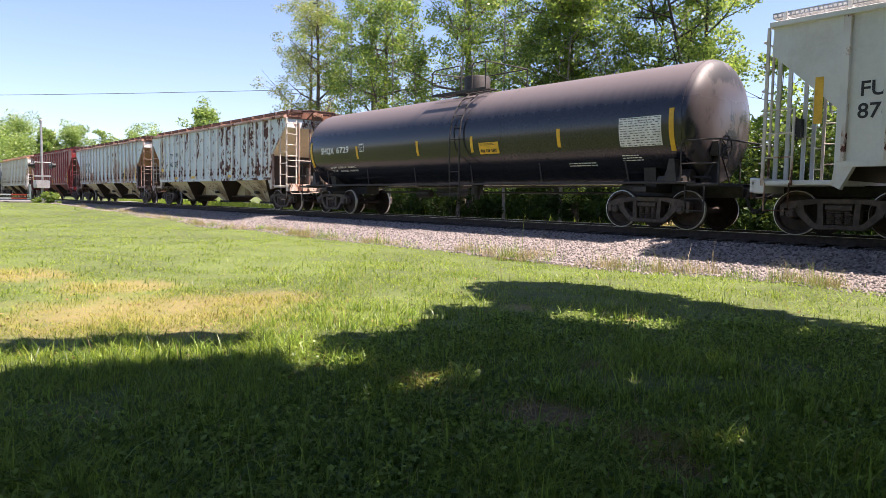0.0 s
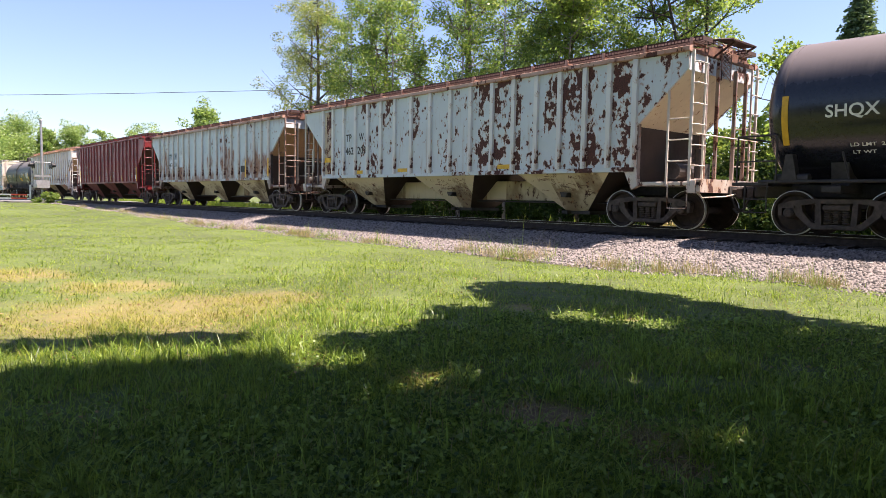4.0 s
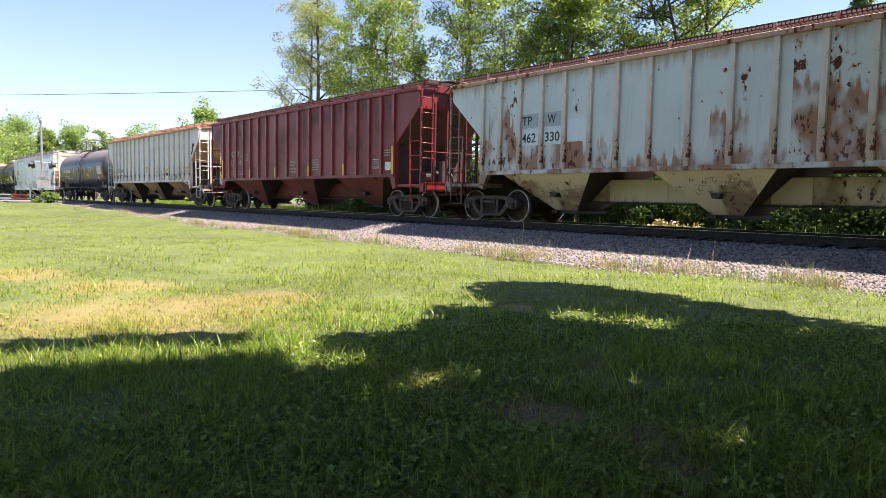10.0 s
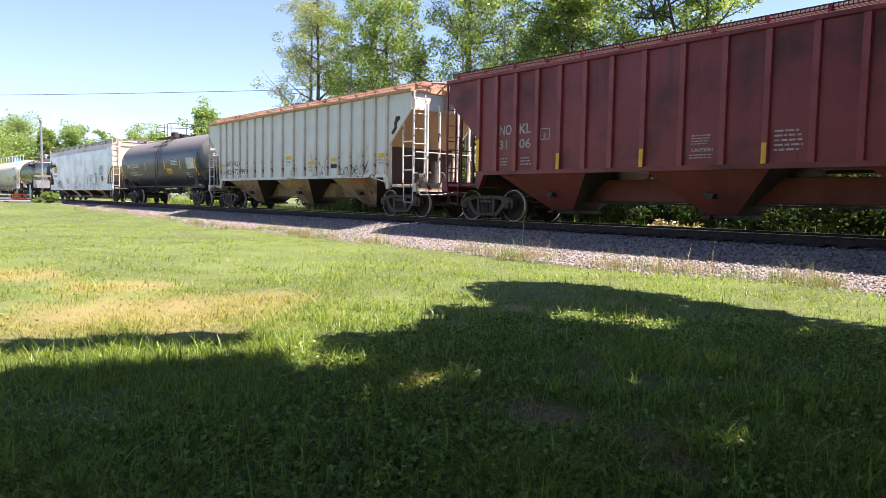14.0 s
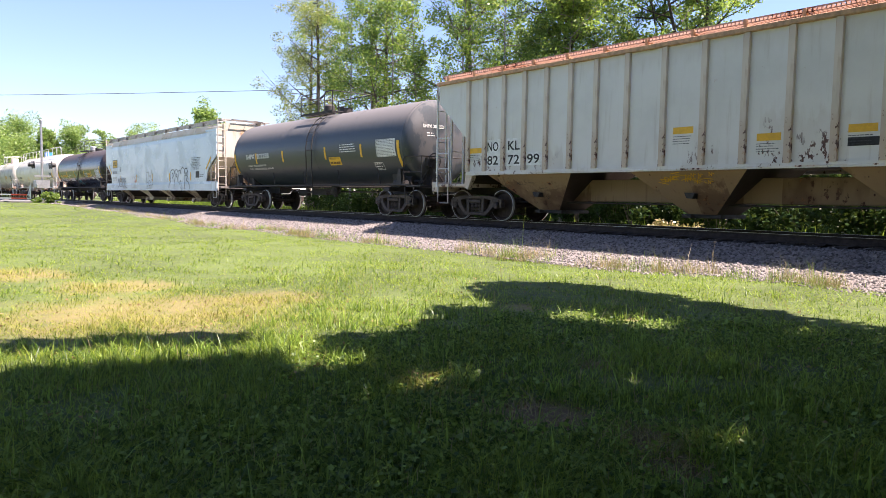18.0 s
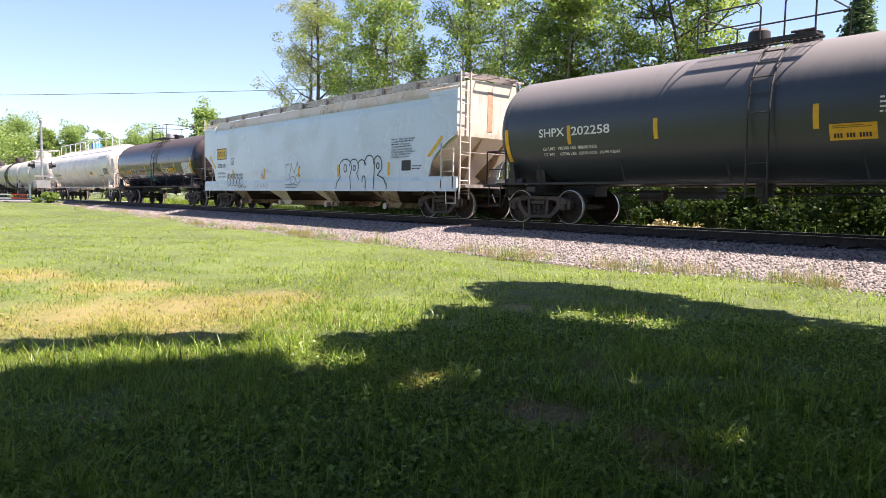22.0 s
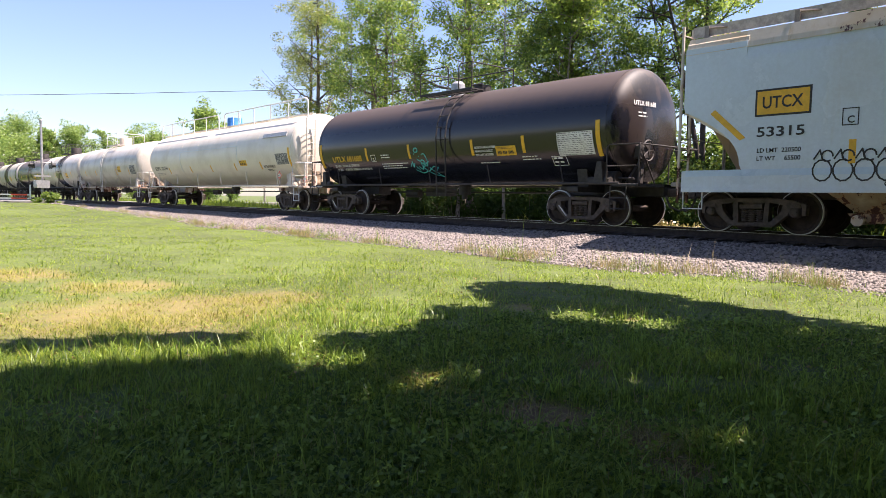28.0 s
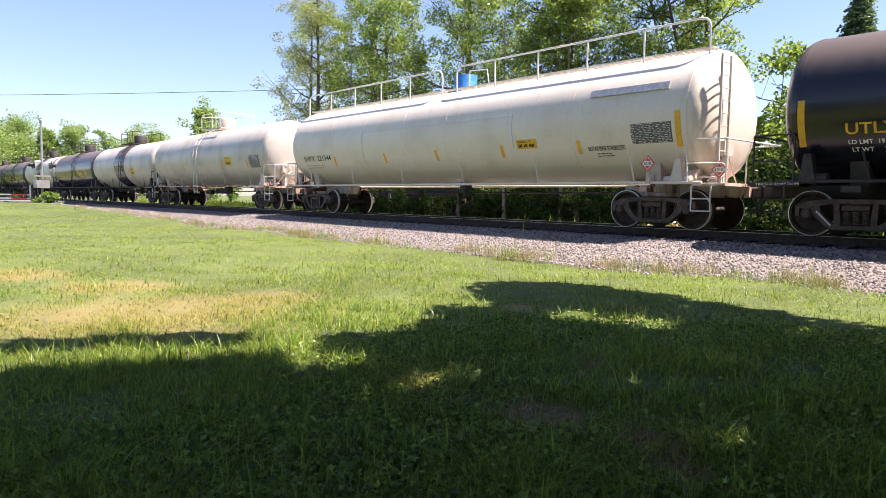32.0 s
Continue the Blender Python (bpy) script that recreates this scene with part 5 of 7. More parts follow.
def build_train():
    # first grey hopper, leaving
    c, f = hopper_car(2.15, "hop_white", "bay_tan", "hop_white", "galv", "hop_white", "off-white ribbed covered hopper with rust stains", slope="hop_white", rib_mat="rib_pale", ladder_mat="white_rust")
    write(c, f, "FUR", -6.68, 2.62, 0.28, "black")
    write(c, f, "876", -6.72, 2.22, 0.28, "black")
    bars(c, f, (-7.4,), 2.17, 3.05, 0.15)
    # black tank
    c, f = tank_car(-16.28, "long black tank car with white lettering and yellow reflectors", 8.10, 7.11, 1.47, 2.52, "tank_black", rings=((0.68, 0.3, 0.004), (2.48, 0.02, 0.004)), ladder_x=0.68)
    f = Along(f, 0.18)
    write(c, f, "SHQX", -7.45, 2.29, 0.24, "white", 0.92)
    write(c, f, "6729", -6.35, 2.29, 0.24, "white", 0.85)
    plate_box(c, f, -4.82, -4.52, 2.29, 2.57, "white", "C")
    small_print(c, f, -4.80, 2.55, 0.26, 1, 0.05, "white", 9)
    write(c, f, "LD LMT  205300 LB   93100 KG", -7.05, 1.70, 0.075, "white", 1.75)
    write(c, f, "LT WT     80700 LB   36600 KG", -7.02, 1.54, 0.075, "white", 1.75)
    bars(c, f, (-4.98, -1.46, 1.13, 4.45), 2.02, 2.50)
    bars(c, f, (-8.2, 7.72), 1.78, 2.76, 0.12, lift=0.014)
    placard(c, f, 1.44, 2.24, 1.95, 2.29)
    chart(c, f, 6.32, 7.46, 1.93, 2.62, 2)
    small_print(c, f, 6.3, 1.72, 0.6, 3, 0.04, "white", 21)
    small_print(c, f, 4.6, 1.55, 0.9, 2, 0.045, "white", 22)
    # two rusted pale hoppers
    c, f = hopper_car(-34.66, "hop_rust", "bay_cream", "roof_rust", "board_rust", "chord_rust", "pale blue-grey ribbed covered hopper with dark peeling rust scabs", top=3.98, slope="bay_cream", rib_mat="rib_pale", ladder_mat="white_rust", post_mat="ladder_rust", end_mat="rib_rust")
    write(c, f, "TP", -5.37, 2.68, 0.27, "black", 0.36), write(c, f, "W", -4.52, 2.68, 0.27, "black", 0.30)
    write(c, f, "462", -5.40, 2.20, 0.27, "black", 0.52), write(c, f, "203", -4.62, 2.20, 0.27, "black", 0.54)
    patch(c, f, -6.86, -6.33, 1.5, 3.86, "panel_tan", "stained_panel", 0.004, "tan rust-stained end panel"), patch(c, f, -6.66, -6.46, 2.9, 3.6, "rib_rust", "paint_scab", 0.008)
    small_print(c, f, -6.4, 1.86, 0.5, 2, 0.06, "dull_white", 8)
    patch(c, f, -6.92, -6.45, 1.95, 2.13, "yellow", "reflector"), patch(c, f, -4.76, -4.28, 1.48, 1.60, "yellow", "reflector"), patch(c, f, -2.2, -1.68, 1.5, 1.62, "yellow", "reflector"), patch(c, f, 2.5, 3.0, 1.5, 1.62, "yellow", "reflector")
    scratches(c, -0.7, 0.9, 0.75, 1.25, 44, "bay_brown", 25), scratches(c, -5.4, -4.0, 0.7, 1.2, 18, "bay_brown", 26), scratches(c, 3.8, 5.4, 0.9, 1.3, 24, "bay_brown", 27)
    c, f = hopper_car(-53.17, "hop_rust_b", "bay_cream", "roof_rust", "board_rust", "chord_rust", "pale blue-grey ribbed covered hopper with orange rust runs", top=3.98, slope="bay_tan", rib_mat="rib_rust", ladder_mat="ladder_rust", post_mat="frame_dark", end_mat="ladder_rust")
    patch(c, f, -5.44, -4.8, 2.58, 2.95, "patch_grey", "paint_patch", 0.004), patch(c, f, -4.64, -4.06, 2.58, 2.95, "patch_grey", "paint_patch", 0.004)
    patch(c, f, -5.44, -4.8, 2.10, 2.54, "hop_blue", "paint_patch", 0.004), patch(c, f, -4.64, -4.06, 2.10, 2.54, "hop_blue", "paint_patch", 0.004), patch(c, f, -3.86, -3.25, 2.14, 2.72, "hop_blue", "paint_patch", 0.004)
    write(c, f, "TP", -5.42, 2.66, 0.24, "black", 0.36), write(c, f, "W", -4.52, 2.66, 0.24, "black", 0.28)
    write(c, f, "462", -5.42, 2.19, 0.25, "black", 0.50), write(c, f, "330", -4.60, 2.19, 0.25, "black", 0.50)
    patch(c, f, 4.09, 4.60, 1.73, 2.03, "black", "stencil_panel"), bars(c, f, (4.73, 6.98), 1.5, 2.3, 0.11, lift=0.076)
    scratches(c, 3.7, 5.6, 0.95, 1.25, 30, "bay_brown", 5), scratches(c, -0.6, 0.7, 0.85, 1.2, 18, "bay_brown", 6)
    # dark red hopper
    c, f = hopper_car(-71.41, "hop_red", "bay_red", "hop_red", "board_rust", "hop_red", "dark red ribbed covered hopper with yellow reflectors", top=4.15, rib_mat="rib_red", slope="bay_dark")
    write(c, f, "NO", -6.12, 2.45, 0.28, "dull_white", 0.46), write(c, f, "KL", -5.36, 2.45, 0.28, "dull_white", 0.42)
    write(c, f, "31", -6.12, 2.06, 0.25, "dull_white", 0.30), write(c, f, "06", -5.36, 2.06, 0.25, "dull_white", 0.42)
    plate_box(c, f, -4.6, -4.28, 2.24, 2.54, "dull_white", "E")
    small_print(c, f, -6.1, 1.8, 0.4, 3, 0.05, "dull_white", 31), small_print(c, f, -5.3, 1.8, 0.4, 3, 0.05, "dull_white", 32)
    bars(c, f, (-3.95, -1.47, 1.36, 3.93), 1.44, 1.86, 0.10, lift=0.076), bars(c, f, (6.98, -6.95), 1.45, 2.37, 0.115, lift=0.076)
    write(c, f, "CAUTION", -0.25, 1.74, 0.075, "dull_white", 0.5), small_print(c, f, -0.25, 2.1, 0.5, 4, 0.035, "dull_white", 34), small_print(c, f, -0.3, 1.68, 0.6, 2, 0.035, "dull_white", 35)
    small_print(c, f, 1.53, 2.1, 0.58, 5, 0.055, "dull_white", 36)
    plate_box(c, f, 5.75, 6.12, 1.66, 1.98, "white"), small_print(c, f, 5.8, 1.92, 0.28, 3, 0.05, "dull_white", 37)
    patch(c, f, 6.48, 6.8, 1.58, 1.86, "white", "shipping_card"), small_print(c, f, 6.42, 2.28, 0.4, 3, 0.05, "dull_white", 38)
    # grey hopper
    c, f = hopper_car(-89.88, "hop_grey", "bay_tan", "roof_tan", "chord_rust", "roof_tan", "light grey ribbed covered hopper with stained lower bays", top=4.15, post_mat="rib_pale", rib_mat="rib_tan", ladder_mat="rib_pale", end_mat="rib_tan", slope="bay_tan")
    pipe_run = Shape().pipe([(-6.9, -1.56, 1.28), (-6.6, -1.58, 1.37), (-4.0, -1.585, 1.38), (0.0, -1.585, 1.37), (5.4, -1.585, 1.385), (6.2, -1.58, 1.33), (6.8, -1.56, 1.20)], 0.024, 6)
    part("air_pipe", pipe_run, "rib_pale", c, "pale air pipe clipped under the side sill")
    for x, a, b in ((-6.14, "NO", "82"), (-5.32, "KL", "72"), (-4.6, "", "99")):
        patch(c, f, x - 0.05, x + 0.52, 1.58, 2.34 if a else 1.94, "white", "paint_patch", 0.004)
        if a:
            write(c, f, a, x, 2.02, 0.26, "black", 0.44)
        write(c, f, b, x, 1.63, 0.26, "black", 0.44)
    for x, z in ((-6.87, 1.98), (-0.24, 2.15), (1.64, 1.9), (3.33, 1.97), (6.44, 2.02)):
        patch(c, f, x, x + 0.48, z, z + 0.15, "yellow", "reflector")
        small_print(c, f, x, z - 0.05, 0.46, 4, 0.024, "table_grey", int(x * 10), 2.2)
    patch(c, f, 3.33, 3.9, 1.72, 1.88, "black", "stencil_panel")
    stroke(c, f, [arc(4.13, 1.58, 0.12, 0.11, 60, 380) + [(4.27, 1.47)], [(4.32, 1.47), (4.34, 1.72)] + arc(4.42, 1.63, 0.07, 0.12, 150, 0, 6) + [(4.49, 1.5)] + arc(4.56, 1.64, 0.06, 0.12, 150, 0, 6) + [(4.64, 1.46)], arc(4.80, 1.60, 0.12, 0.14, 90, 450), [(4.98, 1.6), (5.2, 1.66)] + arc(5.1, 1.64, 0.12, 0.15, 10, 320), [(5.32, 1.46), (5.34, 1.78)] + arc(5.43, 1.66, 0.08, 0.13, 150, 0, 6) + [(5.52, 1.5)], [(5.58, 1.46), (5.68, 1.7), (5.86, 1.96), (5.70, 1.66), (5.74, 1.52), (5.9, 1.62)]], 0.025, "black", label="black spray-painted scrawl")
    scratches(c, -0.7, 0.6, 1.1, 1.3, 24, "yellow", 15, 0.016), scratches(c, 4.2, 5.4, 1.12, 1.35, 22, "orange", 16, 0.016), scratches(c, -5.3, -4.2, 0.7, 1.2, 6, "black", 17)
    stroke(c, f, [[(7.3, 2.85), (7.45, 3.0), (7.44, 3.15), (7.62, 3.3), (7.5, 3.3), (7.42, 3.12)]], 0.13, "board_rust", "paint_scab")
    # black tank
    c, f = tank_car(-106.76, "black tank car with white lettering and curved top ladder", 6.55, 5.64, 1.5, 2.55, "tank_blue", rings=((0.59, 0.28, 0.004), (-2.1, 0.015, 0.003), (3.2, 0.015, 0.003)), dome="round", ladder_x=0.59)
    f = Along(f, 0.09)
    write(c, f, "SHPX", -5.41, 2.31, 0.22, "white", 0.86), write(c, f, "202258", -4.33, 2.31, 0.22, "white", 1.18)
    write(c, f, "LD LMT  195300 LBS  88600 KGS", -5.33, 1.95, 0.085, "white", 1.75), write(c, f, "LT WT     67700 LBS  30700 KGS  10-99 NEW", -5.33, 1.79, 0.085, "white", 2.4)
    bars(c, f, (-4.41, -1.9, 1.56, 4.04), 2.08, 2.56), bars(c, f, (-6.6, 6.28), 1.66, 2.58, 0.13, lift=0.014)
    placard(c, f, 1.79, 2.6, 1.83, 2.15), small_print(c, f, 2.64, 2.60, 1.15, 4, 0.05, "white", 41)
    chart(c, f, 4.99, 6.1, 2.05, 2.66, 7)
    plate_box(c, f, 4.70, 5.22, 1.55, 1.86, "white"), small_print(c, f, 4.75, 1.82, 0.4, 3, 0.06, "white", 42)
    hd = Head(6.55, 1.5, 2.55)
    write(c, hd, "SHPX 202258", -0.9, 3.02, 0.12, "white", 0.85, 0.015), small_print(c, hd, -0.75, 2.86, 0.35, 2, 0.05, "white", 43)
    # blue-grey pellet hopper with sprayed letters
    c, f = pellet_car(-124.95, "smooth pale blue-grey pellet hopper with sprayed bubble letters")
    patch(c, f, -8.13, -7.05, 2.38, 2.92, "black", "panel_edge", 0.004), patch(c, f, -8.09, -7.09, 2.42, 2.88, "yellow", "mark_panel", 0.007)
    write(c, f, "UTCX", -7.98, 2.54, 0.24, "black", 0.78, 0.010)
    write(c, f, "53315", -8.07, 1.98, 0.20, "black", 0.92)
    write(c, f, "LD LMT  220500", -8.05, 1.66, 0.09, "black", 0.85), write(c, f, "LT WT     65500", -8.05, 1.50, 0.09, "black", 0.85)
    plate_box(c, f, -6.5, -6.22, 2.1, 2.42, "black", "C")
    patch(c, f, -9.6, 9.0, 1.2, 1.33, "strip_blue", "clean_strip", 0.003)
    write(c, f, "CENTER FLOW", -5.75, 0.98, 0.10, "black", 0.9)
    bars(c, f, (3.04, 6.24, -6.3, -3.0, 0.05), 1.40, 1.84, 0.12)
    s1 = Shape()
    s1.add([f.at(x, z, 0.006) for x, z in ((8.30, 1.98), (8.42, 1.93), (9.08, 2.52), (8.98, 2.60))], [(0, 1, 2, 3)])
    part("reflector", s1, "yellow", c)
    s1 = Shape()
    s1.add([f.at(-x, z, 0.006) for x, z in ((8.98, 2.60), (9.08, 2.52), (8.42, 1.93), (8.30, 1.98))], [(0, 1, 2, 3)])
    part("reflector", s1, "yellow", c)
    for i, (lead, line, wide) in enumerate(((0.42, "DTM EXTERIOR PAINT", 0.86), (0, "APPLIED", 0.36), (0.5, "DTM LINING", 0.5), (0, "APPLIED", 0.36), (0, "CAUTION: DO NOT USE STEAM,", 1.12), (0, "BOILING WATER OR SHARP OBJECTS", 1.3), (0, "TO CLEAN. ENTER CAR WITH", 1.05), (0, "CLEAN SOFT SOLED SHOES", 0.98))):
        z = 2.56 - 0.083 * i
        if lead:
            small_print(c, f, 6.4, z + 0.055, lead - 0.04, 1, 0.055, "black", 51 + i)
        write(c, f, line, 6.4 + lead, z, 0.055, "black", wide)
        if line == "APPLIED":
            small_print(c, f, 6.8, z + 0.055, 0.85, 1, 0.055, "black", 57 + i)
    patch(c, f, 6.97, 7.46, 1.54, 1.88, "black", "stencil_panel"), small_print(c, f, 7.52, 1.7, 0.5, 2, 0.05, "black", 52)
    small_print(c, f, -1.1, 1.14, 1.3, 3, 0.04, "black", 53)
    letters_big = [arc(3.55, 1.72, 0.42, 0.32, 200, -30) + [(3.85, 1.4), (3.9, 0.96)], [(3.15, 1.6), (3.2, 1.38), (2.95, 1.15), (2.9, 0.96)], arc(3.55, 1.70, 0.1, 0.14, 0, 360),
                   arc(4.12, 1.74, 0.30, 0.28, 170, -20) + [(4.3, 1.5), (4.42, 1.3)], arc(4.15, 1.70, 0.08, 0.09, 0, 360), arc(4.62, 1.68, 0.28, 0.30, 150, 20), arc(4.75, 1.2, 0.1, 0.2, 180, 0) + [(4.85, 0.96)],
                   arc(5.1, 1.78, 0.32, 0.34, 175, 10) + [(5.38, 1.3), (5.35, 0.96)], arc(5.6, 1.76, 0.26, 0.32, 165, -30) + [(5.6, 1.42), (5.95, 1.3), (6.12, 1.05), (6.12, 0.96)], arc(5.62, 1.74, 0.08, 0.1, 0, 360)]
    stroke(c, f, letters_big, 0.042, "black", "sprayed_letters", label="black-outlined sprayed bubble letters")
    stroke(c, f, [arc(-6.8 + 0.36 * i, 1.28, 0.17, 0.2, 20, 380) for i in range(5)] + [arc(-6.72 + 0.36 * i, 1.55, 0.1, 0.1, 0, 300) for i in range(5)] + [[(-6.95 + 0.36 * i, 1.5), (-6.85 + 0.36 * i, 1.66), (-6.8 + 0.36 * i, 1.5)] for i in range(5)], 0.03, "black", "sprayed_scrawl")
    stroke(c, f, [arc(-3.95 + 0.4 * i, 1.55, 0.22, 0.2, 20, 190) for i in range(4)] + [arc(-3.85 + 0.3 * i, 1.12, 0.14, 0.1, 150, 380) for i in range(4)], 0.02, "dull_white", "sprayed_scrawl")
    stroke(c, f, [[(-3.4, 1.4), (-3.25, 1.62), (-3.15, 1.35), (-3.0, 1.75), (-2.95, 1.4)]], 0.035, "orange", "sprayed_scrawl")
    stroke(c, f, [[(-1.05, 1.95), (-1.0, 1.3), (-0.75, 1.35), (-0.55, 1.98), (-1.05, 1.95)], [(-0.6, 1.95), (-0.3, 1.6), (-0.05, 2.05), (0.05, 1.5), (0.15, 1.9)], arc(-0.45, 1.3, 0.2, 0.16, 0, 330), arc(0.0, 1.35, 0.2, 0.18, 30, 360)], 0.025, "black", "sprayed_scrawl")
    # brownish black tank with yellow lettering
    c, f = tank_car(-143.53, "weathered brown-black tank car with yellow lettering and a teal scrawl", 6.71, 5.72, 1.5, 2.55, "tank_brown", rings=((0.71, 0.3, 0.004), (3.2, 0.015, 0.003)), dome="bright", ladder_x=0.66)
    f = Along(f, 0.21)
    write(c, f, "UTLX", -6.08, 1.94, 0.22, "yellow", 0.88), write(c, f, "681688", -5.12, 1.94, 0.22, "yellow", 0.98)
    write(c, f, "LD LMT  191800 LB  87000 KG", -6.05, 1.74, 0.09, "white", 1.6), write(c, f, "LT WT     71200 LB  32300 KG  NEW 03-98", -6.0, 1.58, 0.09, "white", 2.25)
    bars(c, f, (-3.8, -1.33, 1.72, 3.78), 1.92, 2.40), bars(c, f, (-6.86, 6.3), 1.72, 2.64, 0.13, lift=0.014)
    plate_box(c, f, -3.55, -3.28, 1.88, 2.14, "white", "C"), small_print(c, f, -2.95, 2.12, 0.55, 2, 0.05, "white", 61), small_print(c, f, -3.0, 1.8, 1.5, 3, 0.05, "white", 62)
    stroke(c, f, [arc(-0.97, 2.2, 0.1, 0.07, 0, 360), [(-1.22, 2.12), (-1.16, 1.62), (-1.05, 1.5)], [(-1.1, 2.08), (-1.02, 1.62), (-0.9, 1.5), (-0.82, 1.62)], [(-0.86, 2.0), (-0.84, 1.6), (-0.72, 1.5)], arc(-0.62, 1.86, 0.12, 0.22, 120, -150), [(-0.56, 2.02), (-0.5, 1.55), (-0.38, 1.42)], [(-1.42, 1.66), (-1.28, 1.82), (-1.3, 1.62), (-1.18, 1.76)], [(-1.25, 1.5), (-1.0, 1.36), (-0.62, 1.44), (-0.3, 1.62), (-0.1, 1.56), (-0.24, 1.46)], [(-0.72, 1.46), (-0.45, 1.28), (-0.1, 1.16), (-0.3, 1.36)], arc(-0.75, 1.75, 0.1, 0.12, 0, 360), [(-0.98, 1.9), (-0.7, 1.68), (-0.45, 1.8)]], 0.036, "teal", "sprayed_scrawl", label="teal sprayed scrawl")
    placard(c, f, 2.7, 3.48, 1.87, 2.15), write(c, f, "EXTERIOR HEATER PIPES", 1.84, 2.12, 0.065, "white", 0.86), write(c, f, "NO INLET OR OUTLET", 1.84, 2.01, 0.065, "white", 0.74), write(c, f, "PIPE CAPS REQUIRED", 1.84, 1.90, 0.065, "white", 0.74), small_print(c, f, 1.95, 1.68, 0.9, 1, 0.04, "white", 64)
    plate_box(c, f, 4.69, 5.18, 1.48, 1.78, "white"), small_print(c, f, 4.75, 1.74, 0.36, 2, 0.07, "white", 65), small_print(c, f, 3.65, 1.82, 0.75, 2, 0.05, "white", 66)
    chart(c, f, 4.98, 6.13, 1.78, 2.40, 9)
    write(c, Flat(1.421), "2 INCH HF COMP SHOES", -7.5, 1.008, 0.052, "white", 0.85)
    hd = Head(6.71, 1.5, 2.55)
    write(c, hd, "UTLX 681688", -0.9, 3.02, 0.12, "white", 0.85, 0.015), small_print(c, hd, -0.75, 2.86, 0.4, 2, 0.05, "white", 67)
    # long white pressure tank with full-length railing
    seams = tuple((x, 0.012, 0.004) for x in (-6.0, -3.8, -1.5, 0.7, 3.4, 5.6, 7.4))
    c, f = tank_car(-161.43, "long dirty-white pressure tank car with top railing and blue cap", 8.8, 7.8, 1.52, 2.68, "tank_white", frame_mat="white_rust", rail_mat="hop_white", rings=seams, full_rail=True, dome="blue", ladder_x=None)
    write(c, f, "SHPX", -8.12, 2.04, 0.21, "black", 0.86), write(c, f, "221344", -7.1, 2.04, 0.21, "black", 1.02)
    small_print(c, f, -8.1, 1.86, 1.7, 2, 0.06, "dull_white", 71)
    bars(c, f, (-5.85, -2.6, 0.17, 3.07, 5.8), 1.79, 2.16), bars(c, f, (8.62,), 1.86, 2.68, 0.13, lift=0.014)
    placard(c, f, 3.68, 4.42, 2.02, 2.28)
    write(c, f, "BUTADIENE STABILIZED", 6.08, 1.86, 0.12, "black", 1.1), small_print(c, f, 6.3, 1.78, 0.6, 2, 0.04, "black", 72)
    chart(c, f, 7.39, 8.46, 1.98, 2.46, 11, "table_grey", "hop_white")
    patch(c, f, 6.18, 8.35, 3.20, 3.38, "galv", "tie_bar", 0.05)
    patch(c, f, -3.87, 3.55, 2.96, 3.0, "hop_white", "jacket_edge", 0.012), patch(c, f, 3.5, 3.56, 2.07, 2.98, "hop_white", "jacket_edge", 0.012), patch(c, f, -3.9, -3.84, 1.85, 2.98, "hop_white", "jacket_edge", 0.012)
    for x, y, z in ((7.95, -1.56, 1.52), (9.5, -1.2, 1.36)):
        d = part("hazard_placard", Shape().run([(x - 0.19, z), (x, z - 0.19), (x + 0.19, z), (x, z + 0.19)], "y", y - 0.01, y), "gate_red", c, "red and white hazard diamond")
        part("placard_field", Shape().run([(x - 0.15, z), (x, z - 0.15), (x + 0.15, z), (x, z + 0.15)], "y", y - 0.014, y - 0.01), "white", d)
        part("placard_top", Shape().run([(x - 0.07, z + 0.06), (x + 0.07, z + 0.06), (x, z + 0.13)], "y", y - 0.017, y - 0.013), "gate_red", d)
        part("placard_low", Shape().run([(x - 0.07, z - 0.06), (x, z - 0.13), (x + 0.07, z - 0.06)], "y", y - 0.017, y - 0.013), "gate_red", d)
        write(d, Flat(-y + 0.012), "1010", x - 0.09, z - 0.03, 0.06, "black", 0.18)
        part("placard_foot", Shape().box(x - 0.05, x + 0.05, y, y + 0.02, 1.05, z), "white_rust", d)
    ladder(c, 9.38, -0.85, 1.05, 3.9, 0.4, 10, "white_rust", "y", "head_ladder")
    ladder(c, -9.38, -0.85, 1.05, 3.9, 0.4, 10, "white_rust", "y", "head_ladder")
    # shorter white tank
    c, f = tank_car(-180.33, "dirty white tank car with a railed top platform", 7.1, 6.3, 1.5, 2.62, "tank_cream", frame_mat="white_rust", rail_mat="hop_white", rings=((-0.9, 0.05, 0.01),), dome="box", ladder_x=-0.6)
    bars(c, f, (-5.5, -2.6, 2.6, 5.4), 1.9, 2.35), placard(c, f, 3.0, 3.7, 2.1, 2.5), chart(c, f, 5.7, 6.7, 1.9, 2.5, 13, "table_grey", "hop_white")
    # the tanks that follow
    for x, h, kind, band in ((-194.83, 6.4, "tank_cream", True), (-208.08, 6.0, "tank_black", False), (-221.58, 6.3, "tank_cream", True), (-235.73, 6.2, "tank_black", False), (-249.83, 6.3, "tank_black", False), (-263.73, 6.3, "tank_cream", False)):
        c, f = tank_car(x, "white tank car with a wide black middle band" if band else ("dirty white tank car" if kind == "tank_cream" else "dark weathered tank car"), h, h - 1.0, 1.5, 2.55, kind, rings=((0.0, 0.015, 0.004),), dome="box")
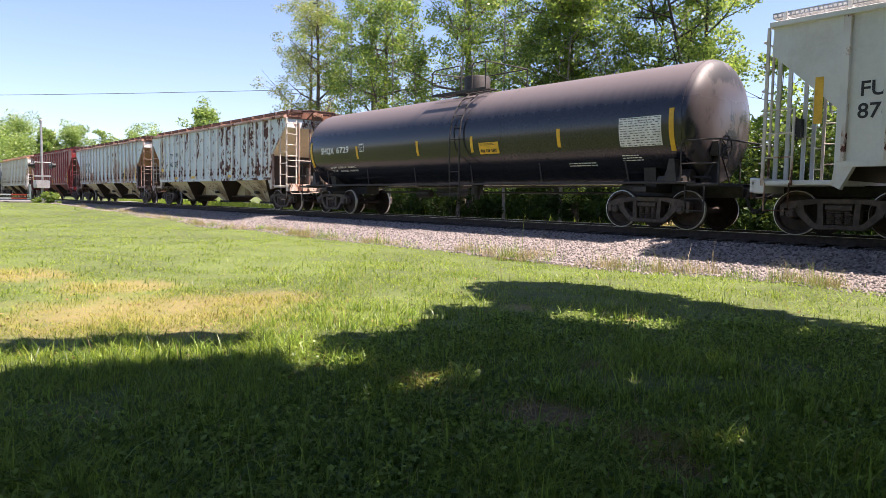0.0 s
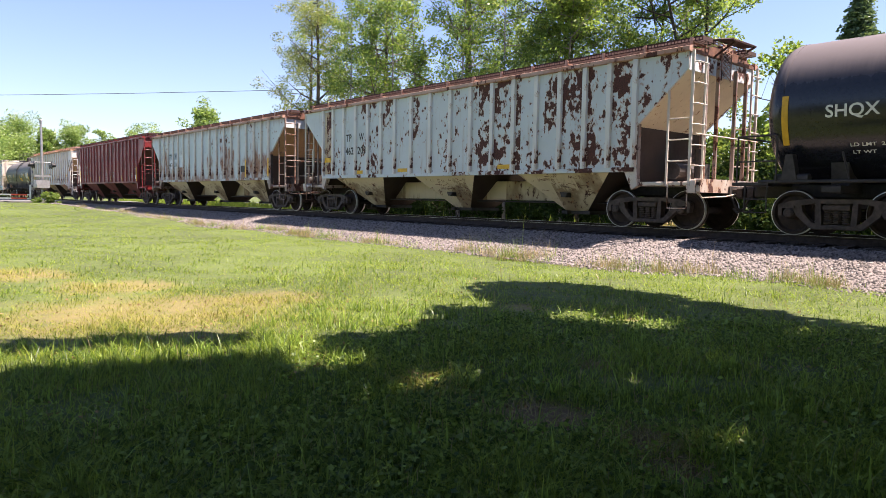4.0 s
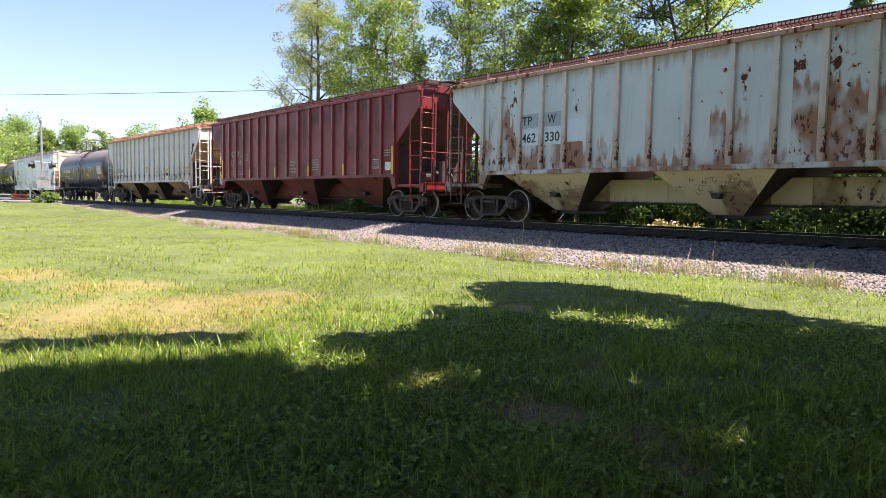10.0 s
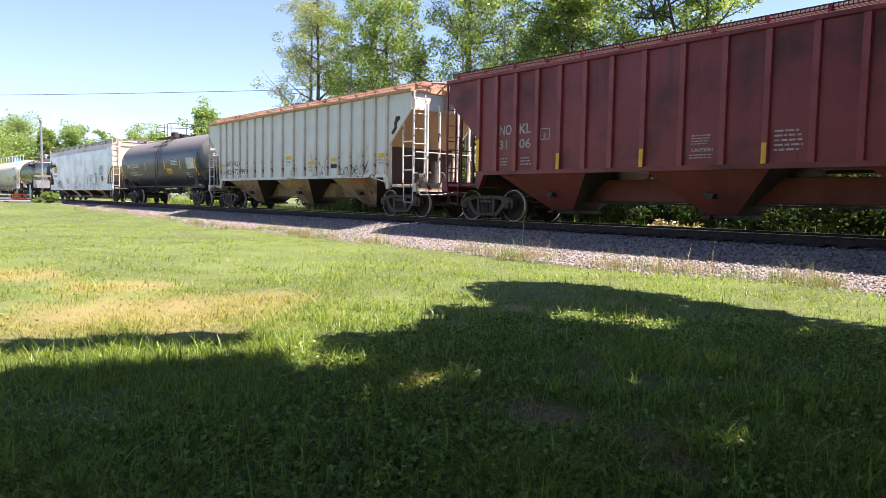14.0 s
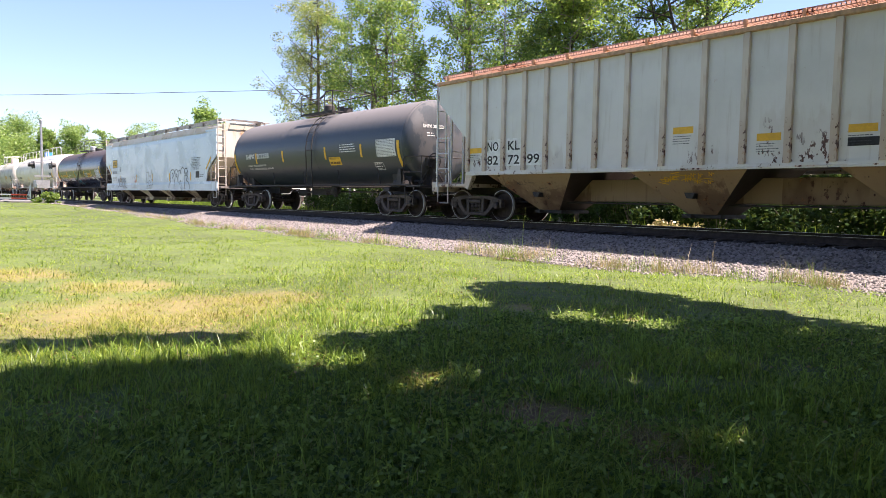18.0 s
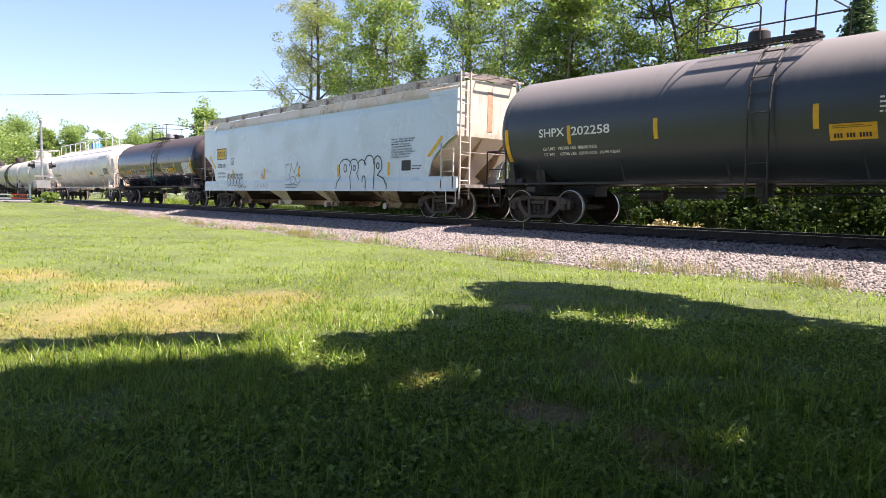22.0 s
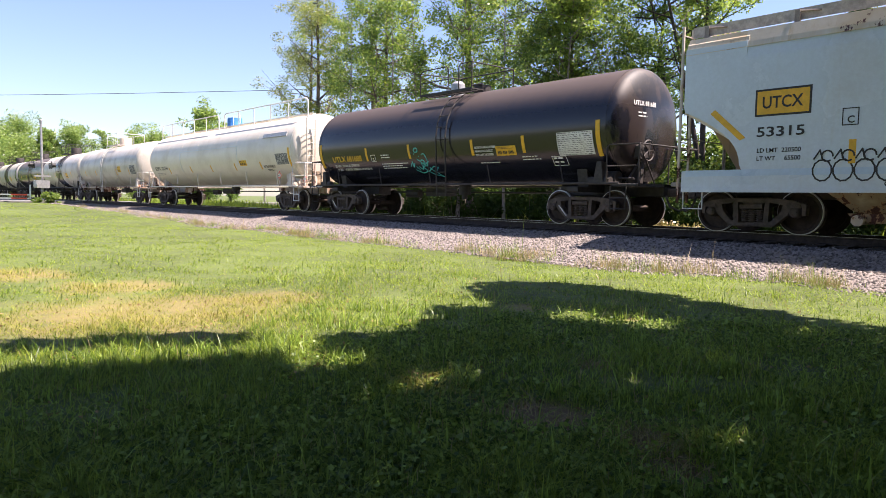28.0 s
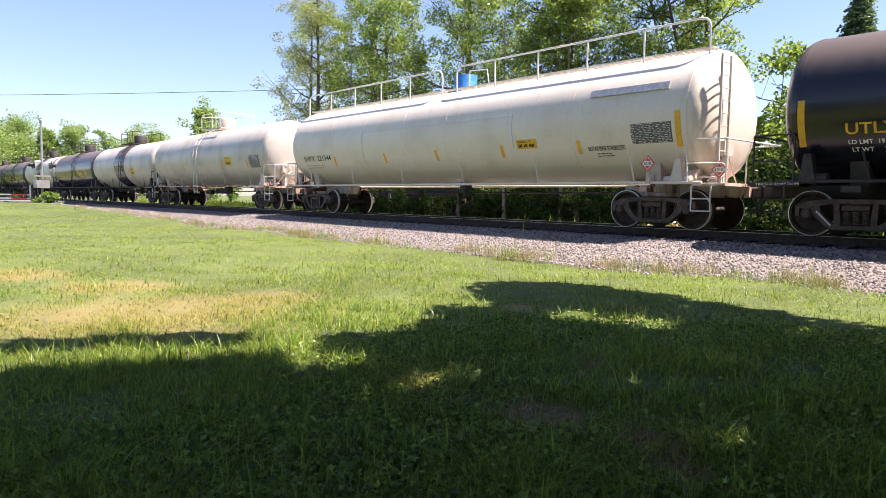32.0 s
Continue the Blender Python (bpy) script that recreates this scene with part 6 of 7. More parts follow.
        if band:
            part("spill_band", Shape().lathe([(f.r - 0.01, -1.1), (f.r + 0.008, -1.1), (f.r + 0.008, 1.1), (f.r - 0.01, 1.1)], "x", 48, (0, 0, f.zc)), "tank_black", c, "black spill band")
            part("spill_band", Shape().lathe([(f.r - 0.01, -0.35), (f.r + 0.008, -0.35), (f.r + 0.008, 0.35), (f.r - 0.01, 0.35)], "x", 48, (h - 0.4, 0, f.zc)), "tank_black", c, "black spill band") if x < -200 else None
        bars(c, f, (-4.2, -1.5, 2.0, 4.3), 2.0, 2.4), placard(c, f, 2.4, 3.1, 1.9, 2.3)


build_train()


# ---------------------------------------------------------------- plants
def blades(n, x, y, height, width, rng, lean=0.5):
    """Bent grass blades: five points, three faces each, standing on the ground."""
    a = rng.random(n) * 6.283
    b = a + 1.571 + rng.normal(0, 0.4, n)
    l = height * lean * np.abs(rng.normal(0, 1, n))
    z = ground_z(x, y) - 0.01
    sx, sy = np.cos(a) * width / 2, np.sin(a) * width / 2
    dx, dy = np.cos(b) * l, np.sin(b) * l
    p = np.empty((n, 5, 3))
    for k, (side, up, out, thin) in enumerate(((-1, 0, 0, 1), (1, 0, 0, 1), (1, 0.6, 0.35, 0.8), (-1, 0.6, 0.35, 0.8), (0, 1, 1, 0))):
        p[:, k, 0] = x + side * sx * thin + dx * out
        p[:, k, 1] = y + side * sy * thin + dy * out
        p[:, k, 2] = z + height * up
    return p.reshape(-1, 3)


def lawn_points(rng, n, near, far, power=1.0):
    """Places strewn over the lawn so that near and far are filled alike: x, y and distance from the eye."""
    r = near * (far / near) ** (rng.random(n) ** power)
    az = np.radians(48.954 + rng.uniform(-35.5, 35.5, n))
    return EYE[0] - np.sin(az) * r, EYE[1] + np.cos(az) * r, r


def bareness(x, y):
    """One in the middle of a bare spot, nought outside."""
    return np.max([np.clip(1.25 - np.hypot(x - a, y - b) / c, 0, 1) for a, b, c in BARE_SPOTS], axis=0)


def sward(name, x, y, h, w, rng, lean, material, label, category="grass"):
    tri = np.array([(0, 1, 2), (0, 2, 3), (3, 2, 4)])
    v = blades(len(x), x, y, h, w, rng, lean)
    f = (tri[None] + 5 * np.arange(len(x))[:, None, None]).reshape(-1, 3)
    tagged(new(name, soup(name, v, f, material)), label, category, kind="stuff")


def lawn():
    rng = np.random.default_rng(11)
    x, y, r = lawn_points(rng, 500000, 2.3, 62, 0.92)
    edge = -4.12 + 0.22 * np.sin(x * 1.1) + 0.15 * np.sin(x * 2.9 + 1) + 0.1 * np.sin(x * 7.3)
    tuft = 0.5 + 0.5 * np.sin(x * 2.3 + 1.7 * np.sin(y * 1.9)) * np.sin(y * 2.7 + 1.3 * np.sin(x * 1.4))
    ok = (y < edge) & (x > -60.5) & (rng.random(len(x)) > 0.85 * bareness(x, y)) & (rng.random(len(x)) < (0.22 + 0.8 * tuft) + np.interp(r, [4, 9], [0.0, 0.6]))
    x, y, r, tuft = x[ok], y[ok], r[ok], tuft[ok]
    n = len(x)
    h = rng.gamma(3.0, 0.020, n) * (0.45 + 0.95 * tuft) * np.interp(r, [2, 6, 8, 16, 34], [0.9, 0.72, 0.5, 0.42, 0.5])
    w = rng.uniform(0.0028, 0.0066, n) * np.interp(r, [2, 6, 15, 34, 62], [1.0, 1.3, 2.5, 4.8, 9])
    sward("grass", x, y, h, w, rng, 1.8, "grass", "green lawn grass with straw-coloured dry patches")
    # the lawn round and behind the eye
    g = np.random.default_rng(14)
    x, y = g.uniform(-16, 14, 90000), g.uniform(-30, -4.3, 90000)
    az = np.degrees(np.arctan2(EYE[0] - x, y - EYE[1]))
    ok = (np.abs(az - 48.954) > 35.5) & (np.hypot(x - EYE[0], y - EYE[1]) > 0.4)
    x, y = x[ok], y[ok]
    sward("grass", x, y, g.gamma(3.0, 0.016, len(x)), g.uniform(0.008, 0.02, len(x)), g, 1.8, "grass", "green mown lawn grass under the shade tree")
    # coarse long blades in tufts
    tx, ty, tr = lawn_points(rng, 2300, 2.4, 15)
    k = rng.integers(0, 2300, 34000)
    x, y, r = tx[k] + rng.normal(0, 0.045, 34000), ty[k] + rng.normal(0, 0.045, 34000), tr[k]
    ok = (y < -4.5) & (np.hypot(x + 8.3, y + 13.1) > 2.0) & (bareness(x, y) < 0.4) & ((r < 8.2) | (rng.random(34000) < 0.2))
    x, y, r = x[ok], y[ok], r[ok]
    n = len(x)
    sward("grass_tufts", x, y, rng.gamma(5, 0.0185, n), rng.uniform(0.004, 0.009, n) * np.interp(r, [2, 6, 15], [1.0, 1.3, 2.0]), rng, 1.0, "tuft", "longer coarse green grass tufts in the lawn")
    # fine pale seed stalks standing above the sward
    x, y, r = lawn_points(rng, 1500, 2.6, 13)
    ok = (y < -5.0) & (np.hypot(x + 8.3, y + 13.1) > 2.0)
    x, y, r = x[ok], y[ok], r[ok]
    sward("grass_stalks", x, y, rng.uniform(0.08, 0.2, len(x)), 0.0035 * np.interp(r, [2, 6, 15], [0.8, 1.3, 2.2]), rng, 0.7, "straw", "thin pale seed stalks in the lawn")
    # broad-leaved weeds in the shade
    x, y, r = lawn_points(rng, 36000, 2.3, 14)
    patchy = np.sin(x * 1.3 + 2) * np.sin(y * 1.1 + 1) + 0.4 * rng.normal(0, 1, len(x))
    ok = (y < -7.4) & (x > -5.3) & (patchy > -0.05) & ~((np.hypot(x + 8.3, y + 13.1) < 2.6) | (np.hypot(x + 7.6, y + 11.2) < 1.2)) & (bareness(x, y) < 0.3)
    c = np.stack([x, y, ground_z(x, y) + 0.03 + 0.03 * rng.random(len(x))], 1)[ok]
    v, f = leaves(c, 2, 0.05, 0.034, rng, 0.35)
    tagged(new("lawn_weeds", soup("lawn_weeds", v, f, "weed")), "small round-leaved weeds and clover in the lawn", "weeds", kind="stuff")
    # dead leaves and twigs in the shade, thick on the bare spots
    x, y, r = lawn_points(rng, 7000, 2.4, 11)
    ok = (rng.random(len(x)) < 0.17 + 0.83 * bareness(x, y)) & (y < -5.5)
    c = np.stack([x, y, ground_z(x, y) + 0.012 + 0.03 * rng.random(len(x))], 1)[ok]
    v, f = leaves(c, 1, 0.02, 0.030, rng, 0.2)
    tagged(new("leaf_litter", soup("leaf_litter", v, f, "litter")), "small dry brown leaves fallen on the lawn", "leaves", kind="stuff")
    x = np.concatenate([rng.normal(a, c * 0.75, 420) for a, b, c in BARE_SPOTS])
    y = np.concatenate([rng.normal(b, c * 0.75, 420) for a, b, c in BARE_SPOTS])
    sward("dead_grass", x, y, rng.gamma(3, 0.012, len(x)), rng.uniform(0.003, 0.007, len(x)), rng, 2.6, "straw", "dead straw lying on the bare spots", "straw")
    for i, (x, y, size, count) in enumerate(((-3.55, -8.09, 0.27, 9), (-3.90, -12.30, 0.13, 9), (-3.60, -12.14, 0.14, 8), (-2.74, -11.72, 0.15, 8), (-2.02, -12.05, 0.13, 10), (-3.35, -13.35, 0.13, 7), (-2.60, -13.30, 0.14, 8), (-4.10, -13.75, 0.12, 6), (-2.05, -13.20, 0.12, 8), (-1.35, -11.9, 0.13, 7), (-4.6, -13.1, 0.15, 7), (-1.9, -10.6, 0.16, 7), (-3.1, -9.9, 0.16, 7), (-4.9, -11.6, 0.14, 8))):
        rosette(x, y, size, count, 40 + i)
    # clumps of taller growth along the edge of the ballast
    for name, mat, lean, label, seed, share in (("edge_grass", "tuft", 0.6, "tufts of long green grass at the foot of the ballast", 1, 0.6), ("dry_grass", "straw", 0.55, "tall straw-coloured grass along the ballast edge", 2, 1.0)):
        rg = np.random.default_rng(60 + seed)
        xs, ys, hs = [], [], []
        for x0, x1, count, tall, spots in ((-13.4, -9.7, 2300, 0.060, 11), (-9.0, -3.2, 2300, 0.052, 17), (-17.6, -14.6, 800, 0.045, 7), (-24.0, -17.6, 2400, 0.048, 13), (-34.0, -24.0, 1600, 0.045, 15), (-50.0, -34.0, 1100, 0.04, 16), (-15.0, 0.5, 600, 0.05, 40)):
            count = int(count * share)
            centre, size = rg.uniform(x0, x1, spots), rg.uniform(0.4, 1.25, spots)
            off, k = rg.normal(0, 0.18, spots), rg.integers(0, spots, count)
            xs.append(centre[k] + rg.normal(0, 0.17, count) * size[k])
            ys.append(-3.92 + off[k] + 0.17 * rg.normal(0, 1, count))
            hs.append(rg.gamma(3, tall * 1.15, count) * size[k])
        x, y, h = np.concatenate(xs), np.concatenate(ys), np.concatenate(hs)
        sward(name, x, y, h, rg.uniform(0.003, 0.008, len(x)) * np.interp(-x, [0, 10, 50], [1, 1.2, 2.4]), rg, lean, mat, label)


def rosette(x, y, size, count, seed):
    """A broad-leaved plant: long leaves that rise from one crown and bend over."""
    rng = random.Random(seed)
    z = float(ground_z(x, y))
    plant = tagged(new("broadleaf_weed"), "pale green broad-leaved weed growing in the lawn", "weed")
    plant.matrix_basis = Matrix.Translation((x, y, z))
    for i in range(count):
        a = 6.283 * i / count + rng.uniform(-0.4, 0.4)
        n, long, wide, rise = 5, size * rng.uniform(0.7, 1.2), size * rng.uniform(0.09, 0.14), rng.uniform(0.5, 1.0)
        s = Shape()
        vs = []
        for k in range(n + 1):
            t = k / n
            out, up = long * t * 0.8, long * rise * (t - 0.75 * t * t) + 0.01
            half = wide * math.sin(math.pi * (0.12 + 0.88 * t)) ** 0.8
            cx, cy = math.cos(a) * out, math.sin(a) * out
            vs += [(cx - math.sin(a) * half, cy + math.cos(a) * half, up + half * 0.35), (cx, cy, up), (cx + math.sin(a) * half, cy - math.cos(a) * half, up + half * 0.35)]
        fs = []
        for k in range(n):
            b = 3 * k
            fs += [(b, b + 1, b + 4, b + 3), (b + 1, b + 2, b + 5, b + 4)]
        part("leaf", s.add(vs, fs), "tuft", plant, smooth=True)


def verge():
    rng = np.random.default_rng(12)
    tri = np.array([(0, 1, 2), (0, 2, 3), (3, 2, 4)])
    # rough growth beyond the track
    n = 30000
    x = -2 - 70 * rng.random(n)
    y = 3.3 + 6.5 * rng.random(n) ** 1.3
    h = rng.gamma(5, 0.06, n)
    v = blades(n, x, y, h, rng.uniform(0.02, 0.05, n), rng, 0.4)
    f = (tri[None] + 5 * np.arange(n)[:, None, None]).reshape(-1, 3)
    tagged(new("verge_grass", soup("verge_grass", v, f, "grass")), "rough green grass on the verge behind the track", "grass", kind="stuff")


def leaves(centres, per, spread, size, rng, flat=0.6):
    """Leaf cards round the centres of clumps: small folded diamonds of two triangles."""
    c = np.repeat(np.asarray(centres), per, axis=0)
    n = len(c)
    d = rng.normal(0, 1, (n, 3))
    d *= (rng.random(n) ** 0.4 / np.linalg.norm(d, axis=1))[:, None]
    p = c + d * spread * np.array((1, 1, 0.75))
    u = rng.normal(0, 1, (n, 3))
    u[:, 2] *= flat
    u /= np.linalg.norm(u, axis=1)[:, None]
    w = np.cross(u, rng.normal(0, 1, (n, 3)))
    w /= np.linalg.norm(w, axis=1)[:, None]
    s = (size * rng.uniform(0.6, 1.3, n))[:, None]
    q = np.stack([p - u * s * 0.6, p + w * s * 0.38, p + u * s * 0.6, p - w * s * 0.38], 1)
    f = (np.array([(0, 1, 2), (0, 2, 3)])[None] + 4 * np.arange(n)[:, None, None]).reshape(-1, 3)
    return q.reshape(-1, 3), f


def tree(x, y, height, crown_r, label, seed, leaf="leaf", clumps=150, per=90, size=0.15, low=0.15, lean=(0, 0), bare=0.0, trunk_r=None, forks=9, group="", bark="bark", spread=0.13):
    """Tapered trunk, limbs that fork, and clumps of leaves at the ends of the limbs with gaps between them."""
    rng = np.random.default_rng(seed)
    z0 = float(ground_z(x, y)) - 0.1
    ob = tagged(new("tree"), label, "tree", group)
    ob.matrix_basis = Matrix.Translation((x, y, z0))
    tr = trunk_r or height * 0.011 + 0.03
    s = Shape()
    pts = []
    for i in range(9):
        t = i / 8
        pts.append(Vector((lean[0] * t * height + 0.12 * math.sin(3 * t + seed), lean[1] * t * height + 0.12 * math.sin(2.3 * t + 2 * seed), t * height * 0.95)))
    for i in range(8):
        s.rod(pts[i], pts[i + 1], tr * (1 - 0.11 * i) * (1.25 if i == 0 else 1), 9, tr * (1 - 0.11 * (i + 1)))
    ends = []
    for k in range(forks * 2):
        t = low + (0.97 - low) * (k + rng.random()) / (forks * 2)
        i = min(7, int(t * 8))
        p = pts[i].lerp(pts[i + 1], t * 8 - i)
        az = k * 2.4 + rng.uniform(-0.5, 0.5)
        reach = crown_r * (0.55 + 0.5 * rng.random()) * math.sin(math.pi * min(0.95, 0.25 + 0.72 * (t - low) / (1 - low)))
        tip = p + Vector((math.cos(az) * reach, math.sin(az) * reach, reach * rng.uniform(0.25, 0.8)))
        mid = p.lerp(tip, 0.5) + Vector((0, 0, -0.08 * reach))
        r0 = tr * (1 - 0.8 * t) * 0.5 + 0.012
        s.rod(p, mid, r0, 6, r0 * 0.6).rod(mid, tip, r0 * 0.6, 5, 0.008)
        ends += [p.lerp(tip, 0.45), mid, p.lerp(tip, 0.75), tip]
        for j in range(2):
            q = mid.lerp(tip, rng.random()) + Vector(rng.normal(0, 0.28 * crown_r, 3))
            s.rod(mid, q, r0 * 0.35, 4, 0.006)
            ends += [q, mid.lerp(q, 0.6)]
    part("trunk", s, bark, ob, smooth=True)
    base = np.array([e[:] for e in ends])
    c = base[rng.integers(0, len(base), clumps)] + rng.normal(0, 0.16 * crown_r, (clumps, 3))
    c = c[c[:, 2] > height * low * 0.8]
    if bare:
        c = c[rng.random(len(c)) > bare]
    v, f = leaves(c, per, spread * crown_r + 0.2, size, rng)
    cr = new("crown", soup("crown", v, f, leaf))
    cr.parent = ob
    return ob


def bush(x, y, r, h, seed, leaf="leaf_bush_shaded", n=26, per=80, size=0.11):
    rng = np.random.default_rng(seed)
    z = float(ground_z(x, y))
    ob = tagged(new("bush"), "dense green wild bush behind the track" if y > 0 else "small green weeds beside the signal base", "bush")
    ob.matrix_basis = Matrix.Translation((x, y, z))
    c = rng.normal(0, 0.42, (n, 3)) * np.array((r, r, 0)) + np.stack([np.zeros(n), np.zeros(n), rng.random(n) * h], 1)
    s = Shape()
    for i in range(0, n, 3):
        s.rod((0, 0, -0.05), tuple(c[i]), 0.02, 4, 0.005)
    part("woody_base", s, "bark", ob)
    v, f = leaves(c, per, r * 0.33, size, rng)
    cr = new("foliage", soup("foliage", v, f, leaf))
    cr.parent = ob


def spruce(x, y, height, r, seed):
    rng = np.random.default_rng(seed)
    ob = tagged(new("spruce"), "tall dark green spruce behind the track", "tree")
    ob.matrix_basis = Matrix.Translation((x, y, float(ground_z(x, y)) - 0.1))
    s = Shape().rod((0, 0, 0), (0, 0, height), 0.22, 8, 0.02)
    cs = []
    for i in range(260):
        t = 0.08 + 0.92 * (i / 260)
        az = i * 2.39
        reach = r * (1 - t) ** 0.9 * rng.uniform(0.7, 1.12) + 0.10
        tip = np.array((math.cos(az) * reach, math.sin(az) * reach, t * height - 0.22 * reach))
        s.rod((0, 0, t * height), tuple(tip), 0.025, 4, 0.006)
        for k in range(4):
            cs.append(np.array((0, 0, t * height)) * (1 - (k + 1) / 4) + tip * (k + 1) / 4)
    part("trunk", s, "bark", ob)
    v, f = leaves(np.array(cs), 26, 0.36, 0.2, rng, 0.3)
    cr = new("needles", soup("needles", v, f, "needle"))
    cr.parent = ob


def woods():
    g = "trees behind the track"
    spec = [(-45.2, 10.5, 17, 3.4, "leaf_pale", 0.30), (-42.0, 9.0, 17, 3.8, "leaf_pale", 0.22), (-37.5, 11.0, 18, 4.2, "leaf", 0.18), (-33.0, 8.6, 16, 4.0, "leaf", 0.1), (-30.0, 12.0, 18, 4.2, "leaf", 0.3),
            (-26.0, 9.0, 16, 3.9, "leaf", 0.22), (-23.0, 12.0, 18, 4.2, "leaf", 0.15), (-20.4, 9.0, 15, 3.6, "leaf", 0.0), (-18.9, 8.4, 12.5, 2.7, "leaf", 0.0)]
    for i, (x, y, h, r, leaf, bare) in enumerate(spec):
        tree(x, y, h, r, "slender pale-leaved tree behind the track" if leaf == "leaf_pale" else "leafy green tree behind the track", 100 + i, ("leaf_deep" if leaf == "leaf" and i % 2 else leaf), 190 if y > 10 else 215, 118, 0.105, 0.14, (0.03 * math.sin(i * 2.1), 0.0), bare, None, 10, g, "bark", 0.105)
    # open stand at the end of the wood: dark stems, some leaning, sky between the leaves
    for i, (x, y, h, r, lx, tr, bare) in enumerate(((-13.4, 10.0, 15, 2.8, -0.22, 0.13, 0.35), (-14.7, 10.8, 14, 2.6, -0.19, 0.10, 0.40), (-13.75, 10.0, 15, 2.2, 0.0, 0.145, 0.25), (-17.6, 12.2, 15, 2.8, 0.05, 0.13, 0.35), (-15.6, 13.0, 15, 2.4, -0.08, 0.12, 0.4))):
        tree(x, y, h, r, "dark-stemmed leafy tree at the open end of the wood", 120 + i, "leaf" if i % 2 == 0 else "leaf_deep", 130, 96, 0.11, 0.34, (lx, 0.0), bare, tr, 8, g, "bark_dark", 0.10)
    rng = random.Random(8)
    for i in range(34):
        x = -7 - 0.98 * i + rng.uniform(-0.6, 0.6)
        bush(x, 7.2 + rng.uniform(-1.0, 2.0), rng.uniform(1.0, 1.6), rng.uniform(1.0, 2.6), 300 + i, "leaf_bush_shaded", 24, 66, 0.12)
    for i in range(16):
        bush(-2.5 - 0.75 * i + rng.uniform(-0.5, 0.5), 7.5 + rng.uniform(0, 4.5), rng.uniform(1.3, 2.0), rng.uniform(2.2, 4.2), 380 + i, "leaf_bush_shaded", 34, 70, 0.14)
    for i, (x, y, h, lx) in enumerate(((-31.5, 7.6, 14, 0.02), (-28.3, 7.4, 13, -0.05), (-25.0, 7.2, 14, 0.03), (-22.2, 7.5, 13, -0.02), (-18.9, 7.6, 13, 0.04), (-35.5, 7.9, 14, -0.03), (-33.9, 8.1, 13, 0.03))):
        tree(x, y, h, 1.9, "slender pale-barked young tree behind the track", 170 + i, "leaf", 50, 60, 0.13, 0.45, (lx, 0.0), 0.2, 0.085, 7, g, "bark_pale", 0.12)
    tree(-11.3, 10.5, 7.4, 1.7, "thin young tree behind the track", 150, "leaf", 60, 60, 0.14, 0.3, (0.02, 0), 0.1, 0.06, 6, g)
    tree(-9.6, 14.0, 5.2, 1.5, "thin young tree behind the track", 151, "leaf", 60, 60, 0.14, 0.3, (-0.01, 0), 0.1, 0.06, 6, g)
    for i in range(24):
        bush(-1 - 1.75 * i + rng.uniform(-0.6, 0.6), 13.5 + rng.uniform(-1, 3), rng.uniform(1.7, 2.4), rng.uniform(4.0, 5.6) if i < 11 else rng.uniform(2.2, 3.4), 600 + i, "leaf_mid" if i < 11 else "leaf_bush_shaded", 44 if i < 11 else 30, 60, 0.2)
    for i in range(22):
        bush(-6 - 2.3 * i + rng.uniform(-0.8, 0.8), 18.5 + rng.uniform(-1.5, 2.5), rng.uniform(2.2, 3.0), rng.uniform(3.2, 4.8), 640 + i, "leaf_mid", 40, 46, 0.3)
    # dead pale brush at the foot of the bushes
    for i, (x, y, r, h) in enumerate(((-11.3, 3.9, 0.65, 0.7), (-11.9, 4.0, 0.55, 0.6), (-9.2, 4.2, 0.5, 0.4), (-19.0, 4.2, 0.5, 0.4))):
        bush(x, y, r, h, 460 + i, "straw", 24, 46, 0.10)
    spruce(-16.0, 33.0, 15.2, 4.4, 71)
    # tree beyond the right end of the wood, whose boughs dapple the passing cars
    tree(-0.6, 6.8, 15, 4.6, "tall leafy tree beside the track", 152, "leaf_deep", 190, 60, 0.17, 0.38, (-0.02, -0.03), 0.1, 0.2, 10, g, "bark_dark")
    # far trees beyond the crossing
    far = [(-123, 4.5, 11.4, 4.4, 0), (-120, 2.0, 10.2, 4.4, 0), (-118, -1, 8.6, 4.5, 0), (-112, -3, 8, 5, 0), (-121, 8.0, 10.2, 1.7, 0), (-120, 11.6, 10.5, 2.9, 0), (-120, 16, 10.2, 1.9, 0.45), (-120, 20.2, 10.4, 2.6, 0), (-120, 23.6, 11.0, 3.2, 0), (-80, 16.2, 10.4, 2.3, 0), (-79, 19.0, 8.6, 1.5, 0),
           (-130, 11, 6.5, 4.5, 0), (-130, 18, 6.2, 4.5, 0), (-128, 28, 8, 5, 0), (-100, 24, 7, 4, 0), (-90, 21, 6.5, 3.5, 0), (-134, 5, 8, 5, 0)]
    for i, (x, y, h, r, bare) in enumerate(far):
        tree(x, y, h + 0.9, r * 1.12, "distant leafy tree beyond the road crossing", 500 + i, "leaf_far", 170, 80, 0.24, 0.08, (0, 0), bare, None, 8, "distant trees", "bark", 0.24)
    shade_tree()
    # added trees, out of view behind and right of the camera, to block skylight
    for i, (x, y, h, r) in enumerate(((-12, -44, 10, 5.5), (-1, -46, 11, 6), (10, -42, 10, 5.5), (15, -19, 9, 5), (17, -9, 9, 5), (12, -28, 10, 5.5), (-24, -44, 10, 5))):
        tree(x, y, h, r, "added unseen leafy tree that keeps skylight off the lawn", 950 + i, "leaf_shade", 200, 40, 0.42, 0.08, (0, 0), 0.0, None, 9, "garden trees")


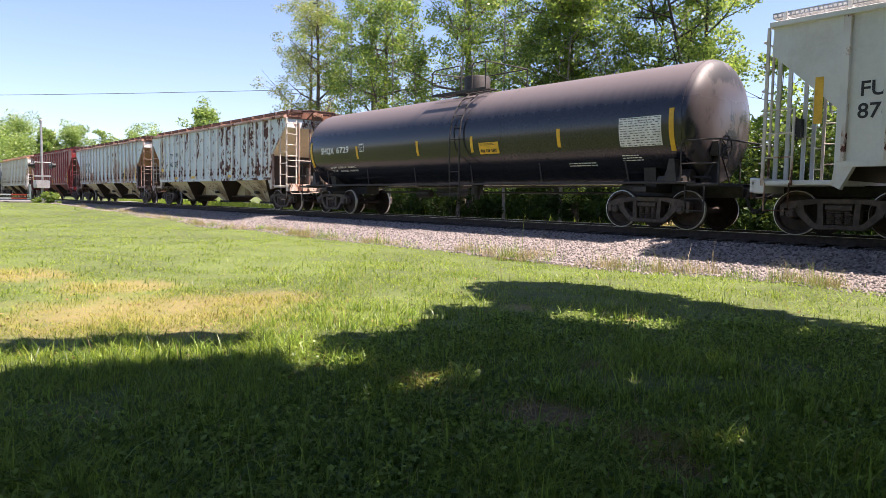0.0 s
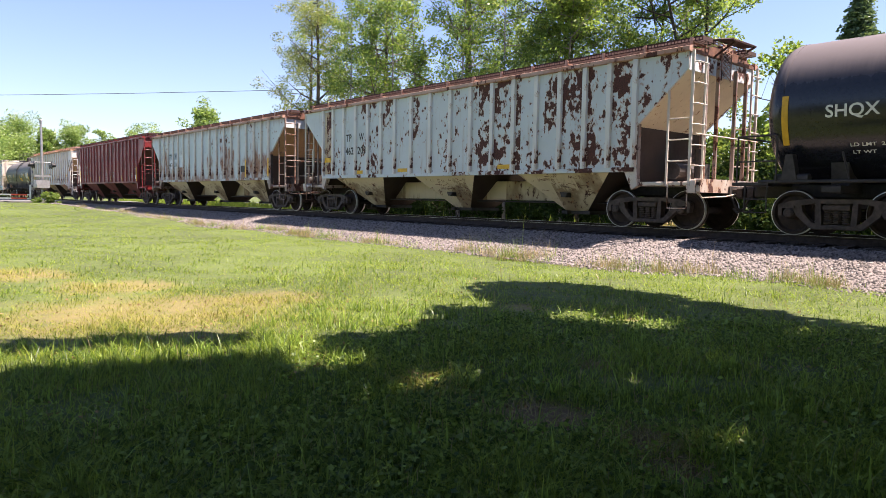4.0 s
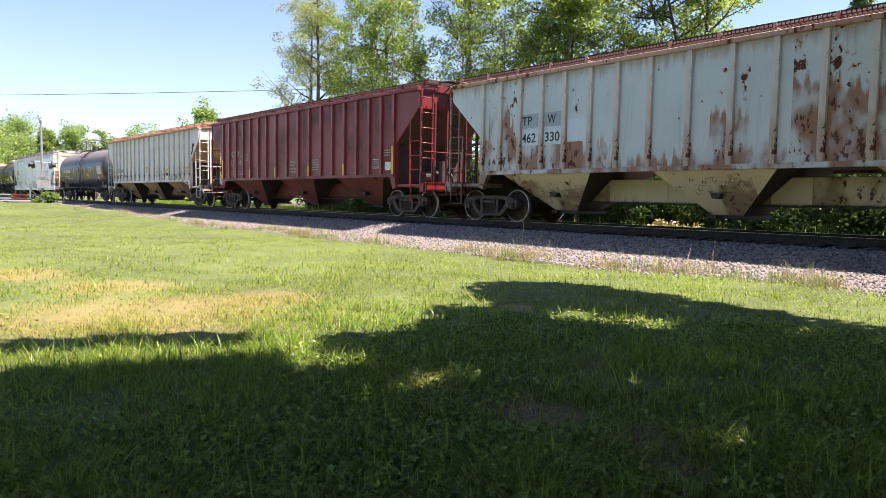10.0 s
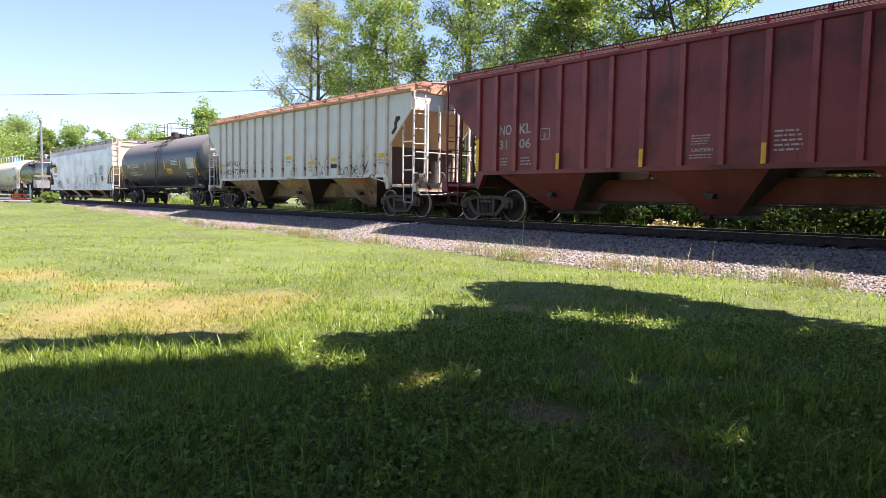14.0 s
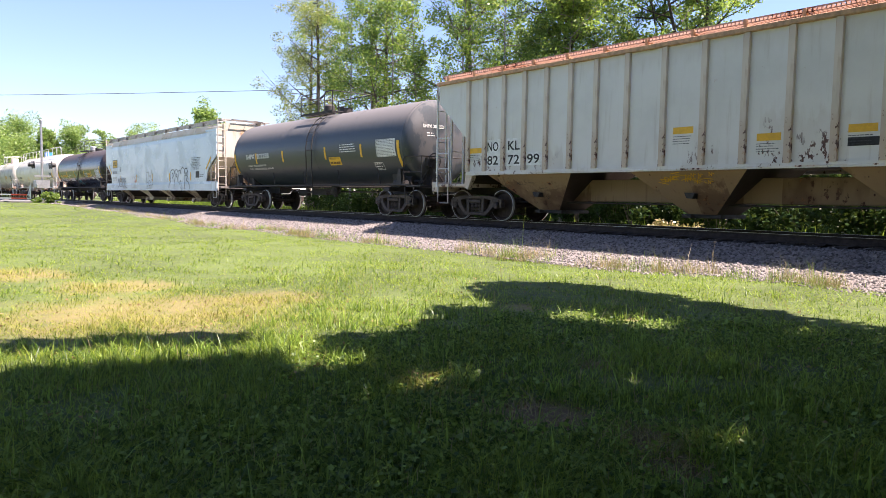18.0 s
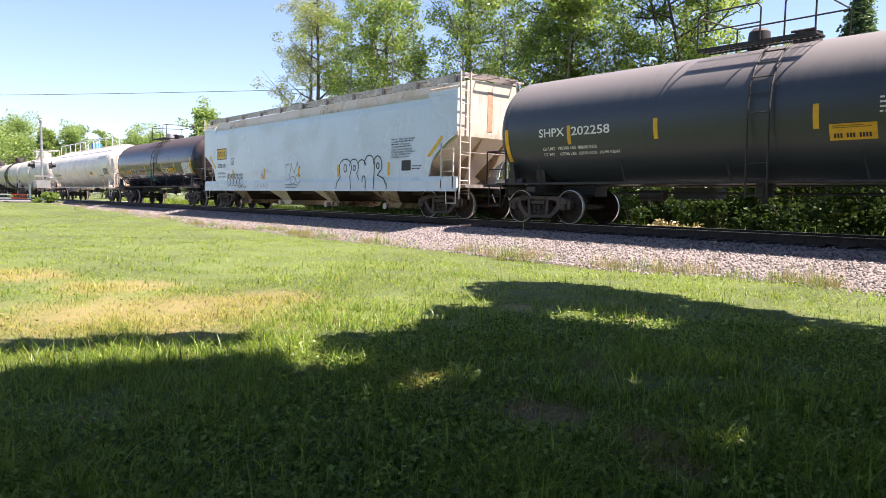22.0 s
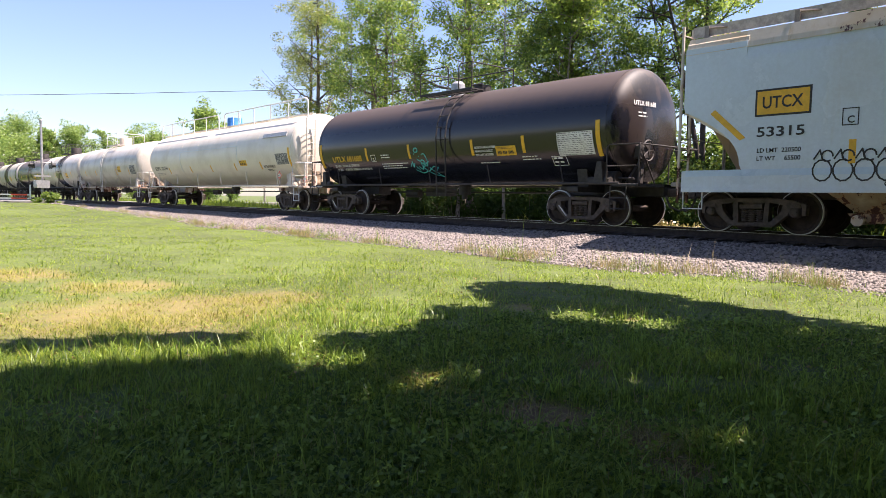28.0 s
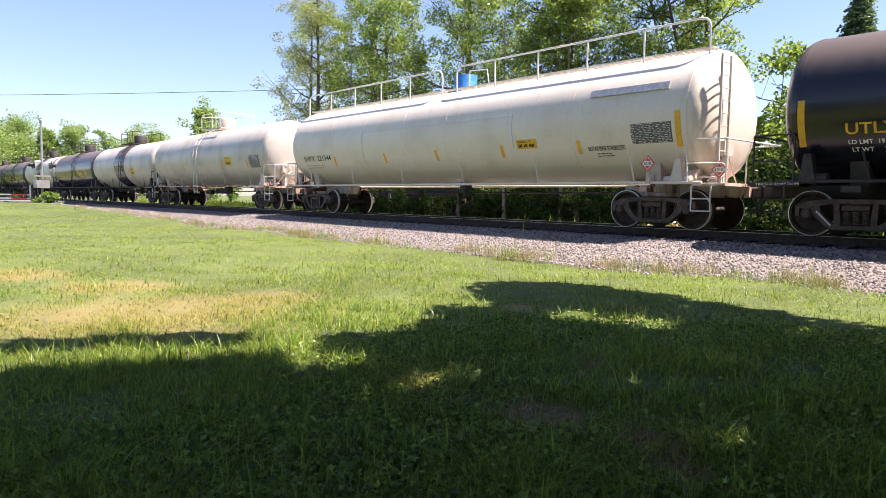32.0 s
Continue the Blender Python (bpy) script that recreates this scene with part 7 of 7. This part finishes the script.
def shade_tree():
    """The broad tree over the camera; its boughs reach as far as its shade on the lawn tells."""
    rng = np.random.default_rng(900)
    ob = tagged(new("tree"), "broad dense shade tree on the lawn", "tree")
    ob.matrix_basis = Matrix.Translation((5.2, -12.2, -0.8))
    near = 9000
    n = near + 9000
    gx = np.concatenate([2 - 11 * rng.random(near) ** 1.25, rng.uniform(-9, 13, n - near)])
    gy = np.concatenate([rng.uniform(-17, -6.8, near), rng.uniform(-30, -6.8, n - near)])
    edge = np.interp(gy, [-30, -19, -14.6, -13.6, -12.6, -11.5, -10.3, -9.6, -8.7, -8.2, -7.6, -6.8], [-4, -7.6, -7.1, -6.6, -5.9, -5.1, -6.1, -6.4, -7.2, -7.6, -7.4, -6.6])
    ok = gx > edge + 0.15
    for hx, hy, hr in ((-5.95, -14.75, 0.5), (-5.75, -14.1, 0.42), (-5.6, -13.55, 0.52), (-5.4, -13.1, 0.5), (-5.5, -12.72, 0.46), (-4.6, -12.6, 0.36), (-6.0, -9.65, 0.42), (-4.9, -9.3, 0.5), (-4.45, -9.05, 0.46), (-4.05, -8.85, 0.46), (-2.9, -7.75, 0.4), (-3.7, -12.45, 0.36)):
        ok &= np.hypot((gx - hx) * 1.5, gy - hy) > hr
    # the crown thins out towards its rim on the side of the dry lawn
    keep = np.interp(gx - edge, [0.45, 0.7, 1.15, 1.5], [1.0, 0.24, 0.24, 1.0])
    ok &= (gy > -12.5) | (np.random.default_rng(901).random(n) < keep)
    pick = rng.permutation(np.flatnonzero(ok))[:5400]
    gx, gy = gx[pick], gy[pick]
    h = 6.0 + 4.0 * rng.random(len(gx)) ** 1.2
    c = np.stack([gx + SUN_TO.x / SUN_TO.z * h - 5.2, gy + SUN_TO.y / SUN_TO.z * h + 12.2, h + 0.1], 1)
    s = Shape().rod((0, 0, -0.1), (0.1, 0, 3.2), 0.32, 12, 0.26).rod((0.1, 0, 3.2), (0, 0.1, 8.5), 0.26, 10, 0.08)
    for i in range(0, len(c), 90):
        k = Vector((0.08, 0.03, 3.2 + 0.35 * (c[i][2] - 3.2)))
        m = k.lerp(Vector(c[i]), 0.55) + Vector((0, 0, 0.4))
        s.rod(k, m, 0.09, 7, 0.05).rod(m, tuple(c[i]), 0.05, 6, 0.012)
    part("trunk", s, "bark", ob, smooth=True)
    v, f = leaves(c, 22, 0.28, 0.22, rng)
    cr = new("crown", soup("crown", v, f, "leaf_shade"))
    cr.parent = ob


# ---------------------------------------------------------------- crossing, poles, wires
def crossing():
    s = Shape()
    s.run([(-68.5, -0.06), (-61.6, -0.06), (-61.6, -0.4), (-68.5, -0.4)], "y", -60, -1.1).run([(-68.5, -0.06), (-61.6, -0.06), (-61.6, -0.4), (-68.5, -0.4)], "y", 1.1, 60)
    s.box(-68.5, -61.6, -0.66, 0.66, -0.3, -0.012)
    tagged(part("road", s, "asphalt"), "pale worn asphalt road over the railway crossing", "road", kind="structure")
    sig = tagged(new("crossing_signal"), "grey railway crossing signal mast with hooded lamps and lowered gate", "signal")
    sig.matrix_basis = Matrix.Translation((-59.3, -4.43, -0.2))
    part("mast", Shape().rod((0, 0, 0), (0, 0, 6.1), 0.085, 12).rod((0, 0, 6.1), (0, 0, 6.25), 0.14, 10, 0.05), "alu", sig)
    part("base", Shape().box(-0.3, 0.3, -0.3, 0.3, -0.15, 0.25, 0.03), "alu", sig)
    part("mechanism_box", Shape().box(-0.55, 0.55, -0.5, 0.4, 1.15, 1.75, 0.06).box(-0.95, -0.5, -0.2, 0.2, 1.3, 1.6, 0.04), "alu", sig)
    part("counterweight", Shape().box(0.5, 1.1, -0.55, -0.42, 1.3, 1.5, 0.02).box(0.2, 0.5, -0.6, 0.5, 2.0, 2.12), "alu", sig)
    arm = Shape().rod((0, -0.6, 3.1), (0, 0.6, 3.1), 0.035, 8).rod((-0.34, -0.58, 2.95), (0.34, -0.58, 2.95), 0.03, 8).rod((-0.34, 0.58, 2.95), (0.34, 0.58, 2.95), 0.03, 8)
    part("cross_arm", arm, "alu", sig)
    for y in (-0.5, 0.5):
        for q in (-1, 1):
            disc = part("lamp_disc", Shape().lathe([(0, -0.02), (0.29, -0.02), (0.29, 0.02), (0, 0.02)], "y", 20, (q * 0.32, y * 1.16, 2.9)), "black", sig)
            w = 1 if y > 0 else -1
            part("lens", Shape().lathe([(0.11, 0.0), (0.1, w * 0.04), (0, w * 0.06)], "y", 16, (q * 0.32, y * 1.16 + w * 0.022, 2.9)), "lens", disc)
            part("hood", Shape().lathe([(0.14, 0.0), (0.15, w * 0.26)], "y", 16, (q * 0.32, y * 1.16 + w * 0.022, 2.9)), "black", disc)
    part("bell", Shape().lathe([(0, 0.12), (0.13, 0.1), (0.17, 0.0)], "z", 14, (0, 0, 6.25)), "alu", sig)
    gate = part("gate_arm", Shape().box(-9.6, -0.6, -0.5, -0.44, 0.30, 0.40).box(-9.6, -0.6, -0.5, -0.44, 0.58, 0.68).box(-9.6, -9.5, -0.5, -0.44, 0.30, 0.68).box(-0.7, -0.6, -0.5, -0.44, 0.3, 1.4), "white", sig, "white gate arm with red bands", at=pose(0, 0, 0, 0, 0, 48))
    for i, x in enumerate((-2.1, -8.0)):
        for z in (0.296, 0.576):
            part("stripe", Shape().box(x, x + (1.2 if i == 0 else 1.0), -0.506, -0.434, z, z + 0.108), "gate_red", gate)
    bush(-57.8, -4.2, 0.7, 0.7, 41, "leaf", 22, 60, 0.12)
    bush(-58.6, -4.9, 0.4, 0.4, 42, "leaf", 12, 50, 0.1)


def pole_and_wire():
    for x, y, h in ((-92.0, 30.0, 11.5), (-14.2, 24.0, 8.6)):
        p = tagged(new("utility_pole"), "weathered grey timber utility pole", "pole")
        p.matrix_basis = Matrix.Translation((x, y, float(ground_z(x, y)) - 0.1))
        part("shaft", Shape().rod((0, 0, 0), (0, 0, h), 0.15, 10, 0.1), "wood_grey", p)
        part("cross_beam", Shape().box(-0.06, 0.06, -0.8, 0.8, h - 0.6, h - 0.48), "wood_grey", p)
    s = Shape()
    pts = [(-100 + 6.65 * i, -31 + 5.62 * i, 9.35 - 0.45 * math.sin(math.pi * i / 9)) for i in range(10)]
    s.pipe(pts, 0.02, 5)
    tagged(part("power_line", s, "black"), "thin black overhead wire strung beyond the track", "wire")


lawn()
verge()
woods()
crossing()
pole_and_wire()


# ---------------------------------------------------------------- what moves
# how far the train has gone at every fourth second
GONE = (0.0, 18.400, 36.666, 54.808, 72.850, 90.831, 108.754, 126.648, 144.600)


def gone(t):
    """Natural cubic through GONE."""
    h, g, m = 4.0, np.array(GONE), len(GONE)
    a, b = np.eye(m), np.zeros(m)
    for i in range(1, m - 1):
        a[i, i - 1:i + 2] = (1, 4, 1)
        b[i] = 6 * (g[i + 1] - 2 * g[i] + g[i - 1]) / h ** 2
    s = np.linalg.solve(a, b)
    j = int(min(max(t // h, 0), m - 2))
    d, e = t - h * j, h - (t - h * j)
    return float((s[j] * e ** 3 + s[j + 1] * d ** 3) / (6 * h) + (g[j] / h - s[j] * h / 6) * e + (g[j + 1] / h - s[j + 1] * h / 6) * d)


def motions():
    times = [i * 0.8 for i in range(41)]
    far = {t: gone(t) for t in times}
    for car, x in CARS:
        walk(car, [(t, pose(x + far[t], 0, 0)) for t in times])
    ticks = [i * 4 / 30 for i in range(241)]
    turn = [math.degrees(gone(t) / 0.457) for t in ticks]
    for wheel, x in WHEELS:
        walk(wheel, [(t, pose(x, 0, 0.457, 0, a, 0)) for t, a in zip(ticks, turn)])


motions()
